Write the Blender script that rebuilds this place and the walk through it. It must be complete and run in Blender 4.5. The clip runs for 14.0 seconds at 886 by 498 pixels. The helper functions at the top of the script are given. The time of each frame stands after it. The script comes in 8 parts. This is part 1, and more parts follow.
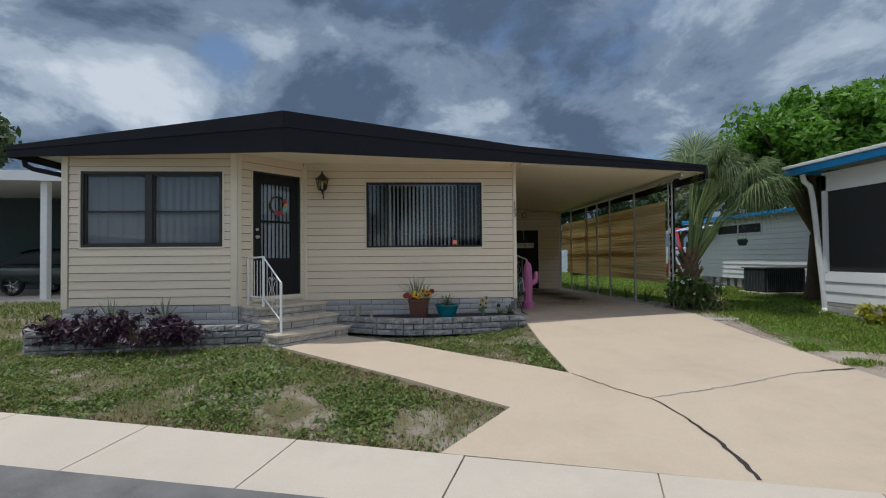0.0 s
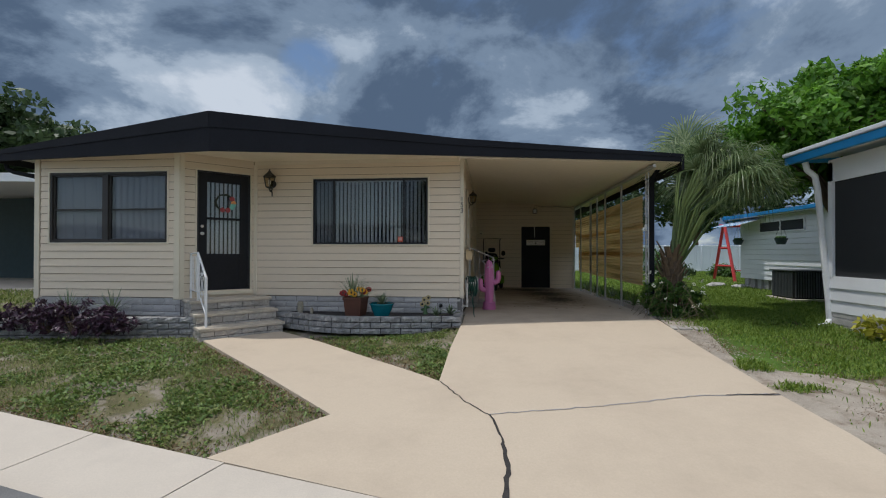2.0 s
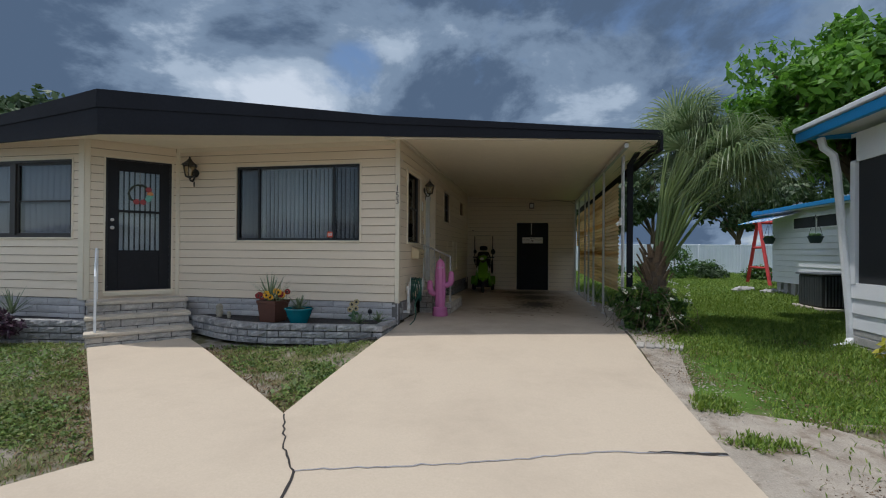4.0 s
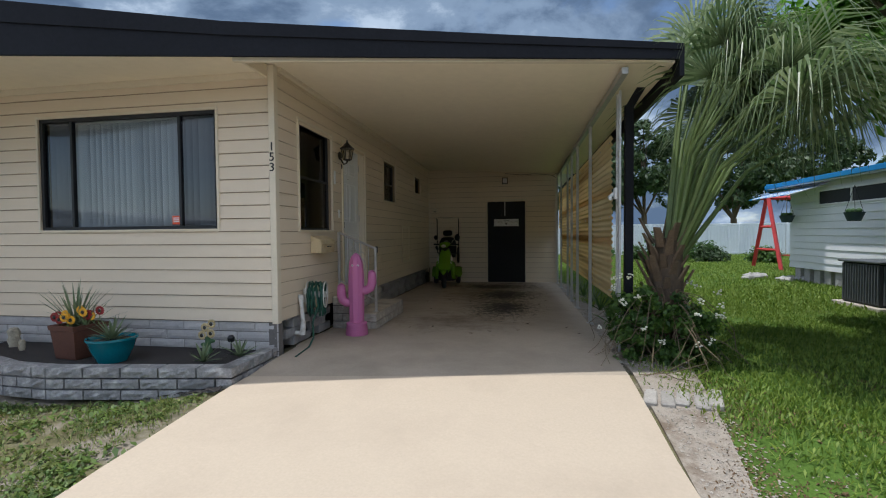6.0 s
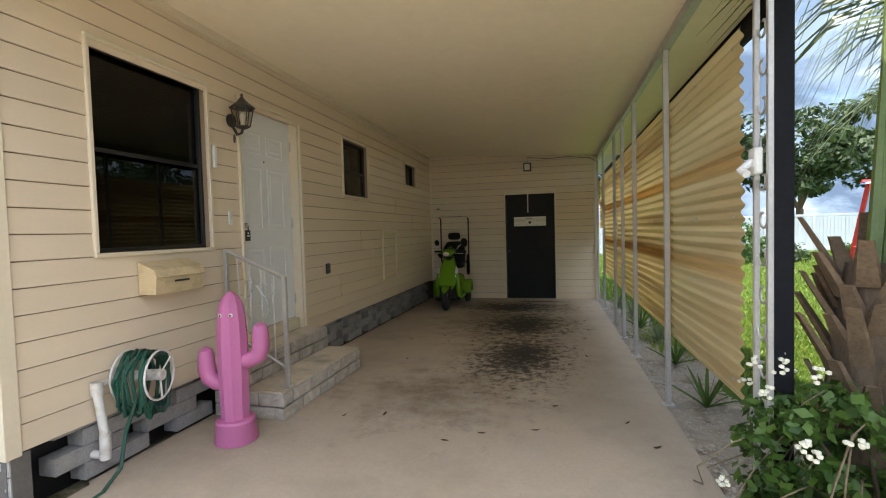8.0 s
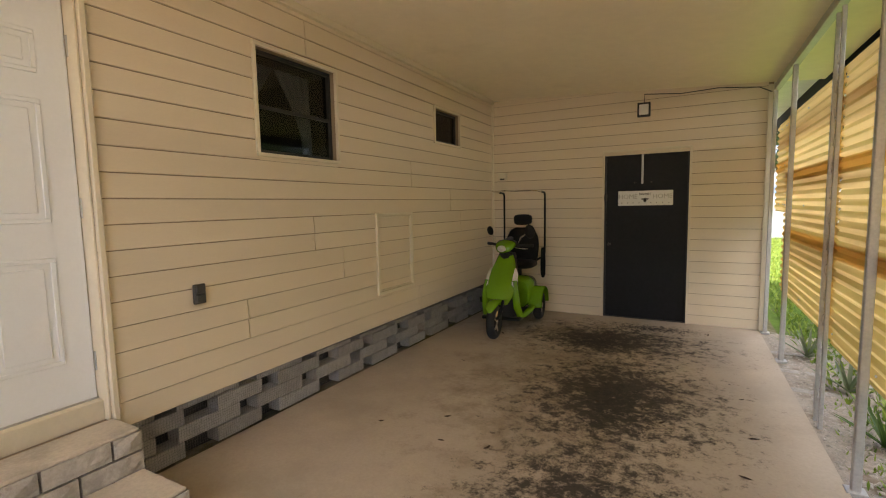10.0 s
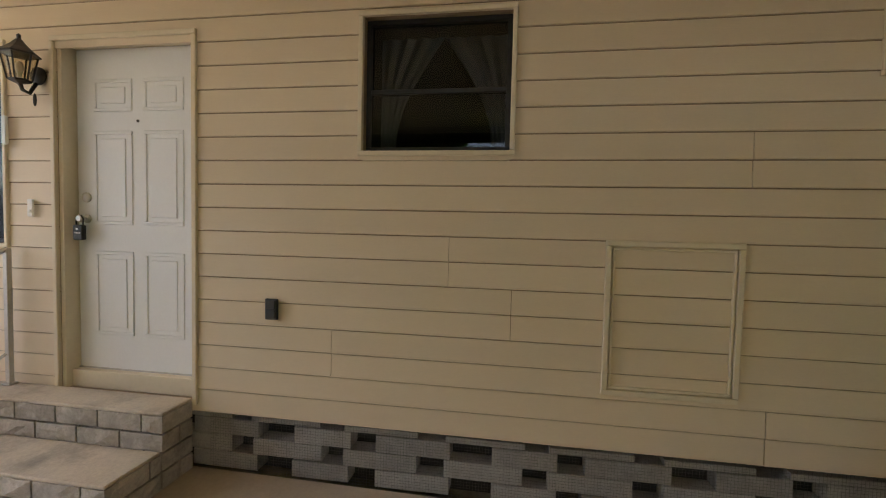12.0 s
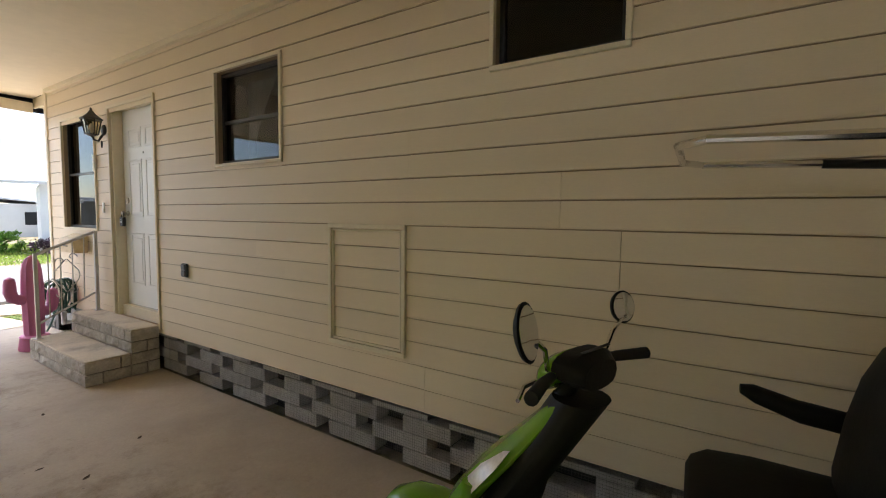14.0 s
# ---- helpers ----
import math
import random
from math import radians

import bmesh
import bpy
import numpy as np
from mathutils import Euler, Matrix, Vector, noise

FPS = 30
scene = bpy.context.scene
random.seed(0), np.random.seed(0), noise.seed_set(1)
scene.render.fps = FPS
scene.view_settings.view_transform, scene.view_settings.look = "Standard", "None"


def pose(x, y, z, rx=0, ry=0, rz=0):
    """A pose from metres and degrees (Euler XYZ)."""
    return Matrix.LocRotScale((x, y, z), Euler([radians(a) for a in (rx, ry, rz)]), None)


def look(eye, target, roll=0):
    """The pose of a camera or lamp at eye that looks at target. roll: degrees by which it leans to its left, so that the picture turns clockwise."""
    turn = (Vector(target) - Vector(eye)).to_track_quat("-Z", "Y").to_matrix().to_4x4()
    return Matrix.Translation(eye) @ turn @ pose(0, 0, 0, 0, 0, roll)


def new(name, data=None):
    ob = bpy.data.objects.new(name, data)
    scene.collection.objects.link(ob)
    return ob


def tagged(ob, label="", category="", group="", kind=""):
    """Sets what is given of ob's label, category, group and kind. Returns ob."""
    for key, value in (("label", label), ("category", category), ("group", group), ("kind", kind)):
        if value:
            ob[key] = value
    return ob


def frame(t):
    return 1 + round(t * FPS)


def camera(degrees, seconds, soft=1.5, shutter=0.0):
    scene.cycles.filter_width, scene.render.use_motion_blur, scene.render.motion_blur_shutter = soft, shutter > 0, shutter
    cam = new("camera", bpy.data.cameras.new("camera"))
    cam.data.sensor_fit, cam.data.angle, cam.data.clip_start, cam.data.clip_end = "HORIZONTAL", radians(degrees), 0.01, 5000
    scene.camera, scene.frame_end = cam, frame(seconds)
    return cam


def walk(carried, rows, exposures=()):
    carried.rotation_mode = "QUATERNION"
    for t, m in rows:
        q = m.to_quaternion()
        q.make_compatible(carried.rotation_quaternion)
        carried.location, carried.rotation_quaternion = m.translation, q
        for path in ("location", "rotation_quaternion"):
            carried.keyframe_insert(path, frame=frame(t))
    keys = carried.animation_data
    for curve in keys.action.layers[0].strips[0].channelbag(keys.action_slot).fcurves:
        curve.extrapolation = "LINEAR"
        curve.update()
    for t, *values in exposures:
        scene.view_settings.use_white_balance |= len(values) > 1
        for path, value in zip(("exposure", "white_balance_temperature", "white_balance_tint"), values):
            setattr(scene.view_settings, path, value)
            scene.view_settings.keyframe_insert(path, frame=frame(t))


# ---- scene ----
cam = camera(87.7, 14.0, 1.1)
PATH = [
    (0, (0.071, -0.663, 1.128), (0.188, 1.333, 1.164), -0.5),
    (0.5, (0.703, -0.698, 1.129), (0.742, 1.302, 1.158), -0.4),
    (1, (1.316, -0.61, 1.137), (1.286, 1.39, 1.162), -0.5),
    (1.5, (1.965, -0.541, 1.119), (1.848, 1.455, 1.143), -0.3),
    (2, (2.503, -0.34, 1.16), (2.301, 1.65, 1.178), 0.1),
    (2.5, (3.071, -0.165, 1.148), (2.789, 1.815, 1.166), 0.4),
    (3, (3.495, 0.194, 1.137), (3.142, 2.162, 1.162), 0.4),
    (3.2, (3.636, 0.348, 1.137), (3.26, 2.312, 1.161), 0.5),
    (5.3, (4.46, 2.774, 1.199), (4.086, 4.739, 1.171), 0.2),
    (5.5, (4.475, 3.058, 1.203), (4.108, 5.024, 1.167), 0.0),
    (6, (4.51, 3.779, 1.244), (4.176, 5.75, 1.18), -0.5),
    (6.5, (4.53, 4.549, 1.303), (4.216, 6.523, 1.217), -1.2),
    (7, (4.549, 5.348, 1.345), (4.227, 7.32, 1.267), -1.6),
    (7.5, (4.52, 6.062, 1.379), (4.15, 8.025, 1.298), -1.4),
    (7.7, (4.567, 6.254, 1.379), (4.152, 8.209, 1.302), -1.5),
    (9.8, (4.705, 9.387, 1.506), (3.858, 11.191, 1.339), -0.8),
    (10, (4.662, 9.749, 1.494), (3.715, 11.501, 1.306), -1.1),
    (10.5, (4.539, 10.586, 1.468), (3.072, 11.93, 1.266), -1.7),
    (11, (4.445, 11.253, 1.465), (2.488, 11.652, 1.363), -0.6),
    (11.5, (4.451, 12.009, 1.466), (2.468, 11.762, 1.377), 0.4),
    (12, (4.458, 12.878, 1.482), (2.488, 12.55, 1.384), 1.3),
    (12.5, (4.398, 13.749, 1.477), (2.466, 13.248, 1.353), 1.5),
    (13, (4.369, 14.491, 1.481), (2.546, 13.683, 1.331), 2.1),
    (13.5, (4.316, 15.084, 1.493), (2.731, 13.877, 1.314), 2.6),
    (14, (4.134, 15.624, 1.481), (2.473, 14.518, 1.341), 0.6),
]
EXPOSURES = [(0.0, -0.1, 6350, 10), (3.2, -0.1, 6250, 10), (5.5, 0.22, 6100, 10), (6.0, 0.36, 6150, 10), (6.5, 0.62, 6200, 10), (7.5, 1.45, 6500, 10), (10.0, 2.62, 7800, 20), (10.5, 2.98, 7800, 20), (11.0, 2.95, 7100, 14), (11.5, 2.35, 7000, 10), (12.0, 2.25, 7000, 18), (12.5, 2.9, 6800, 14), (13.0, 3.25, 6600, 10), (13.5, 2.6, 6600, 10), (14.0, 2.4, 6680, 16)]
walk(cam, [(t, look(eye, target, roll)) for t, eye, target, roll in PATH], EXPOSURES)

# ---- world and sun ----
world = bpy.data.worlds.new("sky")
scene.world = world
world.use_nodes = True
wn, wl = world.node_tree.nodes, world.node_tree.links
wn.clear()
w_out = wn.new("ShaderNodeOutputWorld")
w_bg = wn.new("ShaderNodeBackground")
w_sky = wn.new("ShaderNodeTexSky")
w_sky.sky_type, w_sky.sun_disc = "NISHITA", False
w_sky.dust_density, w_sky.ozone_density = 0.3, 2.0
w_sky.sun_elevation, w_sky.sun_rotation = radians(75.9), radians(264)
w_co = wn.new("ShaderNodeTexCoord")
w_sep = wn.new("ShaderNodeSeparateXYZ")
wl.new(w_co.outputs["Generated"], w_sep.inputs[0])


def w_math(op, a, b, clamp=False):
    n = wn.new("ShaderNodeMath")
    n.operation, n.use_clamp = op, clamp
    for k, v in enumerate((a, b)):
        if isinstance(v, (int, float)):
            n.inputs[k].default_value = v
        else:
            wl.new(v, n.inputs[k])
    return n.outputs[0]


def w_ramp(fac, stops):
    n = wn.new("ShaderNodeValToRGB")
    n.color_ramp.interpolation = "EASE"
    els = n.color_ramp.elements
    while len(els) < len(stops):
        els.new(0.5)
    for e, (p, c) in zip(els, stops):
        e.position, e.color = p, (*c, 1)
    wl.new(fac, n.inputs[0])
    return n.outputs[0]


# cloud layer seen from below: direction divided by its height
w_h = w_math("ADD", w_math("MAXIMUM", w_sep.outputs[2], 0.0), 0.38)
w_cmb = wn.new("ShaderNodeCombineXYZ")
wl.new(w_math("MULTIPLY", w_math("DIVIDE", w_sep.outputs[0], w_h), -1.0), w_cmb.inputs[0])
wl.new(w_math("DIVIDE", w_sep.outputs[1], w_h), w_cmb.inputs[1])


def w_noise(scale, detail, rough, shift):
    m = wn.new("ShaderNodeMapping")
    m.inputs["Location"].default_value = shift
    wl.new(w_cmb.outputs[0], m.inputs[0])
    n = wn.new("ShaderNodeTexNoise")
    n.inputs["Scale"].default_value, n.inputs["Detail"].default_value, n.inputs["Roughness"].default_value = scale, detail, rough
    n.inputs["Distortion"].default_value = 0.25
    wl.new(m.outputs[0], n.inputs["Vector"])
    return n.outputs["Fac"]


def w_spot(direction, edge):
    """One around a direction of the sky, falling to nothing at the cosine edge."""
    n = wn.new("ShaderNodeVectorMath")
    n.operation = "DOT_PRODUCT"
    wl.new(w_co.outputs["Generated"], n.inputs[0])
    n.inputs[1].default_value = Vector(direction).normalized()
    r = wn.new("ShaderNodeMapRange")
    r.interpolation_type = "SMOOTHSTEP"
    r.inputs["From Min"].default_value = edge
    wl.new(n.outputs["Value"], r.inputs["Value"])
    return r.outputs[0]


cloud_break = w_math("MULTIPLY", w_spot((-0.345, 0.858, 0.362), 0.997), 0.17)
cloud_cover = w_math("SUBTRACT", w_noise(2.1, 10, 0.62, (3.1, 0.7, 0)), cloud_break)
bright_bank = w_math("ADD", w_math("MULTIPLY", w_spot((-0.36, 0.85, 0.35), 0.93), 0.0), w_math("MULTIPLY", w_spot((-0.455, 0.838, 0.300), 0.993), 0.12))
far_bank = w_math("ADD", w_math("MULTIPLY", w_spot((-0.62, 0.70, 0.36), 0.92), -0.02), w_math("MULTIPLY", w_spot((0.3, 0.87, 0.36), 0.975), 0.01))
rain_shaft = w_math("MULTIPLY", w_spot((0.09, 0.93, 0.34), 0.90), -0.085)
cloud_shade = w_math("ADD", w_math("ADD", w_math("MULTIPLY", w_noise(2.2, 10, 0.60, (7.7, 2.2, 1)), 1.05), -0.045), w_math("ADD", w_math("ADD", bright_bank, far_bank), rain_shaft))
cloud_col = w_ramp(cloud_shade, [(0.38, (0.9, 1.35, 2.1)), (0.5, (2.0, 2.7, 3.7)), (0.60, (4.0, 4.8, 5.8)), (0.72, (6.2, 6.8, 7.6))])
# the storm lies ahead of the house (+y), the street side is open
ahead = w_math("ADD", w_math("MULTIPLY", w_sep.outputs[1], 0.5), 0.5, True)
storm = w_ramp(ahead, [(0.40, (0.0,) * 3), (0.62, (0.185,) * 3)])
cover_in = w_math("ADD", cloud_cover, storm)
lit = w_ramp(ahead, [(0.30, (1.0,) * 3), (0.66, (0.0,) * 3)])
w_lit = wn.new("ShaderNodeMixRGB")
wl.new(lit, w_lit.inputs[0])
wl.new(cloud_col, w_lit.inputs[1])
# street-side clouds are added, this bright to lighten the house front
w_lit.inputs[2].default_value = (22.0, 22.4, 23.0, 1)
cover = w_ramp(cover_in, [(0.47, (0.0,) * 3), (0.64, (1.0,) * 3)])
w_mix = wn.new("ShaderNodeMixRGB")
# towards the street the added bright clouds stand high and blue sky shows below them
high = w_ramp(w_sep.outputs[2], [(0.10, (0.0,) * 3), (0.42, (1.0,) * 3)])
open_low = w_math("SUBTRACT", 1.0, w_math("MULTIPLY", lit, w_math("SUBTRACT", 1.0, high)))
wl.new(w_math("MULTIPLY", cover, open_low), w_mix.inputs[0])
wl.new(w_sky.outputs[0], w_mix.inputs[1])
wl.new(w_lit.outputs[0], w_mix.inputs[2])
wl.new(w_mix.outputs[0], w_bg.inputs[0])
w_bg.inputs[1].default_value = 0.10
wl.new(w_bg.outputs[0], w_out.inputs[0])

sun = new("sun", bpy.data.lights.new("sun", "SUN"))
sun.data.energy, sun.data.angle, sun.data.color = 2.55, radians(0.6), (1.0, 0.965, 0.91)
sun.matrix_basis = look((-2.5, -0.28, 10), (0, 0, 0))

# ---- materials ----


def material(name, color, rough=0.7, metal=0.0, var=0.12, scale=6.0, fine=60.0, bump=0.15, dirt=None, dirt_scale=1.2, dirt_at=(0.5, 0.72), spec=0.5, stretch=(1, 1, 1), rand=0.0):
    """A plain surface with variation at two scales, a fine relief and, if asked, stains with their own shape."""
    m = bpy.data.materials.new(name)
    m.use_nodes = True
    nt = m.node_tree
    N, L = nt.nodes, nt.links
    b = N["Principled BSDF"]
    b.inputs["Roughness"].default_value, b.inputs["Metallic"].default_value = rough, metal
    b.inputs["Specular IOR Level"].default_value = spec
    co = N.new("ShaderNodeTexCoord")
    mp = N.new("ShaderNodeMapping")
    mp.inputs["Scale"].default_value = stretch
    geo = N.new("ShaderNodeNewGeometry")
    L.new(geo.outputs["Position"], mp.inputs[0])

    def noise_tex(s, d=4.0, r=0.6):
        n = N.new("ShaderNodeTexNoise")
        n.inputs["Scale"].default_value, n.inputs["Detail"].default_value, n.inputs["Roughness"].default_value = s, d, r
        L.new(mp.outputs[0], n.inputs["Vector"])
        return n.outputs["Fac"]

    big, small = noise_tex(scale), noise_tex(fine, 3.0)
    add = N.new("ShaderNodeMath")
    add.operation = "ADD"
    L.new(big, add.inputs[0])
    L.new(small, add.inputs[1])
    val = N.new("ShaderNodeMapRange")
    val.inputs["From Min"].default_value, val.inputs["From Max"].default_value = 0.6, 1.4
    val.inputs["To Min"].default_value, val.inputs["To Max"].default_value = 1 - var, 1 + var
    L.new(add.outputs[0], val.inputs["Value"])
    last = val.outputs[0]
    if rand:
        oi = N.new("ShaderNodeObjectInfo")
        rr = N.new("ShaderNodeMapRange")
        rr.inputs["To Min"].default_value, rr.inputs["To Max"].default_value = 1 - rand, 1 + rand
        L.new(oi.outputs["Random"], rr.inputs["Value"])
        mu = N.new("ShaderNodeMath")
        mu.operation = "MULTIPLY"
        L.new(last, mu.inputs[0])
        L.new(rr.outputs[0], mu.inputs[1])
        last = mu.outputs[0]
    col = N.new("ShaderNodeMixRGB")
    col.blend_type = "MULTIPLY"
    col.inputs[0].default_value = 1.0
    col.inputs[1].default_value = (*color, 1)
    L.new(last, col.inputs[2])
    out = col.outputs[0]
    if dirt:
        st = noise_tex(dirt_scale, 8.0, 0.68)
        rp = N.new("ShaderNodeMapRange")
        rp.inputs["From Min"].default_value, rp.inputs["From Max"].default_value = dirt_at
        L.new(st, rp.inputs["Value"])
        mx = N.new("ShaderNodeMixRGB")
        L.new(rp.outputs[0], mx.inputs[0])
        L.new(out, mx.inputs[1])
        mx.inputs[2].default_value = (*dirt, 1)
        out = mx.outputs[0]
    L.new(out, b.inputs["Base Color"])
    if bump:
        bp = N.new("ShaderNodeBump")
        bp.inputs["Strength"].default_value, bp.inputs["Distance"].default_value = bump, 0.01
        L.new(add.outputs[0], bp.inputs["Height"])
        L.new(bp.outputs[0], b.inputs["Normal"])
    return m


SIDING = material("cream vinyl siding", (0.72, 0.61, 0.46), 0.5, var=0.04, scale=1.1, fine=45, bump=0.05, stretch=(1, 1, 6), rand=0.025, spec=0.35)
TRIM = material("cream painted trim", (0.72, 0.64, 0.49), 0.5, var=0.05, scale=2, fine=40, bump=0.05, spec=0.35)
# core colour is dark to draw the shadow line under each siding course
WALLCORE = material("brown core for siding shadow lines", (0.30, 0.225, 0.15), 0.9, var=0.1)
CEIL = material("cream painted ceiling", (0.86, 0.77, 0.60), 0.6, var=0.05, scale=0.7, fine=9, bump=0.04, dirt=(0.56, 0.47, 0.32), dirt_scale=0.5, dirt_at=(0.6, 1.0), spec=0.3)
ROOF = material("black painted metal fascia", (0.012, 0.013, 0.017), 0.75, var=0.3, scale=1.5, fine=30, bump=0.06, spec=0.2)
ROOFTOP = material("white roof coating", (0.7, 0.7, 0.68), 0.8)
BLACK = material("black aluminium frame and gap shade", (0.012, 0.012, 0.013), 0.45, var=0.3)
DARKBROWN = material("dark bronze frame", (0.03, 0.026, 0.022), 0.5, var=0.25)
BLACKDOOR = material("black painted door", (0.010, 0.010, 0.012), 0.55, var=0.35, scale=1.6, fine=25, bump=0.08, spec=0.25)
WHITEDOOR = material("white painted steel door", (0.80, 0.82, 0.84), 0.42, var=0.025, scale=1.5, bump=0.03)
WHITE = material("white painted metal", (0.78, 0.78, 0.77), 0.5, var=0.08, scale=8, dirt=(0.4, 0.37, 0.32), dirt_scale=5, dirt_at=(0.62, 0.85))
DRIVE = material("beige stained concrete", (0.53, 0.44, 0.335), 0.85, var=0.08, scale=0.9, fine=55, bump=0.12, dirt=(0.41, 0.335, 0.255), dirt_scale=0.9, dirt_at=(0.45, 0.82), spec=0.25)
PORCH = material("carport concrete", (0.435, 0.365, 0.285), 0.75, var=0.10, scale=1.3, fine=50, bump=0.12, dirt=(0.30, 0.25, 0.19), dirt_scale=0.9, dirt_at=(0.45, 0.8), spec=0.35)
SIDEWALK = material("pale sidewalk concrete", (0.54, 0.48, 0.405), 0.9, var=0.08, scale=1.2, fine=70, bump=0.15, dirt=(0.46, 0.41, 0.35), dirt_scale=1.1, dirt_at=(0.5, 0.85), spec=0.2)
ASPHALT = material("grey worn asphalt", (0.165, 0.163, 0.16), 0.92, var=0.4, scale=3, fine=160, bump=0.4, spec=0.2)
CRACK = material("dark crack filler", (0.035, 0.03, 0.028), 0.95, var=0.4, scale=20, bump=0.4)
CRACKPALE = material("pale crack edge", (0.30, 0.29, 0.29), 0.95, var=0.4, scale=14, bump=0.3)
SOIL = material("sandy bare soil", (0.36, 0.315, 0.26), 0.95, var=0.3, scale=5, fine=90, bump=0.6, dirt=(0.20, 0.155, 0.115), dirt_scale=3.5, dirt_at=(0.5, 0.66), spec=0.1)
GRASSMAT = material("thatchy lawn ground", (0.135, 0.125, 0.065), 0.95, var=0.45, scale=4, fine=70, bump=0.6, dirt=(0.27, 0.235, 0.19), dirt_scale=1.9, dirt_at=(0.47, 0.58), spec=0.1)
LUSHMAT = material("lush lawn ground", (0.085, 0.15, 0.028), 0.95, var=0.45, scale=5, fine=70, bump=0.6, dirt=(0.17, 0.15, 0.09), dirt_scale=1.6, dirt_at=(0.56, 0.68), spec=0.1)
BLOCK = material("grey split-face stone block", (0.27, 0.265, 0.26), 0.92, var=0.30, scale=9, fine=55, bump=0.8, dirt=(0.52, 0.50, 0.48), dirt_scale=9, dirt_at=(0.5, 0.72), rand=0.16, spec=0.2)
STEPBLOCK = material("pale stone step block", (0.42, 0.385, 0.34), 0.9, var=0.22, scale=9, fine=50, bump=0.7, dirt=(0.62, 0.58, 0.52), dirt_scale=8, dirt_at=(0.5, 0.75), rand=0.10, spec=0.2)
SKIRT = material("smooth grey skirting block", (0.44, 0.425, 0.41), 0.85, var=0.14, scale=8, fine=60, bump=0.3, rand=0.10)
CINDER = material("grey cinder block", (0.37, 0.36, 0.35), 0.95, var=0.25, scale=12, fine=90, bump=0.6, rand=0.14)
MORTAR = material("dark mortar", (0.14, 0.13, 0.12), 0.95, var=0.2)
STEPTOP = material("weathered step slab", (0.56, 0.49, 0.39), 0.85, var=0.15, scale=5, fine=60, bump=0.25, dirt=(0.30, 0.27, 0.22), dirt_scale=3)
MULCH = material("dark mulch", (0.032, 0.028, 0.027), 0.95, var=0.5, scale=18, fine=80, bump=0.9)
GALV = material("weathered aluminium", (0.50, 0.49, 0.47), 0.5, metal=0.55, var=0.16, scale=8, fine=60, bump=0.1)
MESHWIRE = material("dull grey wire", (0.16, 0.155, 0.15), 0.7, metal=0.3, var=0.2)
# dark colour stands for the dimness of the rooms behind the windows
DARKVOID = material("dark paint for room dimness", (0.10, 0.095, 0.09), 0.9, var=0.05)
CURTAIN = material("pale grey sheer curtain", (0.45, 0.46, 0.48), 0.8, var=0.05, scale=3)
BLIND = material("white vertical blind", (0.44, 0.45, 0.46), 0.6, var=0.03)


def glass_material(name, tint, rough=0.0, clear=0.75):
    m = bpy.data.materials.new(name)
    m.use_nodes = True
    N, L = m.node_tree.nodes, m.node_tree.links
    N.clear()
    o = N.new("ShaderNodeOutputMaterial")
    tr, gl, mx, fr = N.new("ShaderNodeBsdfTransparent"), N.new("ShaderNodeBsdfGlossy"), N.new("ShaderNodeMixShader"), N.new("ShaderNodeLayerWeight")
    tr.inputs[0].default_value = (*[c * clear for c in tint], 1)
    gl.inputs["Roughness"].default_value = rough
    fr.inputs[0].default_value = 0.5
    chain = fr.outputs["Facing"]
    for op, val in (("POWER", 4.0), ("MULTIPLY", 0.75), ("ADD", 0.035)):
        k = N.new("ShaderNodeMath")
        k.operation = op
        L.new(chain, k.inputs[0])
        k.inputs[1].default_value = val
        chain = k.outputs[0]
    L.new(chain, mx.inputs[0])
    L.new(tr.outputs[0], mx.inputs[1])
    L.new(gl.outputs[0], mx.inputs[2])
    L.new(mx.outputs[0], o.inputs[0])
    return m


GLASS = glass_material("window glass", (0.95, 0.98, 0.99), clear=0.95)
SCREENGLASS = glass_material("screened window glass", (0.80, 0.82, 0.84), 0.0, 0.9)

DARKGLASS = glass_material("dark solar screen glass", (0.22, 0.23, 0.24), 0.0, 0.9)
CURTAINGLASS = glass_material("dusty window glass", (0.62, 0.64, 0.64), 0.0, 0.9)

# ---- building blocks ----


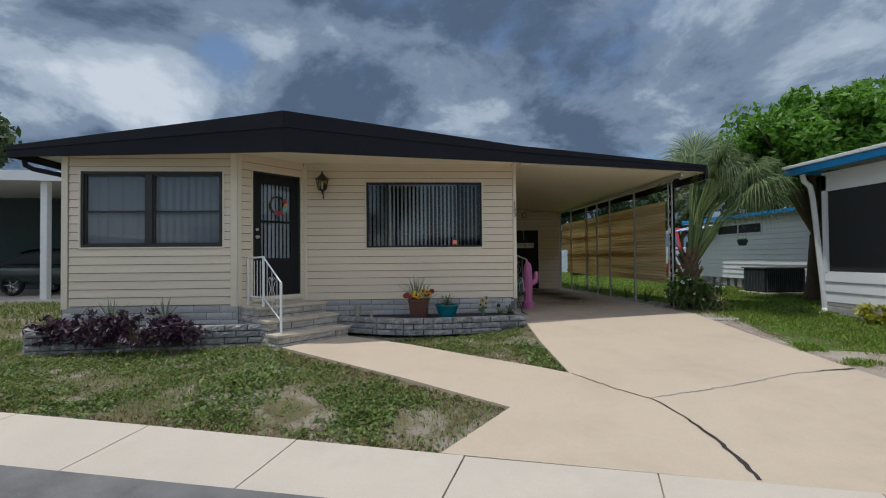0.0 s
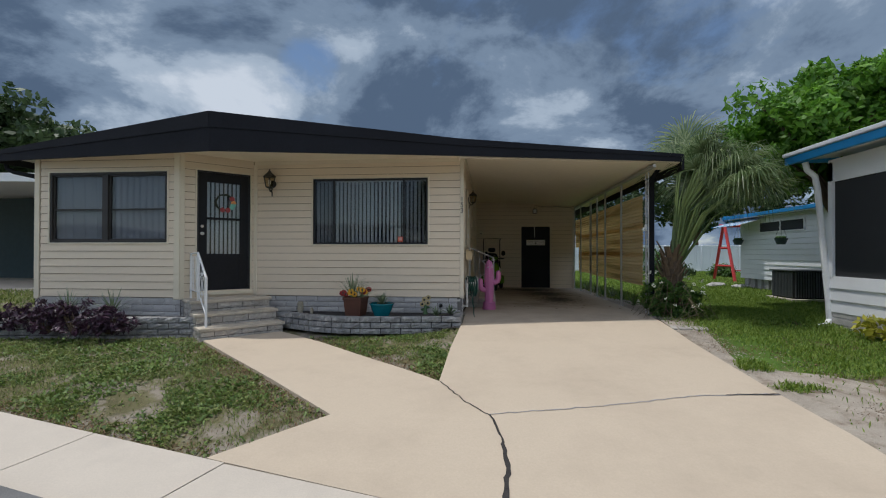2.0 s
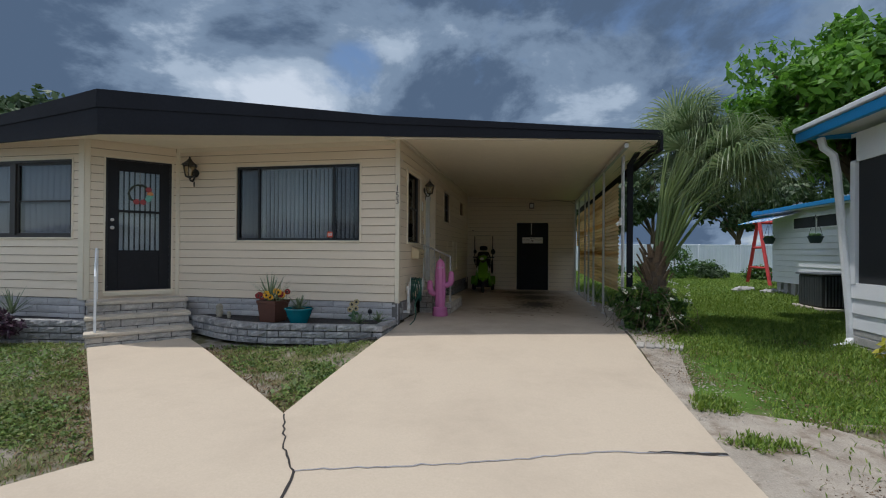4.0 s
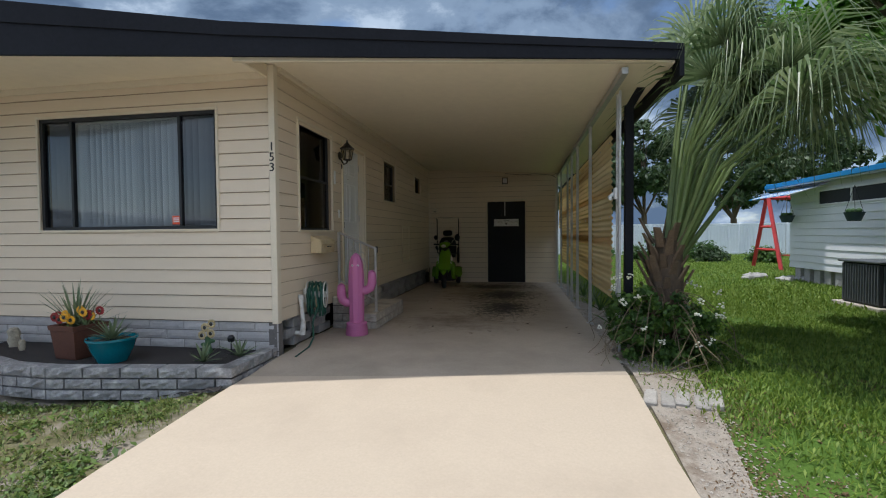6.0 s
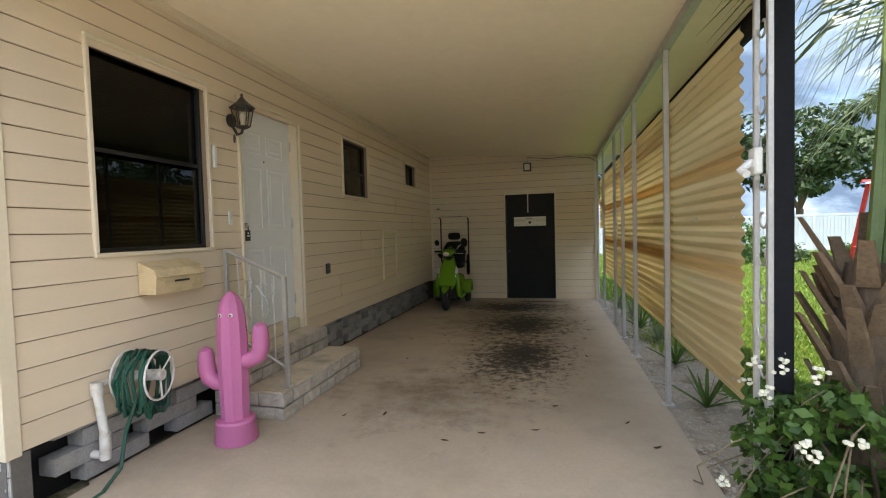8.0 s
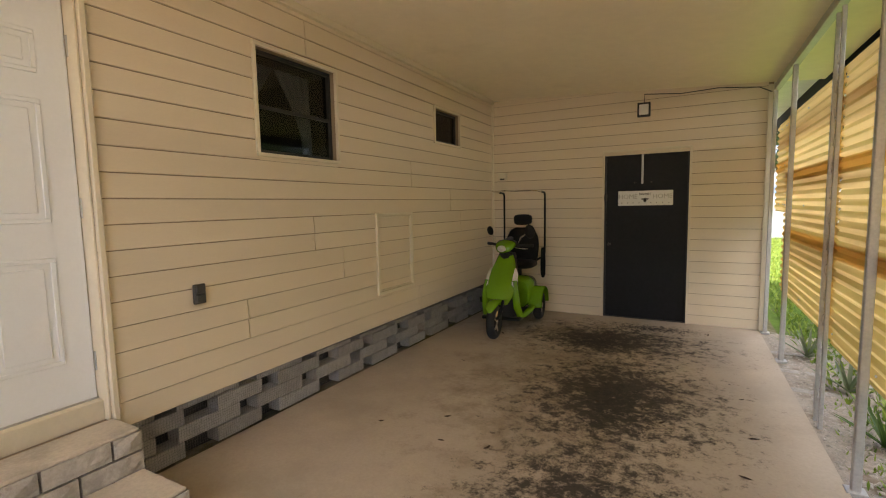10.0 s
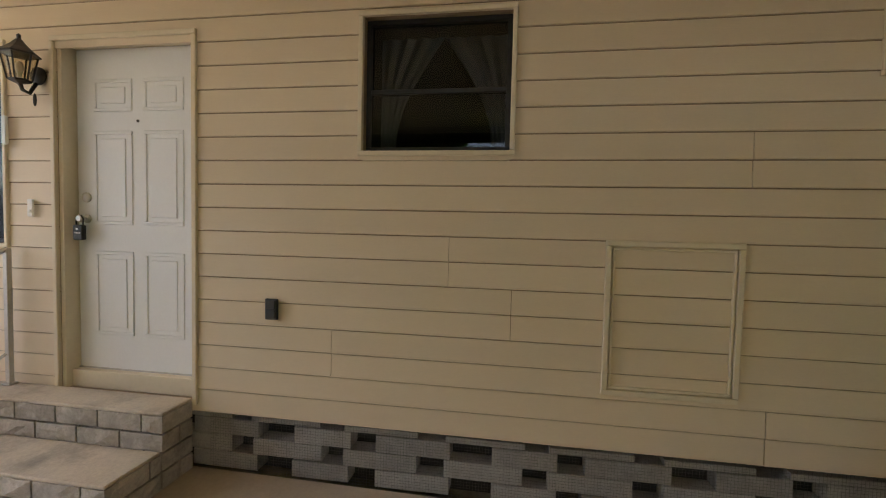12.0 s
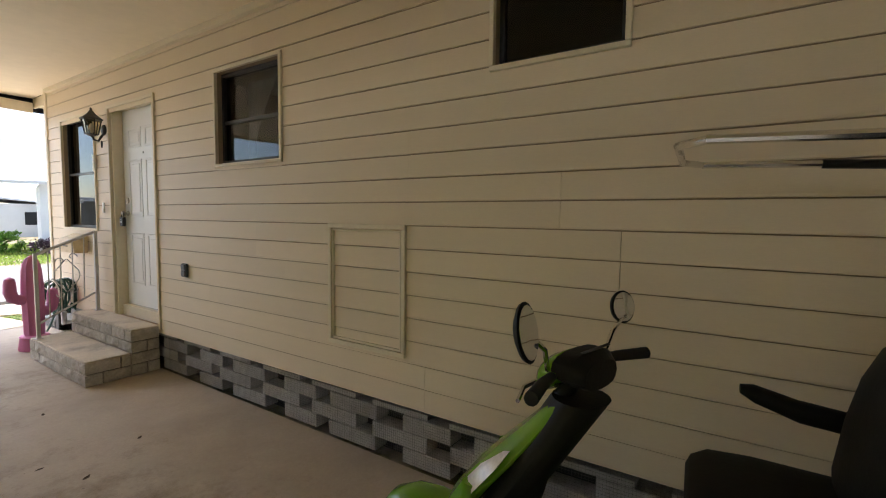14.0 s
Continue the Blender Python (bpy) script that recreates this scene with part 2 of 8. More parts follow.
class B:
    """Gathers vertices and faces of one mesh."""

    def __init__(self):
        self.v, self.f, self.smooth = [], [], False

    def add(self, v, f, m=None):
        k = len(self.v)
        self.v += [tuple(m @ Vector(p)) for p in v] if m is not None else list(v)
        self.f += [tuple(i + k for i in g) for g in f]
        return self

    def box(self, x0, x1, y0, y1, z0, z1, c=0.0, m=None):
        if c <= 0:
            v = [(x, y, z) for x in (x0, x1) for y in (y0, y1) for z in (z0, z1)]
            f = [(0, 1, 3, 2), (4, 6, 7, 5), (0, 4, 5, 1), (2, 3, 7, 6), (0, 2, 6, 4), (1, 5, 7, 3)]
            return self.add(v, f, m)
        v, f = [], []
        ids = {}
        for ix, x in enumerate((x0, x1)):
            for iy, y in enumerate((y0, y1)):
                for iz, z in enumerate((z0, z1)):
                    dx, dy, dz = (c if ix == 0 else -c), (c if iy == 0 else -c), (c if iz == 0 else -c)
                    for a, p in enumerate(((x, y + dy, z + dz), (x + dx, y, z + dz), (x + dx, y + dy, z))):
                        ids[ix, iy, iz, a] = len(v)
                        v.append(p)
        I = lambda *k: ids[k]
        f += [(I(0, 0, 0, 0), I(0, 0, 1, 0), I(0, 1, 1, 0), I(0, 1, 0, 0)), (I(1, 0, 0, 0), I(1, 1, 0, 0), I(1, 1, 1, 0), I(1, 0, 1, 0))]
        f += [(I(0, 0, 0, 1), I(1, 0, 0, 1), I(1, 0, 1, 1), I(0, 0, 1, 1)), (I(0, 1, 0, 1), I(0, 1, 1, 1), I(1, 1, 1, 1), I(1, 1, 0, 1))]
        f += [(I(0, 0, 0, 2), I(0, 1, 0, 2), I(1, 1, 0, 2), I(1, 0, 0, 2)), (I(0, 0, 1, 2), I(1, 0, 1, 2), I(1, 1, 1, 2), I(0, 1, 1, 2))]
        for a in (0, 1):
            for b in (0, 1):
                f.append((I(a, b, 0, 0), I(a, b, 1, 0), I(a, b, 1, 1), I(a, b, 0, 1)))
                f.append((I(a, 0, b, 0), I(a, 1, b, 0), I(a, 1, b, 2), I(a, 0, b, 2)))
                f.append((I(0, a, b, 1), I(1, a, b, 1), I(1, a, b, 2), I(0, a, b, 2)))
                for d in (0, 1):
                    f.append((I(a, b, d, 0), I(a, b, d, 1), I(a, b, d, 2)))
        return self.add(v, f, m)

    def tube(self, pts, r, n=8, closed=False, cap=True):
        pts = [Vector(p) for p in pts]
        rs = r if isinstance(r, (list, tuple)) else [r] * len(pts)
        k = len(self.v)
        up = None
        for i, p in enumerate(pts):
            if closed:
                d = pts[(i + 1) % len(pts)] - pts[i - 1]
            else:
                d = pts[min(i + 1, len(pts) - 1)] - pts[max(i - 1, 0)]
            d.normalize()
            if up is None:
                up = Vector((0, 0, 1)) if abs(d.z) < 0.9 else Vector((1, 0, 0))
            s = d.cross(up).normalized()
            up = s.cross(d).normalized()
            for j in range(n):
                a = 2 * math.pi * j / n
                self.v.append(tuple(p + (s * math.cos(a) + up * math.sin(a)) * rs[i]))
        m = len(pts)
        for i in range(m if closed else m - 1):
            for j in range(n):
                a, b = k + i * n + j, k + i * n + (j + 1) % n
                c, d2 = k + ((i + 1) % m) * n + (j + 1) % n, k + ((i + 1) % m) * n + j
                self.f.append((a, b, c, d2))
        if cap and not closed:
            self.f.append(tuple(k + j for j in reversed(range(n))))
            self.f.append(tuple(k + (m - 1) * n + j for j in range(n)))
        self.smooth = True
        return self

    def lathe(self, prof, n=20, m=None, at=(0, 0, 0)):
        """Turns (radius, z) pairs round z."""
        v, f = [], []
        for r, z in prof:
            for j in range(n):
                a = 2 * math.pi * j / n
                v.append((at[0] + r * math.cos(a), at[1] + r * math.sin(a), at[2] + z))
        for i in range(len(prof) - 1):
            for j in range(n):
                f.append((i * n + j, i * n + (j + 1) % n, (i + 1) * n + (j + 1) % n, (i + 1) * n + j))
        f.append(tuple(reversed(range(n))))
        f.append(tuple((len(prof) - 1) * n + j for j in range(n)))
        self.smooth = True
        return self.add(v, f, m)

    def blob(self, c, r, n=12, rows=8, m=None, wob=0.0):
        """A rounded lump with radii r."""
        v, f = [], []
        for i in range(rows + 1):
            ph = math.pi * i / rows
            for j in range(n):
                a = 2 * math.pi * j / n
                w = 1 + wob * noise.noise(Vector((math.cos(a) * 2 + c[0], math.sin(a) * 2 + c[1], ph + c[2])))
                v.append((c[0] + r[0] * w * math.sin(ph) * math.cos(a), c[1] + r[1] * w * math.sin(ph) * math.sin(a), c[2] + r[2] * w * math.cos(ph)))
        for i in range(rows):
            for j in range(n):
                f.append((i * n + j, (i + 1) * n + j, (i + 1) * n + (j + 1) % n, i * n + (j + 1) % n))
        self.smooth = True
        return self.add(v, f, m)

    def prism(self, prof, axis0, axis1):
        """Sweeps a closed profile of points from axis0 to axis1 (two offsets)."""
        n = len(prof)
        v = [tuple(Vector(p) + Vector(axis0)) for p in prof] + [tuple(Vector(p) + Vector(axis1)) for p in prof]
        f = [(i, (i + 1) % n, n + (i + 1) % n, n + i) for i in range(n)] + [tuple(reversed(range(n))), tuple(range(n, 2 * n))]
        return self.add(v, f)

    def mesh(self, name, mat):
        me = bpy.data.meshes.new(name)
        me.from_pydata(self.v, [], self.f)
        me.materials.append(mat)
        bm = bmesh.new()
        bm.from_mesh(me)
        bmesh.ops.recalc_face_normals(bm, faces=bm.faces)
        bm.to_mesh(me)
        bm.free()
        if self.smooth:
            me.polygons.foreach_set("use_smooth", [True] * len(me.polygons))
            me.set_sharp_from_angle(angle=radians(38))
        return me


def part(name, b, mat, parent=None, label=""):
    ob = new(name, b.mesh(name, mat) if isinstance(b, B) else b)
    if parent is not None:
        ob.parent = parent
    if label:
        ob["label"] = label
    return ob


def thing(name, m, label, category, group=""):
    e = new(name)
    e.empty_display_size = 0.1
    e.matrix_basis = m
    return tagged(e, label, category, group)


def structure(ob, label, category=""):
    return tagged(ob, label, category, kind="structure")


def ramp(x, pts):
    for (a, va), (b, vb) in zip(pts, pts[1:]):
        if x <= b:
            return va + (vb - va) * max(0.0, x - a) / (b - a)
    return pts[-1][1]


def gz(x, y):
    """Height of the ground; it stays lower in front of the entry than on the drive."""
    z = ramp(y, [(-60, -0.62), (1.6, -0.585), (2.4, -0.55), (3.1, -0.485), (3.9, -0.385), (4.85, -0.31), (6.5, -0.16), (7.2, -0.085), (8.2, 0.0), (9.0, 0.0), (16.3, -0.065), (60, -0.1)])
    if x < 1.9 and 4.85 < y < 9.0:
        low = ramp(y, [(4.85, -0.31), (6.5, -0.225), (7.6, -0.215), (9.0, 0.0)])
        z = low + (z - low) * max(0.0, x - 1.0) / 0.9
    return z


def add_stain(m, color, spots, grain, lo, hi, core=0.14):
    """Grimy patches with their own place on a floor: (x, y, rx, ry) ellipses broken up by grain."""
    N, L = m.node_tree.nodes, m.node_tree.links
    b = N["Principled BSDF"]
    old = b.inputs["Base Color"].links[0].from_socket
    geo = N.new("ShaderNodeNewGeometry")
    n1 = N.new("ShaderNodeTexNoise")
    n1.inputs["Scale"].default_value, n1.inputs["Detail"].default_value, n1.inputs["Roughness"].default_value = grain, 10, 0.82
    L.new(geo.outputs["Position"], n1.inputs["Vector"])
    total = None
    for x, y, rx, ry in spots:
        mp = N.new("ShaderNodeMapping")
        mp.inputs["Location"].default_value = (-x / rx, -y / ry, 0)
        mp.inputs["Scale"].default_value = (1 / rx, 1 / ry, 0)
        L.new(geo.outputs["Position"], mp.inputs[0])
        ln = N.new("ShaderNodeVectorMath")
        ln.operation = "LENGTH"
        L.new(mp.outputs[0], ln.inputs[0])
        fall = N.new("ShaderNodeMapRange")
        fall.inputs["From Min"].default_value, fall.inputs["From Max"].default_value = 0.1, 1.0
        fall.inputs["To Min"].default_value, fall.inputs["To Max"].default_value = core, -0.16
        L.new(ln.outputs["Value"], fall.inputs["Value"])
        if total is None:
            total = fall.outputs[0]
        else:
            mx = N.new("ShaderNodeMath")
            mx.operation = "MAXIMUM"
            L.new(total, mx.inputs[0])
            L.new(fall.outputs[0], mx.inputs[1])
            total = mx.outputs[0]
    ad = N.new("ShaderNodeMath")
    ad.operation = "ADD"
    L.new(total, ad.inputs[0])
    L.new(n1.outputs["Fac"], ad.inputs[1])
    rp = N.new("ShaderNodeMapRange")
    rp.inputs["From Min"].default_value, rp.inputs["From Max"].default_value = lo, hi
    L.new(ad.outputs[0], rp.inputs["Value"])
    mix = N.new("ShaderNodeMixRGB")
    L.new(rp.outputs[0], mix.inputs[0])
    L.new(old, mix.inputs[1])
    mix.inputs[2].default_value = (*color, 1)
    L.new(mix.outputs[0], b.inputs["Base Color"])


add_stain(PORCH, (0.17, 0.125, 0.08), [(3.7, 13.6, 1.7, 2.9), (3.6, 10.4, 1.6, 1.5), (3.4, 15.2, 2.0, 1.2)], 3.2, 0.48, 0.80)
add_stain(PORCH, (0.05, 0.041, 0.032), [(3.9, 15.1, 1.9, 1.35), (4.15, 13.5, 1.35, 2.1), (4.2, 11.7, 1.05, 2.1)], 11.0, 0.49, 0.61)
add_stain(PORCH, (0.028, 0.024, 0.021), [(3.75, 14.9, 1.1, 0.85), (4.2, 13.3, 0.8, 1.4), (4.3, 15.8, 1.2, 0.45), (4.25, 11.7, 0.65, 1.3)], 20.0, 0.56, 0.64)

# ---- ground, paving and street ----
SLOPE = -0.238  # the street runs askew to the house


def strip(y_at_0, x):
    return y_at_0 + SLOPE * x


def sheet(name, outline, thick, mat, lift=0.0, step=0.5):
    """A slab over an outline, cut into strips along y so that it follows the ground."""
    bm = bmesh.new()
    bm.faces.new([bm.verts.new((x, y, 0)) for x, y in outline])
    y0, y1 = min(p[1] for p in outline), max(p[1] for p in outline)
    y = math.ceil(y0 / step) * step
    while y < y1:
        geom = bm.verts[:] + bm.edges[:] + bm.faces[:]
        bmesh.ops.bisect_plane(bm, geom=geom, plane_co=(0, y, 0), plane_no=(0, 1, 0))
        y += step
    for v in bm.verts:
        v.co.z = gz(v.co.x, v.co.y) + lift
    ext = bmesh.ops.extrude_face_region(bm, geom=bm.faces[:])
    for g in ext["geom"]:
        if isinstance(g, bmesh.types.BMVert):
            g.co.z -= thick
    bmesh.ops.recalc_face_normals(bm, faces=bm.faces)
    me = bpy.data.meshes.new(name)
    bm.to_mesh(me)
    bm.free()
    me.materials.append(mat)
    return new(name, me)


def ground_sheet():
    xs = [-400, -150, -60, -30] + list(np.arange(-16, 26, 0.4)) + [30, 60, 150, 400]
    ys = [-400, -150, -60, -30, -18] + list(np.arange(-14, 36, 0.4)) + [40, 60, 150, 400]
    v, f = [], []
    for y in ys:
        for x in xs:
            d = 0.035 * noise.noise(Vector((x * 0.7, y * 0.7, 0))) if -16 < x < 26 and -14 < y < 36 else 0
            v.append((x, y, gz(x, y) - 0.03 + d))
    n = len(xs)
    for j in range(len(ys) - 1):
        for i in range(n - 1):
            f.append((j * n + i, j * n + i + 1, (j + 1) * n + i + 1, (j + 1) * n + i))
    b = B()
    b.add(v, f)
    b.smooth = True
    ob = part("ground", b, GRASSMAT)
    ob.data.materials.append(LUSHMAT)
    for p in ob.data.polygons:
        c = p.center
        if 5.6 < c.x < 60 and c.y > 5.6 and c.y < 60:
            p.material_index = 1
    return ob


structure(ground_sheet(), "patchy weedy green lawn with bare sandy spots", "ground")
SIDE_BACK, SIDE_FRONT = 3.19, 2.36
structure(sheet("road", [(-60, strip(2.335, -60)), (-60, strip(-8.3, -60)), (60, strip(-8.3, 60)), (60, strip(2.335, 60))], 0.2, ASPHALT, 0.0, 4.0), "worn grey asphalt street", "street")
DRIVE_EDGE = [(0.26, 3.13), (1.0, 3.92), (-1.96, 6.47), (-1.12, 7.38), (-0.75, 7.1), (1.93, 4.89), (1.95, 6.2), (2.02, 7.42), (2.04, 7.6), (5.44, 8.0), (5.43, 6.7), (5.5, 4.79), (5.58, 3.62), (5.72, 1.78)]
structure(sheet("driveway", DRIVE_EDGE, 0.14, DRIVE, 0.012, 0.1), "beige stained concrete driveway with a branching crack", "driveway")
structure(sheet("carport_floor", [(2.04, 7.604), (5.44, 8.004), (5.43, 10.0), (5.40, 16.27), (2.0, 16.27), (2.0, 8.6), (2.04, 8.6)], 0.2, PORCH, 0.008), "bare concrete carport slab with dirt stains", "floor")
sidewalk = structure(sheet("pavement", [(-60, strip(2.335, -60)), (60, strip(2.335, 60)), (60, strip(SIDE_BACK, 60)), (-60, strip(SIDE_BACK, -60))], 0.2, SOIL, -0.03, 2.0), "pale concrete sidewalk slabs beside the street", "sidewalk")


def sidewalk_slabs():
    pitch, lean = 1.42, 0.30
    for k in range(-10, 12):
        x0, x1 = 0.45 + k * pitch + 0.006, 0.45 + (k + 1) * pitch - 0.006
        f, b = SIDE_FRONT - 0.02, SIDE_BACK - 0.008
        if x0 > 0.2:
            b = SIDE_BACK - 0.02
        p = sheet("slab", [(x0 - lean, strip(f, x0 - lean)), (x1 - lean, strip(f, x1 - lean)), (x1, strip(b, x1)), (x0, strip(b, x0))], 0.1, SIDEWALK, 0.013, 0.25)
        p.parent = sidewalk


sidewalk_slabs()


def crack(pts, widths, name, mat, lift):
    """A jagged crack along a line."""
    b = B()
    rnd = random.Random(len(pts) * 7 + int(lift * 1e5))
    line = []
    for (p, q), (wa, wb) in zip(zip(pts, pts[1:]), zip(widths, widths[1:])):
        n = max(2, int(math.dist(p, q) / 0.06))
        for i in range(n):
            t = i / n
            line.append((p[0] + (q[0] - p[0]) * t + rnd.uniform(-0.014, 0.014), p[1] + (q[1] - p[1]) * t + rnd.uniform(-0.014, 0.014), (wa + (wb - wa) * t) * rnd.uniform(0.6, 1.15)))
    line.append((*pts[-1], widths[-1]))
    v, f = [], []
    for i, (x, y, w) in enumerate(line):
        a, c = line[max(i - 1, 0)], line[min(i + 1, len(line) - 1)]
        d = Vector((c[0] - a[0], c[1] - a[1])).normalized()
        z = gz(x, y) + 0.012 + lift
        v += [(x - d.y * w / 2, y + d.x * w / 2, z), (x + d.y * w / 2, y - d.x * w / 2, z)]
    f = [(2 * i, 2 * i + 1, 2 * i + 3, 2 * i + 2) for i in range(len(line) - 1)]
    b.add(v, f)
    return tagged(part(name, b, mat), "jagged dark crack across the driveway concrete", "crack", kind="structure")


crack([(2.57, 2.60), (2.62, 2.85), (2.64, 3.12), (2.62, 3.5), (2.5, 4.04), (2.27, 4.32), (1.95, 4.87)], [0.04, 0.05, 0.045, 0.028, 0.02, 0.015, 0.014], "crack", CRACK, 0.004)
crack([(2.51, 4.05), (3.1, 4.21), (3.6, 4.33), (3.84, 4.41), (4.56, 4.66), (5.0, 4.74), (5.5, 4.79)], [0.018, 0.02, 0.016, 0.02, 0.018, 0.03, 0.04], "crack", CRACKPALE, 0.004)
crack([(4.95, 4.73), (5.2, 4.76), (5.5, 4.79)], [0.012, 0.03, 0.04], "crack", CRACK, 0.006)

# ---- house shell ----
COURSE = 0.136
PLANK = B()
PLANK.prism([(0, 0.0, COURSE), (0, -0.005, COURSE), (0, -0.0115, 0.020), (0, -0.0130, 0.010), (0, -0.0115, 0.0060), (0, 0.0, 0.0064)], (0, 0, 0), (1, 0, 0))
PLANK_MESH = PLANK.mesh("siding_plank", SIDING)

DEEP = B()
DEEP.prism([(0, 0.0, COURSE), (0, -0.005, COURSE), (0, -0.0185, 0.020), (0, -0.0205, 0.012), (0, -0.0185, 0.0085), (0, 0.0, 0.009)], (0, 0, 0), (1, 0, 0))
DEEP_MESH = DEEP.mesh("siding_plank", SIDING)


def wall(name, m, length, z0, z1, openings, label, thick=0.12, side_z0=None, seams=(), planks=True, trim_ends=(0.0, 0.0), core=WALLCORE, mesh=None):
    """A wall in its own frame: u along x, outside towards -y. Openings are (u0, u1, z0, z1)."""
    us = sorted({0.0, length, *[o[0] for o in openings], *[o[1] for o in openings]})
    zs = sorted({z0, z1, *[o[2] for o in openings], *[o[3] for o in openings]})
    b = B()
    solid = lambda u, z: not any(o[0] < u < o[1] and o[2] < z < o[3] for o in openings)
    for a, c in zip(us, us[1:]):
        run = None
        for d, e in zip(zs, zs[1:]):
            if solid((a + c) / 2, (d + e) / 2):
                run = (run[0], e) if run else (d, e)
            elif run:
                b.box(a, c, 0.0, thick, *run)
                run = None
        if run:
            b.box(a, c, 0.0, thick, *run)
    ob = structure(part(name, b, core), label, "wall")
    ob.matrix_basis = m
    if not planks:
        return ob
    z = z0 if side_z0 is None else side_z0
    k = 0
    while z < z1 - 0.01:
        h = min(COURSE, z1 - z)
        cuts = [(trim_ends[0], length - trim_ends[1])]
        for o in openings:
            if o[2] < z + h * 0.6 and o[3] > z + h * 0.4:
                cuts = [s for a, c in cuts for s in ((a, min(c, o[0])), (max(a, o[1]), c)) if s[1] - s[0] > 0.02]
        for u, sk in seams:
            if sk in (k, k - 1):
                cuts = [s for a, c in cuts for s in (((a, u), (u, c)) if a < u < c else ((a, c),))]
        for o in openings:
            if o[2] < z + h * 0.6 and o[3] > z + h * 0.4:
                for lo, hi in ((z, o[2]), (o[3], z + h)):
                    if 0.012 < hi - lo < h:
                        q = part("siding_plank", mesh or PLANK_MESH, None, ob)
                        q.matrix_basis = Matrix.Translation((o[0], 0.0, lo)) @ Matrix.Diagonal((o[1] - o[0], 1, (hi - lo) / COURSE, 1))
        for a, c in cuts:
            p = part("siding_plank", mesh or PLANK_MESH, None, ob)
            over = any(abs(a - u) < 1e-6 and sk in (k, k - 1) for u, sk in seams)
            p.matrix_basis = Matrix.Translation((a + (0.0035 if over else 0), -0.002 if over else 0.0, z)) @ Matrix.Diagonal((c - a - (0.0035 if over else 0), 1.15 if over else 1, h / COURSE, 1))
        z += COURSE
        k += 1
    return ob


ZS, ZT = 0.335, 3.02
RIGHT = pose(2.0, 8.21, 0, 0, 0, 90)  # u = y - 8.21
FRONT = pose(-2.04, 8.21, 0)  # u = x + 2.04
DOORW = pose(-2.93, 7.27, 0, 0, 0, math.degrees(math.atan2(0.94, 0.89)))
DOORLEN = math.hypot(0.94, 0.89)
BAY = pose(-5.72, 7.27, 0)  # u = x + 5.72
REAR = pose(2.0, 16.27, 0)  # u = x - 2

SIDE_WIN = (0.51, 1.43, 1.31, 2.56)
SIDE_DOOR = (1.82, 2.76, 0.40, 2.56)
WIN_2 = (3.80, 4.60, 1.885, 2.605)
WIN_3 = (6.30, 6.93, 2.24, 2.62)
FRONT_WIN = (1.17, 3.39, 1.325, 2.575)
FRONT_DOOR = (0.27, 1.20, 0.45, 2.66)
BAY_WIN = (0.28, 2.56, 1.34, 2.60)
REAR_DOOR = (1.62, 2.62, -0.07, 2.145)
HATCH = (5.10, 5.745, 0.64, 1.43)

wall_right = wall("wall_right", RIGHT, 8.06, ZS, ZT, [SIDE_WIN, SIDE_DOOR, WIN_2, WIN_3], "cream vinyl siding wall inside the carport", seams=[(5.76, 10), (6.66, 8), (6.94, 6), (5.88, 0), (4.29, 6), (4.63, 4), (3.63, 2), (4.28, 17)], trim_ends=(0.05, 0.03))
wall_front = wall("wall_front", FRONT, 4.04, ZS, 2.94, [FRONT_WIN], "cream vinyl siding front wall", trim_ends=(0.03, 0.05), mesh=DEEP_MESH)
wall_door = wall("wall_entry", DOORW, DOORLEN, ZS, 2.94, [FRONT_DOOR], "cream vinyl siding angled entry wall", trim_ends=(0.06, 0.03), mesh=DEEP_MESH)
wall_bay = wall("wall_bay", BAY, 2.79, ZS + 0.03, 2.94, [BAY_WIN], "cream vinyl siding wall of the front bay", trim_ends=(0.10, 0.10), mesh=DEEP_MESH)
wall_rear = wall("wall_shed", REAR, 3.44, -0.08, 3.0, [REAR_DOOR], "cream vinyl siding wall of the carport shed", trim_ends=(0.03, 0.05))
wall("wall_left", pose(-5.72, 20.0, 0, 0, 0, -90), 12.73, -0.2, 2.94, [], "cream vinyl siding side wall", planks=False, core=SIDING)
wall("wall_back", pose(5.44, 20.0, 0, 0, 0, 180), 11.16, -0.2, 2.94, [], "cream siding back wall", planks=False, core=SIDING)
wall("wall_shed_side", pose(5.44, 16.39, 0, 0, 0, 90), 3.61, -0.2, 2.78, [], "cream siding side wall of the shed", planks=False, core=SIDING)
# inside of the house: unseen rooms added, their dimness put into dark paint
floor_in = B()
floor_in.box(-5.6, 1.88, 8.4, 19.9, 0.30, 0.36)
structure(part("house_floor", floor_in, DARKVOID), "interior floor, painted dark for dim rooms", "floor")
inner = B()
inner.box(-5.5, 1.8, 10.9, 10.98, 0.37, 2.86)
structure(part("partition", inner, DARKVOID), "added partition wall, painted dark for dim rooms", "wall")
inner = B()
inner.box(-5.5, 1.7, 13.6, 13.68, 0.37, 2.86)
structure(part("partition", inner, DARKVOID), "added partition wall, painted dark for dim rooms", "wall")

# corner boards, frieze and channels
def trim(name, m, boxes, mat=TRIM, label="cream painted trim board"):
    b = B()
    for q in boxes:
        b.box(*q, 0.004)
    ob = structure(part(name, b, mat), label, "trim")
    ob.matrix_basis = m
    return ob


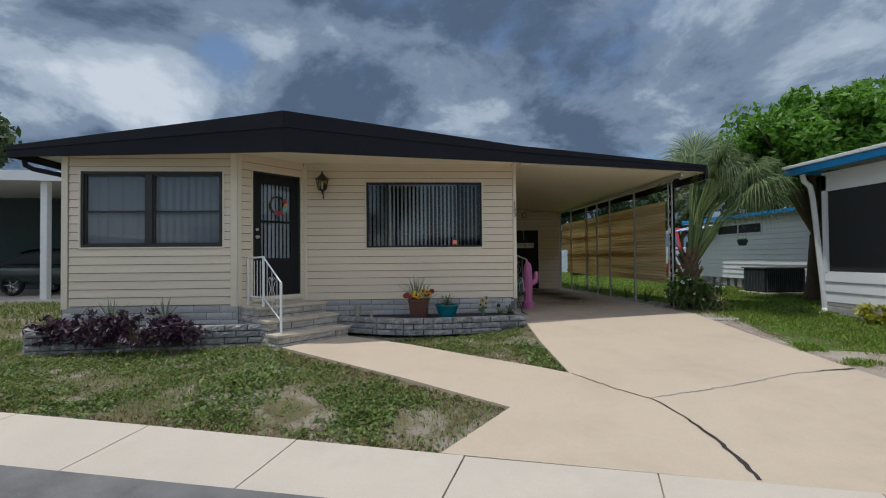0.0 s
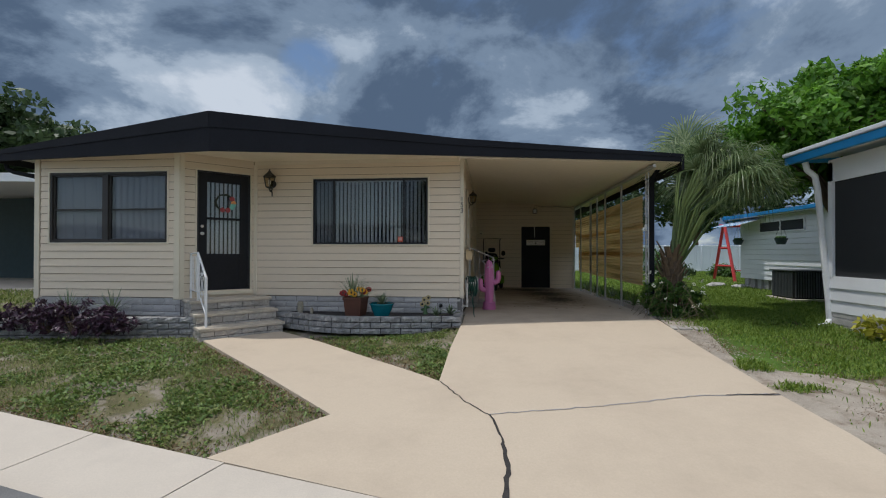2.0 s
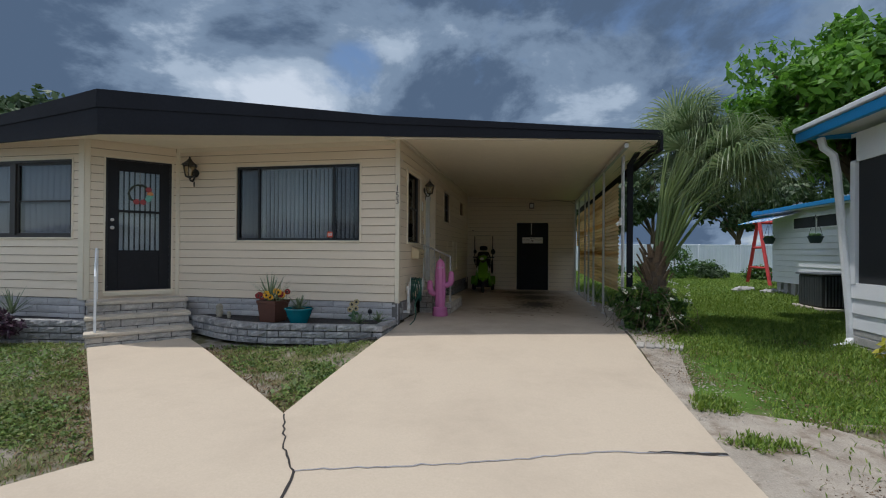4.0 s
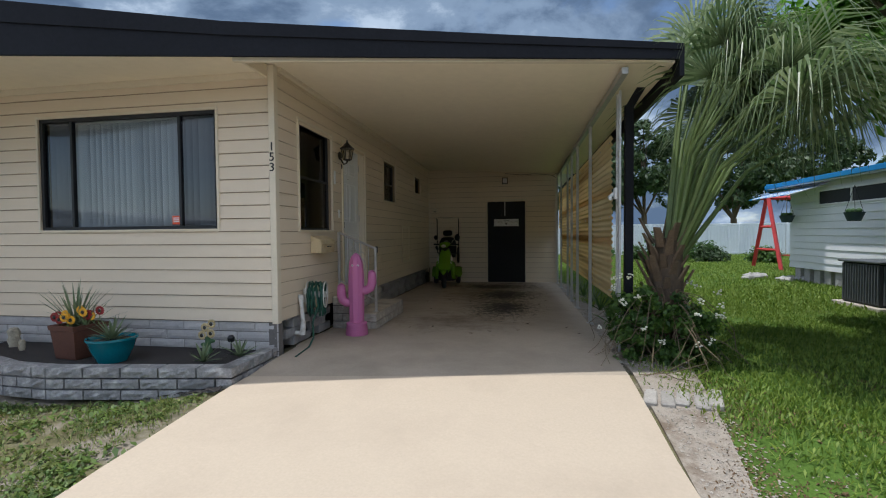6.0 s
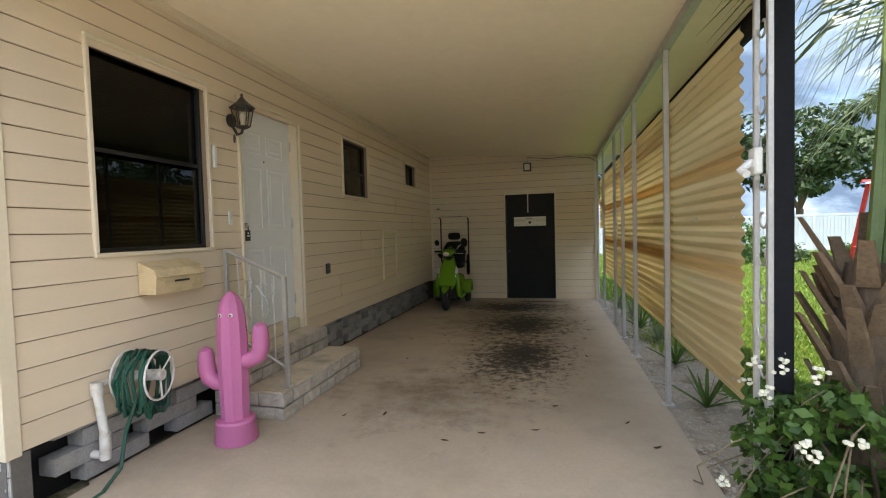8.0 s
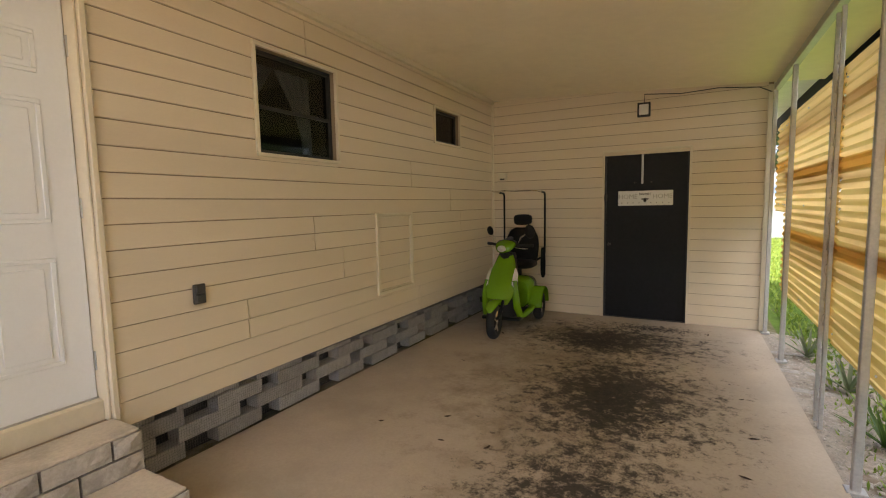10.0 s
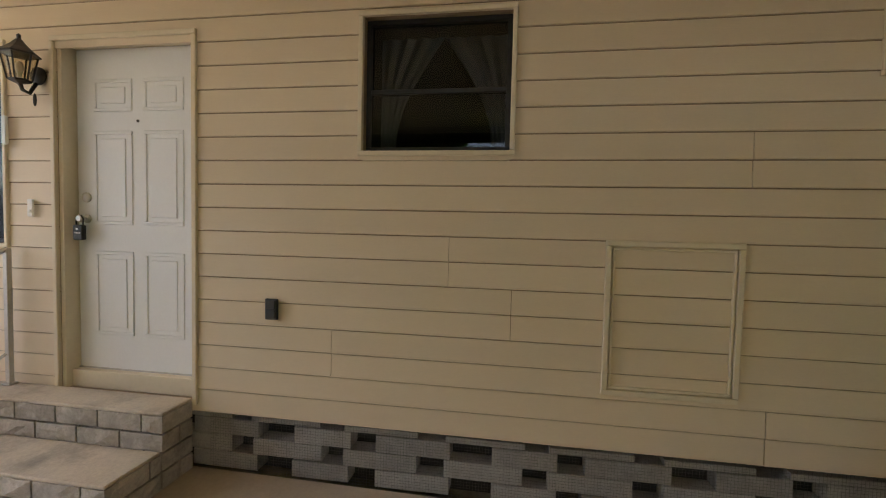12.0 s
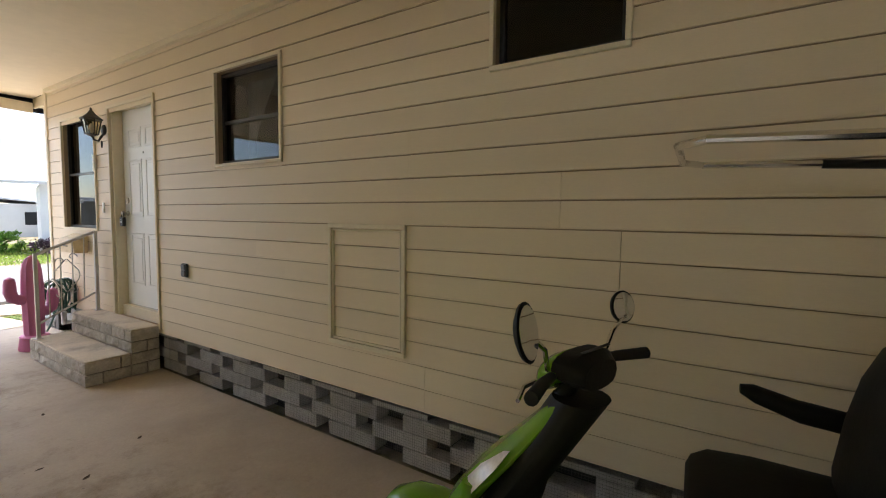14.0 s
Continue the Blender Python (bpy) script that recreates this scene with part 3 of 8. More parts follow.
trim("trim_corner", Matrix.Identity(4), [(1.955, 2.024, 8.184, 8.262, ZS - 0.01, 2.99)], label="cream vinyl corner post")
trim("trim_corner", BAY, [(-0.02, 0.08, -0.026, 0.0, ZS - 0.01, 2.94)])
trim("trim_corner", BAY, [(2.69, 2.80, -0.026, 0.0, ZS, 2.94)])
trim("trim_corner", DOORW, [(0.0, 0.07, -0.026, 0.0, ZS, 2.94)])
trim("trim_corner", FRONT, [(-0.02, 0.05, -0.028, 0.0, ZS, 2.86)])
trim("trim_frieze", FRONT, [(0.0, 4.0, -0.03, 0.0, 2.86, 2.93)])
trim("trim_frieze", RIGHT, [(0.08, 8.04, -0.05, 0.0, 2.955, 3.01)], label="cream crown strip along the carport ceiling")
trim("trim_corner", REAR, [(0.0, 0.035, -0.035, 0.0, 0.33, 3.0)])
trim("trim_corner", REAR, [(3.39, 3.47, -0.03, 0.0, -0.075, 2.79)])
for W, o in ((FRONT, FRONT_WIN), (BAY, BAY_WIN), (RIGHT, SIDE_WIN), (RIGHT, WIN_2), (RIGHT, WIN_3)):
    e = 0.026
    trim("trim_window", W, [(o[0] - e, o[1] + e, -0.028, -0.001, o[3], o[3] + e), (o[0] - e, o[1] + e, -0.028, -0.001, o[2] - e, o[2]), (o[0] - e, o[0], -0.028, -0.001, o[2], o[3]), (o[1], o[1] + e, -0.028, -0.001, o[2], o[3])], label="cream window channel trim")
for W, o, e in ((RIGHT, SIDE_DOOR, 0.03), (DOORW, FRONT_DOOR, 0.03), (REAR, REAR_DOOR, 0.028)):
    trim("trim_door", W, [(o[0] - e, o[1] + e, -0.028, -0.001, o[3], o[3] + e), (o[0] - e, o[0], -0.028, -0.001, o[2] - 0.02 if o[2] > 0 else o[2], o[3]), (o[1], o[1] + e, -0.028, -0.001, o[2] - 0.02 if o[2] > 0 else o[2], o[3])], label="cream door channel trim")

# ---- roof ----
PROW = [(-6.45, 7.10, 2.98, 2.80), (-1.97, 6.60, 3.43, 2.79), (1.95, 7.50, 3.12, 2.825), (5.95, 8.30, 2.945, 2.81)]


def roof():
    b = B()
    v = [(x, y + 0.005, zt - 0.01) for x, y, zt, zb in PROW] + [(x, 20.3, zt - 0.01) for x, y, zt, zb in PROW]
    v += [(x, y, z - 0.05) for x, y, z in v]
    f = []
    for i in range(3):
        f += [(i, i + 1, 4 + i + 1, 4 + i), (8 + i, 12 + i, 13 + i, 9 + i), (i, 8 + i, 9 + i, i + 1), (4 + i, 5 + i, 13 + i, 12 + i)]
    f += [(0, 4, 12, 8), (3, 11, 15, 7)]
    b.add(v, f)
    ob = structure(part("roof", b, ROOFTOP), "low white-coated roof with black fascia", "roof")
    for (x0, y0, t0, b0), (x1, y1, t1, b1) in zip(PROW, PROW[1:]):
        d = Vector((x1 - x0, y1 - y0, 0)).normalized()
        nrm = Vector((d.y, -d.x, 0))
        for lo, hi, out, th, nm in ((0.0, 0.64, 0.0, 0.03, "fascia_board"), (0.60, 1.0, 0.014, 0.04, "fascia_cap")):
            q = B()
            pts = []
            for x, y, t, bo in ((x0, y0, t0, b0), (x1, y1, t1, b1)):
                for fr in (lo, hi):
                    z = bo + (t - bo) * fr
                    for k in (out, out - th):
                        pts.append((x + nrm.x * k, y + nrm.y * k, z))
            q.add(pts, [(0, 4, 6, 2), (1, 3, 7, 5), (0, 1, 5, 4), (2, 6, 7, 3), (0, 2, 3, 1), (4, 5, 7, 6)])
            part(nm, q, ROOF, ob, "black painted fascia")
    for x, zt, zb, nm in ((5.95, 2.945, 2.66, "fascia_board"), (-6.45, 2.98, 2.80, "fascia_board")):
        q = B()
        y = PROW[3][1] if x > 0 else PROW[0][1]
        q.box(x - 0.02, x + 0.02, y, 20.3, zb, zt)
        part(nm, q, ROOF, ob, "black painted fascia")


roof()


def ceiling(name, pts, label, mat=CEIL, th=0.03):
    b = B()
    n = len(pts)
    b.add(list(pts) + [(x, y, z + th) for x, y, z in pts], [tuple(range(n)), tuple(range(n, 2 * n))] + [(i, (i + 1) % n, n + (i + 1) % n, n + i) for i in range(n)])
    return structure(part(name, b, mat), label, "ceiling")


ceiling("ceiling", [(1.95, 7.55, 3.0), (5.9, 8.33, 2.79), (5.9, 16.3, 2.79), (1.95, 16.3, 3.02)], "smooth cream carport ceiling")
ceiling("soffit", [(-6.4, 7.14, 2.86), (-1.97, 6.65, 2.87), (1.93, 7.55, 2.89), (1.93, 8.3, 2.93), (-2.1, 8.3, 2.93), (-3.0, 7.4, 2.93), (-6.4, 7.4, 2.90)], "cream soffit under the front overhang")
# house_ceiling takes the same darkened paint as the added rooms
ceiling("house_ceiling", [(-5.7, 7.4, 2.95), (1.9, 8.3, 2.95), (1.9, 19.9, 2.95), (-5.7, 19.9, 2.95)], "house ceiling, painted dark for dim rooms", DARKVOID)
trim("trim_soffit", Matrix.Identity(4), [(1.925, 1.955, 7.56, 8.2, 2.865, 2.995)], label="cream soffit return board")
trim("beam_front", pose(1.95, 7.56, 0, 0, 0, math.degrees(math.atan2(0.8, 4.0))), [(0.03, 4.0, 0.0, 0.05, 2.80, 2.93)], label="cream beam along the carport front")
trim("beam_side", Matrix.Identity(4), [(5.44, 5.50, 8.34, 16.3, 2.72, 2.785)], mat=GALV, label="weathered aluminium carport beam")

# ---- windows and doors ----
def loft(b, rings, m=None):
    """Skins closed rings of equal length."""
    n = len(rings[0])
    v = [p for r in rings for p in r]
    f = []
    for i in range(len(rings) - 1):
        for j in range(n):
            f.append((i * n + j, i * n + (j + 1) % n, (i + 1) * n + (j + 1) % n, (i + 1) * n + j))
    f += [tuple(reversed(range(n))), tuple((len(rings) - 1) * n + j for j in range(n))]
    b.smooth = True
    return b.add(v, f, m)


def oval(cx, cy, cz, a, c, n=16, p=2.6, tilt=0.0):
    """A rounded-box ring round y: half-width a along x, half-height c along z, tilted about x."""
    out = []
    for j in range(n):
        t = 2 * math.pi * j / n
        ct, st = math.cos(t), math.sin(t)
        x = a * math.copysign(abs(ct) ** (2 / p), ct)
        z = c * math.copysign(abs(st) ** (2 / p), st)
        out.append((cx + x, cy - z * math.sin(tilt), cz + z * math.cos(tilt)))
    return out


def frame_boxes(b, u0, u1, z0, z1, w, y0, y1, c=0.003):
    b.box(u0, u1, y0, y1, z0, z0 + w, c)
    b.box(u0, u1, y0, y1, z1 - w, z1, c)
    b.box(u0, u0 + w, y0, y1, z0 + w, z1 - w, c)
    b.box(u1 - w, u1, y0, y1, z0 + w, z1 - w, c)
    return b


def pane(parent, u0, u1, z0, z1, y, mat, name="pane"):
    b = B()
    b.box(u0, u1, y, y + 0.004, z0, z1)
    p = part(name, b, mat, parent)
    p.visible_shadow = False
    return p


def slats(parent, u0, u1, z0, z1, y, pitch, width, angle, rnd, name="blind_slat"):
    b = B()
    b.prism([(-width / 2, 0, 0), (0, -0.006, 0), (width / 2, 0, 0), (0, -0.004, 0)], (0, 0, 0), (0, 0, z1 - z0))
    b.smooth = True
    me = b.mesh(name, BLIND)
    u = u0 + pitch / 2
    while u < u1:
        p = part(name, me, None, parent)
        p.matrix_basis = pose(u, y, z0, 0, 0, angle + rnd.uniform(-9, 9))
        u += pitch


def drape(parent, u0, u1, z0, z1, y, waves, amp, name="curtain", taper=0.0, side=0):
    """A hanging cloth with folds; a taper gathers it to one side below."""
    b = B()
    n, rows = waves * 6, 10
    v, f = [], []
    for i in range(rows + 1):
        t = i / rows
        a0, a1 = u0, u1
        g = taper * math.sin(min(1.0, t * 1.05) * math.pi / 2) * (u1 - u0)
        if side < 0:
            a1 -= g
        elif side > 0:
            a0 += g
        for j in range(n + 1):
            s = j / n
            v.append((a0 + (a1 - a0) * s, y + amp * math.sin(2 * math.pi * waves * s + 0.3 * math.sin(5 * t)), z1 + (z0 - z1) * t))
    for i in range(rows):
        for j in range(n):
            f.append((i * (n + 1) + j, i * (n + 1) + j + 1, (i + 1) * (n + 1) + j + 1, (i + 1) * (n + 1) + j))
    k = len(v)
    v += [(x, yy + 0.003, z) for x, yy, z in v]
    f += [tuple(k + q for q in reversed(g)) for g in f]
    b.add(v, f)
    b.smooth = True
    return part(name, b, CURTAIN, parent)


RED_STICKER = material("orange-red sticker", (0.70, 0.09, 0.03), 0.5, var=0.05)


def window_front():
    u0, u1, z0, z1 = FRONT_WIN
    b = frame_boxes(B(), u0, u1, z0, z1, 0.035, 0.0, 0.07)
    a, c = u0 + 0.40, u1 - 0.46
    b.box(a - 0.016, a + 0.016, 0.012, 0.06, z0 + 0.035, z1 - 0.035, 0.003)
    b.box(c - 0.016, c + 0.016, 0.012, 0.06, z0 + 0.035, z1 - 0.035, 0.003)
    w = structure(part("window_1", b, BLACK), "wide black-framed window with white vertical blinds", "window")
    w.matrix_basis = FRONT
    pane(w, u0 + 0.03, a, z0 + 0.03, z1 - 0.03, 0.03, SCREENGLASS)
    pane(w, a, c, z0 + 0.03, z1 - 0.03, 0.036, GLASS)
    pane(w, c, u1 - 0.03, z0 + 0.03, z1 - 0.03, 0.03, SCREENGLASS)
    h = B()
    h.box(u0 + 0.03, u1 - 0.03, 0.08, 0.13, z1 - 0.05, z1 - 0.01, 0.004)
    part("headrail", h, BLIND, w)
    slats(w, u0 + 0.03, u1 - 0.03, z0 + 0.02, z1 - 0.05, 0.105, 0.076, 0.066, 56, random.Random(4))
    s = B()
    s.box(c - 0.115, c - 0.015, 0.026, 0.029, z0 + 0.05, z0 + 0.145, 0.001)
    part("sticker", s, RED_STICKER, w, "small orange-red warning sticker")
    t = B()
    for k in range(3):
        t.box(c - 0.10, c - 0.03, 0.0245, 0.026, z0 + 0.075 + 0.02 * k, z0 + 0.085 + 0.02 * k)
    part("sticker_lines", t, WHITE, w)


window_front()


def double_hung(w, u0, u1, z0, z1, frame_mat, glass, rail_at=0.5, bar=False):
    b = frame_boxes(B(), u0, u1, z0, z1, 0.03, 0.02, 0.06)
    zm = z0 + (z1 - z0) * rail_at
    b.box(u0 + 0.03, u1 - 0.03, 0.018, 0.055, zm - 0.014, zm + 0.014, 0.003)
    part("sash", b, frame_mat, w)
    pane(w, u0 + 0.025, u1 - 0.025, z0 + 0.025, zm, 0.034, glass)
    pane(w, u0 + 0.025, u1 - 0.025, zm, z1 - 0.025, 0.042, glass)


def window_bay():
    u0, u1, z0, z1 = BAY_WIN
    um = u0 + (u1 - u0) * 0.475
    b = frame_boxes(B(), u0, u1, z0, z1, 0.04, -0.012, 0.07)
    b.box(um - 0.055, um + 0.055, -0.01, 0.07, z0 + 0.04, z1 - 0.04, 0.004)
    w = structure(part("window_2", b, DARKBROWN), "pair of dark bronze sash windows with pale curtains", "window")
    w.matrix_basis = BAY
    double_hung(w, u0 + 0.04, um - 0.055, z0 + 0.04, z1 - 0.04, DARKBROWN, SCREENGLASS, 0.47)
    double_hung(w, um + 0.055, u1 - 0.04, z0 + 0.04, z1 - 0.04, DARKBROWN, SCREENGLASS, 0.47)
    slats(w, u0 + 0.05, um - 0.06, z0 + 0.05, z1 - 0.05, 0.085, 0.08, 0.088, 14, random.Random(9))
    drape(w, um + 0.06, u1 - 0.05, z0 + 0.04, z1 - 0.04, 0.085, 9, 0.012)


window_bay()


def window_carport(name, o, glass, label, curtains=False, rail_at=0.5, frame_mat=BLACK, deep=0.035):
    u0, u1, z0, z1 = o
    b = frame_boxes(B(), u0 + 0.002, u1 - 0.002, z0 + 0.002, z1 - 0.002, 0.026, deep, 0.10)
    w = structure(part(name, b, frame_mat), label, "window")
    w.matrix_basis = RIGHT
    if rail_at:
        zm = z0 + (z1 - z0) * rail_at
        r = B()
        r.box(u0 + 0.026, u1 - 0.026, deep + 0.008, deep + 0.05, zm - 0.013, zm + 0.013, 0.003)
        part("meeting_rail", r, frame_mat, w)
        pane(w, u0 + 0.02, u1 - 0.02, z0 + 0.02, zm, deep + 0.02, glass)
        pane(w, u0 + 0.02, u1 - 0.02, zm, z1 - 0.02, deep + 0.028, glass)
    else:
        pane(w, u0 + 0.02, u1 - 0.02, z0 + 0.02, z1 - 0.02, deep + 0.02, glass)
    if curtains:
        drape(w, u0 + 0.02, u0 + (u1 - u0) * 0.5, z0 + 0.03, z1 - 0.02, 0.26, 4, 0.012, taper=0.75, side=-1)
        drape(w, u0 + (u1 - u0) * 0.5, u1 - 0.02, z0 + 0.03, z1 - 0.02, 0.26, 4, 0.012, taper=0.75, side=1)
    return w


window_carport("window_3", SIDE_WIN, DARKGLASS, "tall black-framed sash window with dark screen")
window_carport("window_4", WIN_2, CURTAINGLASS, "small black-framed sash window with tied curtains", True, 0.46)
window_carport("window_5", WIN_3, DARKGLASS, "tiny dark-framed high window", False, 0.0)

BRASS = material("satin nickel", (0.55, 0.52, 0.47), 0.3, metal=0.9, var=0.08)
LOCKBLACK = material("black lockbox plastic", (0.012, 0.012, 0.013), 0.4, var=0.2)


def side_door():
    u0, u1, z0, z1 = SIDE_DOOR
    b = B()
    for q in ((u0, u0 + 0.03), (u1 - 0.012, u1)):
        b.box(q[0], q[1], 0.0, 0.13, z0, z1, 0.003)
    b.box(u0 + 0.03, u1 - 0.012, 0.0, 0.13, z1 - 0.012, z1, 0.003)
    b.box(u0 + 0.03, u1 - 0.012, 0.04, 0.13, z0, z0 + 0.11, 0.003)
    d = structure(part("door_1", b, TRIM), "white six-panel door closed in a cream frame", "door")
    d.matrix_basis = RIGHT
    x0, x1, y0, y1 = u0 + 0.034, u1 - 0.016, z0 + 0.115, z1 - 0.016
    s = B()
    s.box(x0, x1, 0.095, 0.135, y0, y1, 0.003)
    slab = part("door_leaf", s, WHITEDOOR, d, "white painted steel door leaf")
    W = x1 - x0
    cols = ((x0 + 0.125, x0 + W * 0.455), (x0 + W * 0.545, x1 - 0.125))
    rows = ((y0 + 0.22, y0 + 0.76), (y0 + 0.93, y0 + 1.52), (y0 + 1.64, y0 + 1.84))
    for c0, c1 in cols:
        for r0, r1 in rows:
            p = B()
            frame_boxes(p, c0, c1, r0, r1, 0.022, 0.0885, 0.097, 0.003)
            p.box(c0 + 0.048, c1 - 0.048, 0.0895, 0.097, r0 + 0.048, r1 - 0.048, 0.004)
            part("door_panel", p, WHITEDOOR, d)
    wv = B()
    wv.box(x0 - 0.01, x1 + 0.004, 0.088, 0.10, y0 - 0.012, y0 + 0.004, 0.002)
    part("door_sweep", wv, GALV, d)
    for zc, r in ((y0 + 1.10, 0.032), (y0 + 0.965, 0.028)):
        k = B()
        k.lathe([(0.0, 0.0), (r, 0.0), (r, 0.008), (r * 0.75, 0.014), (0.012, 0.016), (0.012, 0.035), (r * 0.8, 0.042), (r * 0.9, 0.055), (r * 0.6, 0.066), (0.0, 0.068)] if zc < y0 + 1.05 else [(0.0, 0), (r, 0), (r, 0.012), (r * 0.7, 0.02), (0, 0.021)], 18, pose(x0 + 0.07, 0.095, zc, 90, 0, 0))
        part("door_knob" if zc < y0 + 1.05 else "deadbolt", k, BRASS, d, "satin metal door hardware")
    lb = B()
    lb.box(x0 + 0.035, x0 + 0.105, 0.02, 0.055, y0 + 0.83, y0 + 0.925, 0.006)
    lb.tube([(x0 + 0.045, 0.038, y0 + 0.92), (x0 + 0.045, 0.038, y0 + 0.965), (x0 + 0.06, 0.038, y0 + 0.985), (x0 + 0.08, 0.038, y0 + 0.985), (x0 + 0.095, 0.038, y0 + 0.965), (x0 + 0.095, 0.038, y0 + 0.92)], 0.005, 6)
    part("lockbox", lb, LOCKBLACK, d, "black key lockbox hanging on the knob")
    lw = B()
    for k in range(4):
        lw.box(x0 + 0.052 + 0.011 * k, x0 + 0.059 + 0.011 * k, 0.018, 0.0205, y0 + 0.87, y0 + 0.88)
    lw.box(x0 + 0.062, x0 + 0.076, 0.018, 0.0205, y0 + 0.893, y0 + 0.905)
    part("lockbox_dials", lw, WHITE, d)
    pv = B()
    pv.lathe([(0.0, 0), (0.009, 0), (0.009, 0.004), (0, 0.005)], 12, pose((x0 + x1) / 2, 0.095, y0 + 1.58, 90, 0, 0))
    part("peephole", pv, DARKBROWN, d)
    for zc in (y0 + 0.2, y0 + 1.0, y0 + 1.8):
        h = B()
        h.tube([(x1 + 0.004, 0.086, zc - 0.05), (x1 + 0.004, 0.086, zc + 0.05)], 0.008, 8)
        part("hinge", h, GALV, d)


side_door()


def front_door():
    u0, u1, z0, z1 = FRONT_DOOR
    b = frame_boxes(B(), u0, u1, z0, z1, 0.03, 0.0, 0.08)
    d = structure(part("door_2", b, BLACK), "black storm door with two glass panes and curtain", "door")
    d.matrix_basis = DOORW
    x0, x1, y0, y1 = u0 + 0.03, u1 - 0.03, z0 + 0.03, z1 - 0.03
    g0, g1, ga, gb, gc = x0 + 0.14, x1 - 0.15, y0 + 0.66, y0 + 1.31, y1 - 0.17
    s = B()
    s.box(x0, g0, 0.01, 0.05, y0, y1, 0.003)
    s.box(g1, x1, 0.01, 0.05, y0, y1, 0.003)
    s.box(g0, g1, 0.01, 0.05, y0, ga, 0.003)
    s.box(g0, g1, 0.01, 0.05, gc, y1, 0.003)
    s.box(g0, g1, 0.008, 0.05, gb - 0.02, gb + 0.02, 0.003)
    part("door_leaf", s, BLACKDOOR, d)
    pane(d, g0, g1, ga, gb, 0.03, GLASS)
    pane(d, g0, g1, gb, gc, 0.03, GLASS)
    slats(d, g0, g1, ga, gc, 0.075, 0.075, 0.052, 8, random.Random(2), "blind_slat")
    back = B()
    back.box(x0, x1, 0.14, 0.15, y0, y1)
    part("inner_door", back, DARKBROWN, d)
    k = B()
    k.lathe([(0.0, 0.0), (0.03, 0.0), (0.03, 0.01), (0.012, 0.014), (0.012, 0.04), (0.026, 0.05), (0.02, 0.068), (0, 0.07)], 16, pose(x0 + 0.06, 0.01, y0 + 1.03, 90, 0, 0))
    k.lathe([(0.0, 0.0), (0.026, 0.0), (0.026, 0.012), (0.0, 0.02)], 16, pose(x0 + 0.06, 0.01, y0 + 1.16, 90, 0, 0))
    part("door_knob", k, BRASS, d, "satin metal knob and deadbolt")
    th = B()
    th.box(u0 - 0.02, u1 + 0.02, -0.06, 0.08, z0 - 0.06, z0, 0.004)
    part("threshold", th, TRIM, d)


front_door()

WREATH_G = material("dark wreath twigs", (0.035, 0.04, 0.022), 0.8, var=0.4, scale=30)
PINK_FLOWER = material("coral paper flower", (0.42, 0.07, 0.07), 0.6, var=0.25, scale=20)
MINT_FLOWER = material("mint paper flower", (0.20, 0.50, 0.42), 0.6, var=0.25, scale=20)
ORANGE_FLOWER = material("orange paper flower", (0.75, 0.30, 0.10), 0.6, var=0.25, scale=20)


def wreath():
    u0, u1, z0, z1 = FRONT_DOOR
    e = thing("door_wreath", DOORW @ pose((u0 + u1) / 2 + 0.0, -0.02, z0 + 1.64), "twig wreath with coral and mint flowers on door", "wreath")
    rnd = random.Random(5)
    b = B()
    for k in range(4):
        b.tube([(math.cos(a) * 0.15 * rnd.uniform(0.92, 1.08), rnd.uniform(-0.02, 0.02), math.sin(a) * 0.15 * rnd.uniform(0.92, 1.08)) for a in np.arange(0, 6.28, 0.35)], 0.012, 5, closed=True)
    part("ring", b, WREATH_G, e)
    for a, mat in ((-0.6, MINT_FLOWER), (-1.25, PINK_FLOWER), (-1.9, PINK_FLOWER), (0.0, ORANGE_FLOWER), (0.55, PINK_FLOWER), (-0.25, MINT_FLOWER)):
        f = B()
        for ring, r in ((7, 0.042), (5, 0.024)):
            for q in range(ring):
                t = q * 6.283 / ring
                f.blob((math.cos(t) * r * 0.75, -0.012 if ring == 5 else 0, math.sin(t) * r * 0.75), (0.018, 0.010, 0.018), 6, 4)
        p = part("flower", f, mat, e)
        p.matrix_basis = pose(math.cos(a) * 0.145, -0.035, math.sin(a) * 0.145, 0, math.degrees(a), 0)
    s = B()
    s.box(-0.006, 0.006, 0.0, 0.003, 0.14, 0.36)
    part("hanger", s, GALV, e)


wreath()


def text_mesh(body, size, depth, name="lettering"):
    c = bpy.data.curves.new(name, "FONT")
    c.body, c.size, c.extrude, c.align_x, c.align_y = body, size, depth, "CENTER", "CENTER"
    c.resolution_u = 3
    o = bpy.data.objects.new(name, c)
    scene.collection.objects.link(o)
    me = bpy.data.meshes.new_from_object(o.evaluated_get(bpy.context.evaluated_depsgraph_get()))
    bpy.data.objects.remove(o)
    return me


DARKNUM = material("black house number", (0.02, 0.018, 0.016), 0.5)
SIGNWHITE = material("white sign board", (0.78, 0.77, 0.74), 0.6, var=0.06)
SIGNGREY = material("pale grey sign lettering", (0.46, 0.44, 0.40), 0.7)


def numbers():
    e = thing("house_number", pose(1.99, 8.182, 2.05), "black house number 153 on the cream corner post", "number")
    for ch, dz in zip("153", (0.105, 0.0, -0.105)):
        me = text_mesh(ch, 0.125, 0.004)
        me.materials.append(DARKNUM)
        p = part("digit", me, None, e)
        p.matrix_basis = pose(0, -0.003, dz, 90, 0, 0)


numbers()


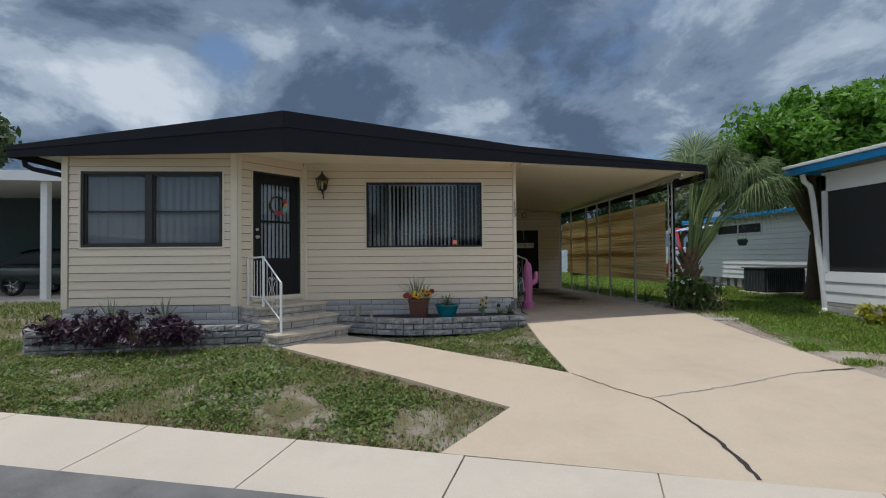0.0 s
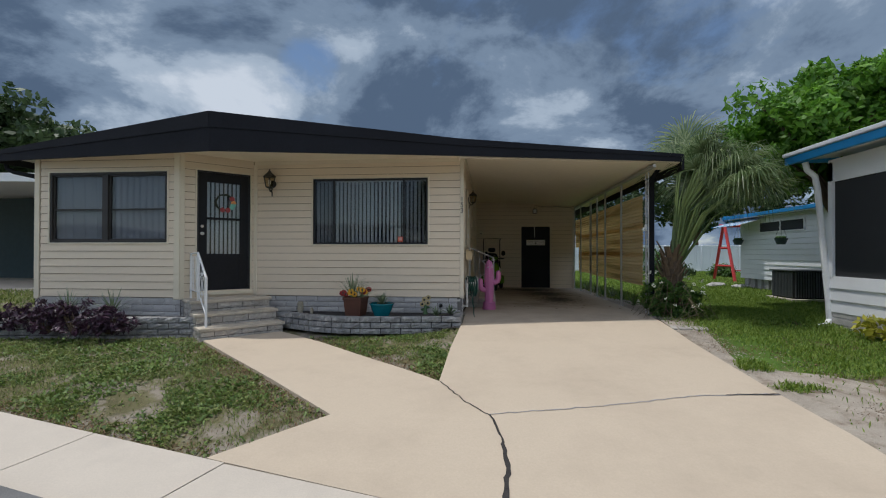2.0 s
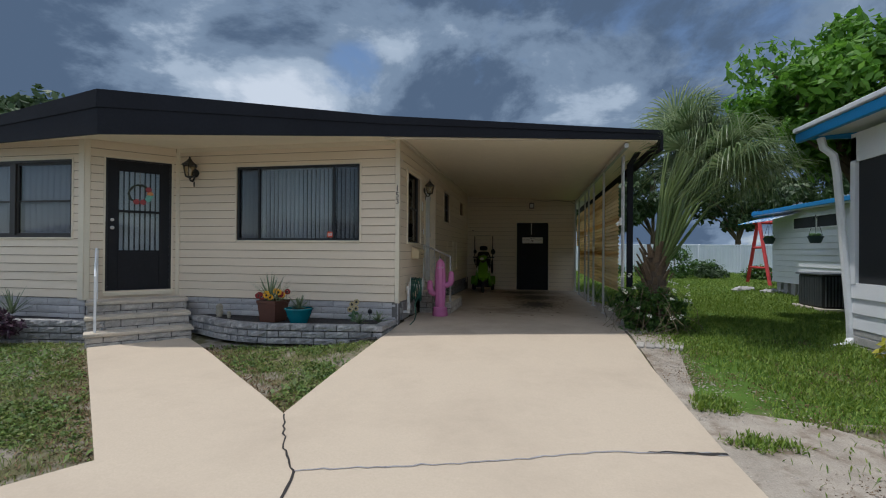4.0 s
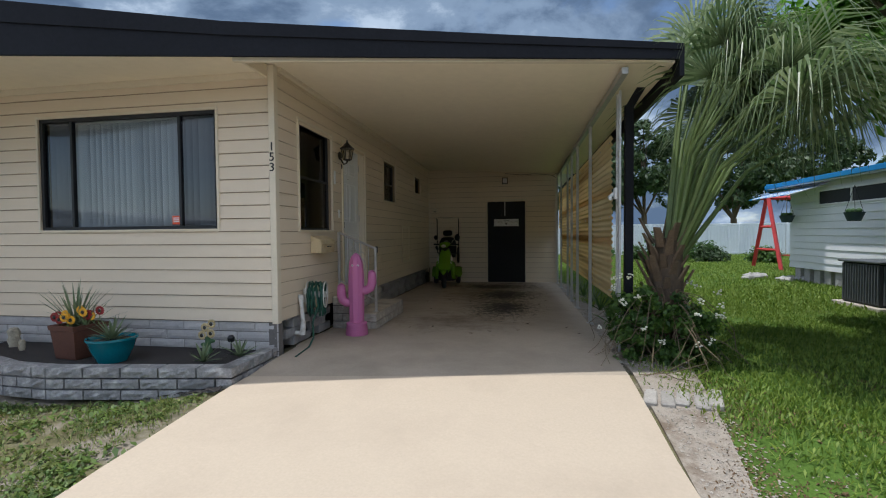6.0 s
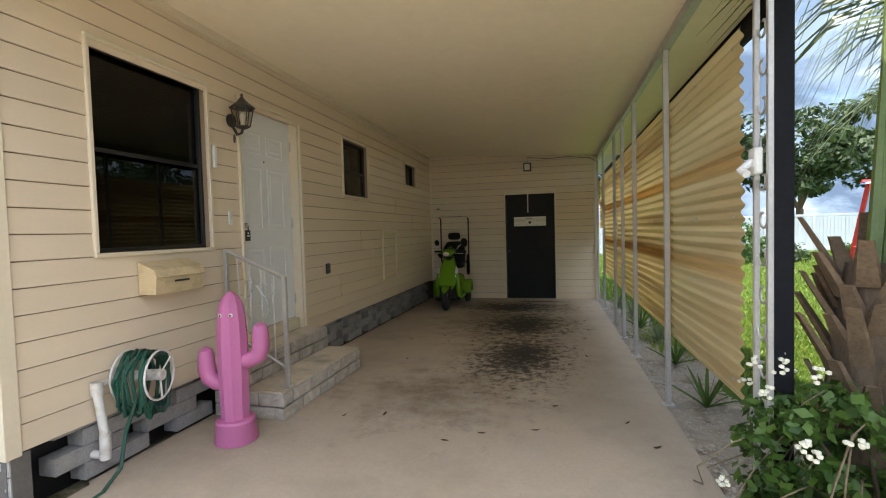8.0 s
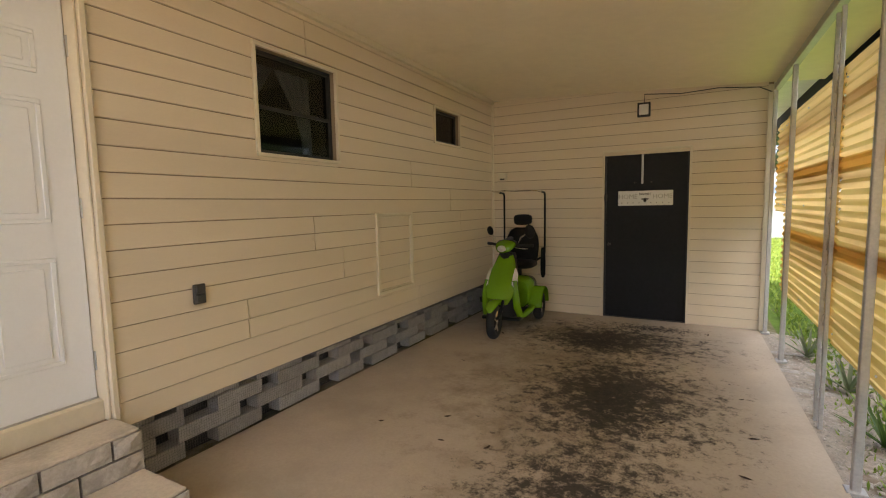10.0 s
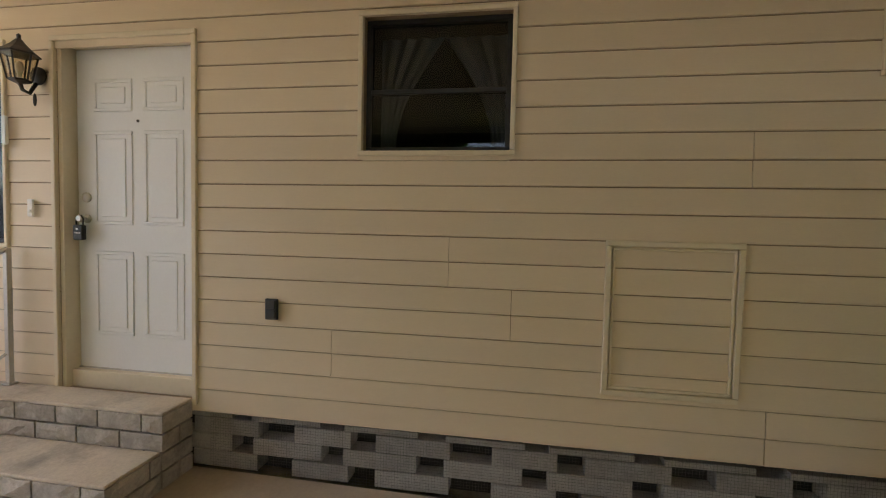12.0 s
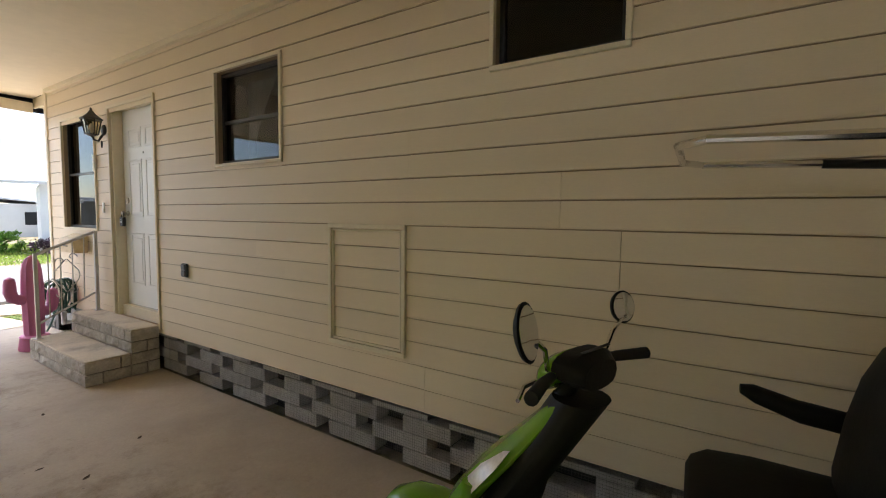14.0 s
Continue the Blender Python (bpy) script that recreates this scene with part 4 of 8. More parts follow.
def rear_door():
    u0, u1, z0, z1 = REAR_DOOR
    b = frame_boxes(B(), u0, u1, z0, z1, 0.02, 0.01, 0.08)
    d = structure(part("door_3", b, BLACK), "black dented metal shed door, closed", "door")
    d.matrix_basis = REAR
    n, rows = 14, 26
    v, f = [], []
    for i in range(rows + 1):
        for j in range(n + 1):
            u, z = u0 + 0.02 + (u1 - u0 - 0.04) * j / n, z0 + 0.02 + (z1 - z0 - 0.04) * i / rows
            dent = 0.02 * math.exp(-(((u - u0 - 0.55) + 0.6 * (z - z0 - 1.05)) ** 2) / 0.004 - ((z - z0 - 1.05) ** 2) / 0.07)
            v.append((u, 0.03 + dent, z))
    for i in range(rows):
        for j in range(n):
            f.append((i * (n + 1) + j, i * (n + 1) + j + 1, (i + 1) * (n + 1) + j + 1, (i + 1) * (n + 1) + j))
    k = len(v)
    v += [(x, 0.06, z) for x, y, z in v]
    f += [tuple(k + q for q in reversed(g)) for g in f]
    s = B()
    s.add(v, f)
    s.smooth = True
    part("door_leaf", s, BLACKDOOR, d)
    h = B()
    h.box(u0 + 0.45, u0 + 0.475, 0.012, 0.026, z1 - 0.42, z1 - 0.03, 0.003)
    part("hook_strap", h, GALV, d, "grey metal hook strap")
    q = B()
    q.box(u0 - 0.005, u0 + 0.03, -0.03, 0.03, z0 + 1.58, z0 + 1.66, 0.004)
    q.lathe([(0, 0), (0.02, 0), (0.02, 0.03), (0, 0.035)], 12, pose(u0 + 0.06, 0.03, z0 + 1.0, 90, 0, 0))
    part("latch", q, DARKBROWN, d)
    for x in (u0 + 0.37, u0 + 0.57):
        q = B()
        q.lathe([(0, 0), (0.012, 0), (0.012, 0.01), (0, 0.014)], 8, pose(x, 0.03, z1 - 0.40, 90, 0, 0))
        part("bolt", q, DARKBROWN, d)


rear_door()


def home_sign():
    e = thing("wall_sign", pose(4.12, 16.27 - 0.004, 1.54), "white wooden sign lettered HOME sweet HOME on door", "sign")
    b = B()
    b.box(-0.325, 0.325, -0.004, 0.014, -0.095, 0.095, 0.003)
    part("board", b, SIGNWHITE, e)
    for body, size, x, z, mat in (("HOME", 0.082, -0.205, 0.018, SIGNGREY), ("HOME", 0.082, 0.205, 0.018, SIGNGREY), ("sweet", 0.062, 0.0, 0.055, DARKNUM)):
        me = text_mesh(body, size, 0.001)
        me.materials.append(mat)
        p = part("lettering", me, None, e)
        p.matrix_basis = pose(x, -0.0055, z, 90, 0, 0)
    a = B()
    a.blob((0, -0.006, -0.025), (0.02, 0.003, 0.028), 10, 6)
    a.blob((-0.028, -0.006, -0.012), (0.018, 0.002, 0.009), 8, 4)
    a.blob((0.028, -0.006, -0.012), (0.018, 0.002, 0.009), 8, 4)
    part("ornament", a, DARKNUM, e)
    for k in range(9):
        x = -0.28 + 0.07 * k
        if abs(x) > 0.05:
            d = B()
            d.blob((x, -0.005, -0.06), (0.006, 0.002, 0.006), 6, 4)
            part("dot", d, DARKNUM, e)


home_sign()

# ---- skirting, steps and planters ----
def block_mesh(w, d, h, mat, seed, rough=0.007, c=0.008):
    """A stone block with a broken front (-y), from x 0 to w."""
    rnd = random.Random(seed)
    bm = bmesh.new()
    nx, nz = max(2, int(w / 0.05)), 3
    grid = [[bm.verts.new((w * i / nx, (rnd.uniform(-rough, rough) if 0 < i < nx and 0 < j < nz else c * 0.9), h * j / nz)) for i in range(nx + 1)] for j in range(nz + 1)]
    for j in range(nz):
        for i in range(nx):
            bm.faces.new((grid[j][i], grid[j][i + 1], grid[j + 1][i + 1], grid[j + 1][i]))
    back = [bm.verts.new(p) for p in ((0, d, 0), (w, d, 0), (w, d, h), (0, d, h))]
    bm.faces.new((back[1], back[0], back[3], back[2]))
    bm.faces.new([*grid[0][::-1], back[0], back[1]][::1])
    bm.faces.new([*grid[nz], back[2], back[3]])
    bm.faces.new([*[grid[j][0] for j in range(nz + 1)], back[3], back[0]])
    bm.faces.new([*[grid[j][nx] for j in range(nz, -1, -1)], back[1], back[2]])
    bmesh.ops.recalc_face_normals(bm, faces=bm.faces)
    me = bpy.data.meshes.new("block")
    bm.to_mesh(me)
    bm.free()
    me.materials.append(mat)
    return me


BLOCKS = {}


def course(parent, m, length, z, h, mat, unit=0.30, gap=0.008, depth=0.1, start=0.0, rough=0.007, name="block"):
    """A row of blocks along x in the frame m, fronts at y = 0 facing -y."""
    x = -start
    k = 0
    while x < length - 0.01:
        a, c = max(0.0, x), min(length, x + unit)
        if c - a > 0.03:
            w = round(c - a - gap, 3)
            key = (w, depth, h, mat.name, k % 4)
            if key not in BLOCKS:
                BLOCKS[key] = block_mesh(w, depth, h - gap, mat, hash_of(key), rough)
            p = part(name, BLOCKS[key], None, parent)
            p.matrix_basis = m @ Matrix.Translation((a + gap / 2, 0, z + gap / 2))
        x += unit
        k += 1


def hash_of(key):
    return int(key[0] * 1000) * 31 + int(key[2] * 1000) * 7 + key[4] * 101


def skirting(name, m, length, z0, z1, rows, mat, unit, label, rough=0.002):
    b = B()
    b.box(0, length, 0.012, 0.1, z0, z1 - 0.002)
    ob = structure(part(name, b, MORTAR), label, "skirting")
    ob.matrix_basis = m
    h = (z1 - z0) / rows
    for k in range(rows):
        course(ob, Matrix.Identity(4), length, z0 + k * h, h, mat, unit, start=unit / 2 * (k % 2), rough=rough)
    return ob


skirting("skirting_front", pose(-2.04, 8.205, 0), 4.05, -0.17, ZS, 5, SKIRT, 0.42, "grey block skirting below the siding")
skirting("skirting_bay", pose(-5.74, 7.265, 0), 2.83, -0.25, ZS + 0.03, 5, SKIRT, 0.42, "grey block skirting below the siding")
skirting("skirting_entry", DOORW @ Matrix.Translation((0, -0.004, 0)), DOORLEN, -0.27, ZS, 5, SKIRT, 0.42, "grey block skirting below the entry wall")
skirting("skirting_return", pose(2.005, 8.205, 0, 0, 0, 90), 0.10, -0.07, ZS, 4, SKIRT, 0.2, "grey block skirting corner")


def pigeonhole_wall():
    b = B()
    # black board added close behind the blocks, as the shade in their gaps
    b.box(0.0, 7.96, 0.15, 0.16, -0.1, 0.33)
    ob = structure(part("skirting_carport", b, BLACK), "staggered grey cinder block skirting, gaps shaded by added black board", "skirting")
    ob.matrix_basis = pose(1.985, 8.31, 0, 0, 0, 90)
    rnd = random.Random(11)
    h = 0.102
    u = B()
    u.box(0, 1, 0.0, 0.12, 0.0, h - 0.003, 0.005)
    me = u.mesh("cinder_block", CINDER)
    lid = B()
    lid.box(0, 1, 0.0, 0.12, 0.0, 0.034, 0.003)
    cap = lid.mesh("cinder_block", CINDER)
    for k in range(4):
        for n in range(-5, 9):
            gap = 0.145 if k % 2 else (0.23, 0.15)[n % 2]
            x = (2.88 if k % 2 else 3.05) + 0.58 * n + gap + rnd.uniform(-0.012, 0.012)
            w = 0.58 - gap
            if x < 0.0 or x > 7.55 or 1.0 < x < 2.2:
                continue
            p = part("cinder_block", cap if k == 3 else me, None, ob)
            p.matrix_basis = pose(x, 0.012 + rnd.uniform(0, 0.006), gz(2, 8.31 + x) + 0.004 + k * h, 0, 0, rnd.uniform(-0.5, 0.5)) @ Matrix.Diagonal((w, 1, 1, 1))
    # wire mesh stapled over the gaps
    g = B()
    s = 0.0165
    for i in range(int(5.15 / s)):
        x = 2.75 + i * s
        g.box(x, x + 0.0009, 0.006, 0.0069, -0.03, 0.334)
    for j in range(int(0.36 / s)):
        g.box(2.75, 7.9, 0.0045, 0.0054, -0.03 + j * s, -0.0291 + j * s)
    w = part("wire_mesh", g, MESHWIRE, ob, "fine galvanised wire mesh")
    w["kind"] = "stuff"


pigeonhole_wall()


def stone_steps(name, m, levels, label, mat, unit=0.28, tread=0.02, over=-0.012):
    """Levels are (u0, u1, depth, z0, z1) in the frame m; outside is -y."""
    e = thing(name, m, label, "steps")
    for u0, u1, d0, d1, z0, z1 in levels:
        core = B()
        core.box(u0 + 0.03, u1 - 0.03, -d1 + 0.03, -d0, z0, z1 - tread - 0.035)
        part("core", core, MORTAR, e)
        n = max(1, round((z1 - z0 - tread) / 0.1))
        h = (z1 - (0.012 if over < 0 else tread) - z0) / n
        for k in range(n):
            z = z0 + k * h
            st = (unit / 2) * (k % 2)
            course(e, Matrix.Translation((u0, -d1, 0)), u1 - u0, z, h, mat, unit, 0.012, 0.09, st, 0.010)
            course(e, pose(u1, -d1, 0, 0, 0, 90), d1 - d0, z, h, mat, unit, 0.012, 0.09, unit / 2 - st, 0.010)
            course(e, pose(u0, -d0, 0, 0, 0, -90), d1 - d0, z, h, mat, unit, 0.012, 0.09, st, 0.010)
        t = B()
        t.box(u0 - over, u1 + over, -d1 - over, -d0 - 0.001 if over < 0 else -d0 - over - 0.001, z1 - tread, z1, 0.006)
        part("tread", t, STEPTOP, e)
    return e


stone_steps("side_steps", pose(2.0, 0, 0, 0, 0, 90), [(9.58, 10.98, 0.02, 0.27, -0.01, 0.42), (9.58, 10.98, 0.27, 0.63, -0.01, 0.21)], "pale stone block steps up to the side door", STEPBLOCK)
stone_steps("front_steps", DOORW, [(0.06, 1.385, 0.0, 0.56, -0.24, 0.35), (0.06, 1.385, 0.56, 0.88, -0.24, 0.155), (0.06, 1.385, 0.88, 1.20, -0.27, -0.04)], "pale stone block entry steps up to door", STEPBLOCK, 0.42, 0.05, 0.022)


def scroll(b, cx, cz, r, y, turn, way, n=14, rad=0.005):
    pts = []
    for i in range(n):
        t = i / (n - 1)
        a = turn + way * t * 4.4
        rr = r * (1 - 0.72 * t)
        pts.append((cx + math.cos(a) * rr, y, cz + math.sin(a) * rr))
    b.tube(pts, rad, 5)


def rail_side():
    e = thing("step_handrail", Matrix.Identity(4), "weathered aluminium handrail with scrolls on stone steps", "handrail")
    y = 9.72
    top0, top1 = Vector((2.07, y, 1.28)), Vector((2.585, y, 1.06))
    lo0, lo1 = Vector((2.09, y, 0.62)), Vector((2.585, y, 0.36))
    for x, z0, z1 in ((2.07, 0.42, 1.285), (2.585, 0.21, 1.07)):
        b = B()
        b.box(x - 0.016, x + 0.016, y - 0.016, y + 0.016, z0, z1, 0.003)
        b.box(x - 0.03, x + 0.03, y - 0.03, y + 0.03, z0, z0 + 0.012, 0.003)
        part("post", b, GALV, e)
    b = B()
    b.tube([top0, top1], 0.016, 4)
    part("top_rail", b, GALV, e)
    b = B()
    b.tube([lo0, lo1], 0.011, 4)
    part("bottom_rail", b, GALV, e)
    for k in range(1, 5):
        t = k / 5
        p, q = top0.lerp(top1, t), lo0.lerp(lo1, t)
        b = B()
        b.tube([p, q], 0.006, 4)
        part("baluster", b, GALV, e)
    mid = top0.lerp(top1, 0.5).lerp(lo0.lerp(lo1, 0.5), 0.5)
    for s in (-1, 1):
        for zz in (-1, 1):
            b = B()
            scroll(b, mid.x + s * 0.05, mid.z + zz * 0.17 - s * 0.02, 0.045, y, math.pi / 2 * (1 - s) + 0.0, s * zz)
            b.tube([(mid.x + s * 0.005, y, mid.z + zz * 0.17), (mid.x + s * 0.10, y, mid.z + zz * 0.05), (mid.x + s * 0.11, y, mid.z), ], 0.005, 5)
            part("scroll", b, GALV, e)


rail_side()


def rail_front():
    e = thing("entry_handrail", DOORW, "white wrought-iron handrail beside the entry steps", "handrail")
    u = 0.17
    P = lambda out, z: Vector((u, -out, z))
    for out, z0, z1, nm in ((0.05, 0.35, 1.15, "post"), (0.55, 0.35, 1.17, "post"), (1.08, -0.04, 0.77, "post")):
        b = B()
        b.box(u - 0.016, u + 0.016, -out - 0.016, -out + 0.016, z0, z1, 0.003)
        part(nm, b, WHITE, e)
    for a, c, nm, r in ((P(0.05, 1.14), P(0.55, 1.16), "top_rail", 0.014), (P(0.55, 1.16), P(1.08, 0.76), "top_rail", 0.017), (P(0.05, 0.50), P(0.55, 0.50), "bottom_rail", 0.010), (P(0.55, 0.50), P(1.08, 0.16), "bottom_rail", 0.012)):
        b = B()
        b.tube([a, c], r, 4)
        part(nm, b, WHITE, e)
    for out in (0.15, 0.25, 0.35, 0.45):
        b = B()
        b.tube([P(out, 1.1), P(out, 0.5)], 0.006, 4)
        part("baluster", b, WHITE, e)
    for t in (0.22, 0.5, 0.78):
        a, c = P(0.55, 1.16).lerp(P(1.08, 0.76), t), P(0.55, 0.50).lerp(P(1.08, 0.16), t)
        b = B()
        b.tube([a, c], 0.006, 4)
        part("baluster", b, WHITE, e)
    a, c = P(0.55, 1.16).lerp(P(1.08, 0.76), 0.5), P(0.55, 0.5).lerp(P(1.08, 0.16), 0.5)
    md = a.lerp(c, 0.5)
    for s in (-1, 1):
        for zz in (-1, 1):
            q = B()
            pts = []
            for i in range(14):
                t = i / 13
                an = math.pi / 2 * (1 - s) + s * zz * t * 4.4
                rr = 0.045 * (1 - 0.72 * t)
                pts.append((u, md.y + s * 0.05 + math.cos(an) * rr, md.z + zz * 0.15 + math.sin(an) * rr))
            q.tube(pts, 0.005, 5)
            q.tube([(u, md.y + s * 0.095, md.z + zz * 0.13), (u, md.y + s * 0.04, md.z)], 0.005, 5)
            part("scroll", q, WHITE, e)


rail_front()


def planter(name, line, courses, z_top, label, soil):
    b = B()
    b.add([(x, y, z_top - 0.05) for x, y in soil] + [(x, y, z_top - 0.3) for x, y in soil], [tuple(range(len(soil)))] + [(i, (i + 1) % len(soil), len(soil) + (i + 1) % len(soil), len(soil) + i) for i in range(len(soil))])
    ob = structure(part(name, b, MULCH), label, "planter")
    h = 0.098
    for (x0, y0), (x1, y1) in zip(line, line[1:]):
        ang = math.degrees(math.atan2(y1 - y0, x1 - x0))
        L = math.hypot(x1 - x0, y1 - y0)
        for k in range(courses):
            course(ob, pose(x0, y0, 0, 0, 0, ang), L, z_top - (k + 1) * h, h, BLOCK, 0.34, 0.016, 0.15, 0.17 * (k % 2), 0.012)


planter("planter_right", [(-1.34, 7.72), (-1.0, 7.56), (-0.62, 7.36), (-0.15, 7.20), (0.35, 7.17), (2.02, 7.40), (2.02, 8.17)], 3, 0.095, "low grey stone planter bed with dark mulch", [(-1.3, 7.76), (-1.0, 7.64), (-0.1, 7.28), (0.35, 7.24), (1.96, 7.46), (1.96, 8.2), (-1.4, 8.2)])
planter("planter_left", [(-6.25, 7.2), (-5.62, 6.38), (-2.08, 6.84)], 4, 0.10, "low grey stone planter bed with purple shrubs", [(-6.2, 7.24), (-5.58, 6.46), (-2.15, 6.9), (-2.35, 7.26), (-6.0, 7.26)])

# ---- small fittings on the walls ----
LAMPGLASS = glass_material("seeded lamp glass", (1.0, 0.93, 0.78), 0.15, 0.85)
LAMPMETAL = material("dark bronze lamp metal", (0.022, 0.019, 0.017), 0.45, var=0.3)


def lantern(m, label):
    e = thing("wall_lantern", m, label, "lantern", "wall lanterns of the house")
    b = B()
    b.lathe([(0.0, 0.0), (0.055, 0.0), (0.055, 0.012), (0.04, 0.022), (0, 0.024)], 18, pose(0, 0.0, 0.02, 90, 0, 0))
    part("backplate", b, LAMPMETAL, e)
    a = B()
    a.tube([(0, -0.02, -0.03), (0, -0.06, -0.10), (0, -0.10, -0.09), (0, -0.115, -0.05)], [0.012, 0.011, 0.011, 0.012], 7)
    a.blob((0, -0.03, -0.13), (0.01, 0.01, 0.04), 8, 6)
    part("arm", a, LAMPMETAL, e)
    c = B()
    cy = -0.115
    c.lathe([(0.0, 0.235), (0.012, 0.225), (0.010, 0.205), (0.02, 0.195), (0.035, 0.175), (0.06, 0.15), (0.102, 0.118), (0.102, 0.108), (0.085, 0.108), (0, 0.112)], 6, None, (0, cy, 0))
    c.smooth = False
    part("lamp_roof", c, LAMPMETAL, e)
    c = B()
    c.lathe([(0.0, -0.075), (0.015, -0.06), (0.03, -0.055), (0.055, -0.045), (0.06, -0.035), (0, -0.035)], 6, None, (0, cy, 0))
    c.smooth = False
    part("lamp_base", c, LAMPMETAL, e)
    for k in range(6):
        t = k * math.pi / 3
        q = B()
        q.tube([(0.056 * math.cos(t), cy + 0.056 * math.sin(t), -0.04), (0.086 * math.cos(t), cy + 0.086 * math.sin(t), 0.11)], 0.006, 4)
        part("cage_bar", q, LAMPMETAL, e)
        t2 = t + math.pi / 3
        g = B()
        g.add([(0.054 * math.cos(t), cy + 0.054 * math.sin(t), -0.035), (0.054 * math.cos(t2), cy + 0.054 * math.sin(t2), -0.035), (0.083 * math.cos(t2), cy + 0.083 * math.sin(t2), 0.108), (0.083 * math.cos(t), cy + 0.083 * math.sin(t), 0.108)], [(0, 1, 2, 3)])
        part("lamp_pane", g, LAMPGLASS, e)
    bulb = B()
    bulb.lathe([(0, -0.03), (0.012, -0.03), (0.012, 0.0), (0.02, 0.02), (0.022, 0.045), (0.012, 0.07), (0, 0.075)], 12, None, (0, cy, 0))
    part("bulb", bulb, SIGNWHITE, e)


lantern(FRONT @ pose(0.37, -0.016, 2.46) @ Matrix.Diagonal((1.28, 1.28, 1.28, 1)), "dark bronze six-sided lantern on cream front siding")
lantern(RIGHT @ pose(1.71, -0.016, 2.33), "dark bronze six-sided lantern beside the side door")

PALEYELLOW = material("faded cream enamel", (0.62, 0.50, 0.30), 0.5, var=0.10, scale=6, dirt=(0.4, 0.3, 0.18), dirt_scale=8)
PLASTICWHITE = material("white plastic", (0.74, 0.74, 0.71), 0.4, var=0.05)
GREYBOX = material("dark grey plastic cover", (0.05, 0.05, 0.055), 0.5, var=0.2)


def mailbox():
    e = thing("mailbox", RIGHT @ pose(0.96, -0.02, 1.12), "faded cream metal mailbox mounted on siding", "mailbox")
    b = B()
    b.prism([(-0.2, 0.0, -0.09), (-0.2, -0.13, -0.09), (-0.2, -0.14, 0.02), (-0.2, -0.12, 0.06), (-0.2, 0.0, 0.11)], (0, 0, 0), (0.40, 0, 0))
    part("body", b, PALEYELLOW, e)
    c = B()
    c.prism([(-0.207, 0.0, 0.113), (-0.207, -0.125, 0.062), (-0.207, -0.148, 0.015), (-0.207, -0.152, 0.018), (-0.207, -0.128, 0.07), (-0.207, 0.0, 0.121)], (0, 0, 0), (0.414, 0, 0))
    part("lid", c, PALEYELLOW, e)
    s = B()
    s.box(-0.06, 0.06, -0.152, -0.145, -0.02, -0.008)
    part("slot", s, DARKBROWN, e)


mailbox()


def wall_bits():
    e = thing("doorbell", RIGHT @ pose(1.64, -0.02, 1.54), "small white doorbell button on cream siding", "doorbell")
    b = B()
    b.box(-0.022, 0.022, -0.014, 0.0, -0.055, 0.055, 0.005)
    part("case", b, PLASTICWHITE, e)
    b = B()
    b.lathe([(0, 0), (0.011, 0), (0.011, 0.006), (0, 0.008)], 12, pose(0, -0.014, -0.02, 90, 0, 0))
    part("button", b, SIGNWHITE, e)
    e = thing("thermometer", RIGHT @ pose(1.475, -0.03, 2.02), "white window thermometer beside dark window", "thermometer")
    b = B()
    b.box(-0.022, 0.022, -0.02, 0.0, -0.09, 0.09, 0.008)
    part("case", b, PLASTICWHITE, e)
    e = thing("outlet_cover", RIGHT @ pose(3.275, -0.018, 0.985), "dark grey outdoor outlet cover on siding", "outlet")
    b = B()
    b.box(-0.038, 0.038, -0.02, 0.0, -0.06, 0.06, 0.004)
    part("plate", b, GREYBOX, e)
    for z in (-0.028, 0.028):
        b = B()
        b.box(-0.03, 0.03, -0.032, -0.019, z - 0.024, z + 0.024, 0.005)
        part("flap", b, GREYBOX, e)
    e = thing("wall_lamp", REAR @ pose(2.09, -0.02, 2.65), "small square black-framed lamp over the shed door", "lamp")
    b = B()
    frame_boxes(b, -0.075, 0.075, -0.085, 0.085, 0.02, -0.06, 0.0)
    part("lamp_frame", b, BLACK, e)
    b = B()
    b.box(-0.055, 0.055, -0.05, -0.002, -0.065, 0.065, 0.004)
    part("diffuser", b, SIGNWHITE, e)
    e = thing("junction_box", REAR @ pose(0.19, -0.018, 1.90), "cream painted junction box on shed wall", "box")
    b = B()
    b.box(-0.06, 0.06, -0.06, 0.0, -0.055, 0.055, 0.008)
    part("case", b, TRIM, e)
    b = B()
    b.box(-0.035, 0.035, -0.066, -0.058, -0.05, -0.03, 0.003)
    part("lip", b, DARKBROWN, e)
    e = thing("ceiling_cable", Matrix.Identity(4), "thin dark cable stapled along the shed wall", "cable")
    b = B()
    b.tube([(4.09, 16.24, 2.74), (4.09, 16.24, 2.845), (4.5, 16.235, 2.80), (4.9, 16.235, 2.815), (5.3, 16.235, 2.77), (5.42, 16.22, 2.70)], 0.006, 5)
    part("cable", b, DARKBROWN, e)


wall_bits()


def hatch():
    u0, u1, z0, z1 = HATCH
    b = frame_boxes(B(), u0, u1, z0, z1, 0.028, -0.032, -0.004)
    frame_boxes(b, u0 + 0.034, u1 - 0.034, z0 + 0.034, z1 - 0.034, 0.012, -0.026, -0.004)
    h = structure(part("access_hatch", b, TRIM), "cream access hatch framed in the siding", "hatch")
    h.matrix_basis = RIGHT


hatch()

PVC = material("white pvc pipe", (0.72, 0.71, 0.68), 0.45, var=0.08, dirt=(0.45, 0.4, 0.33), dirt_scale=8)
HOSE = material("dark green garden hose", (0.012, 0.075, 0.05), 0.45, var=0.3)


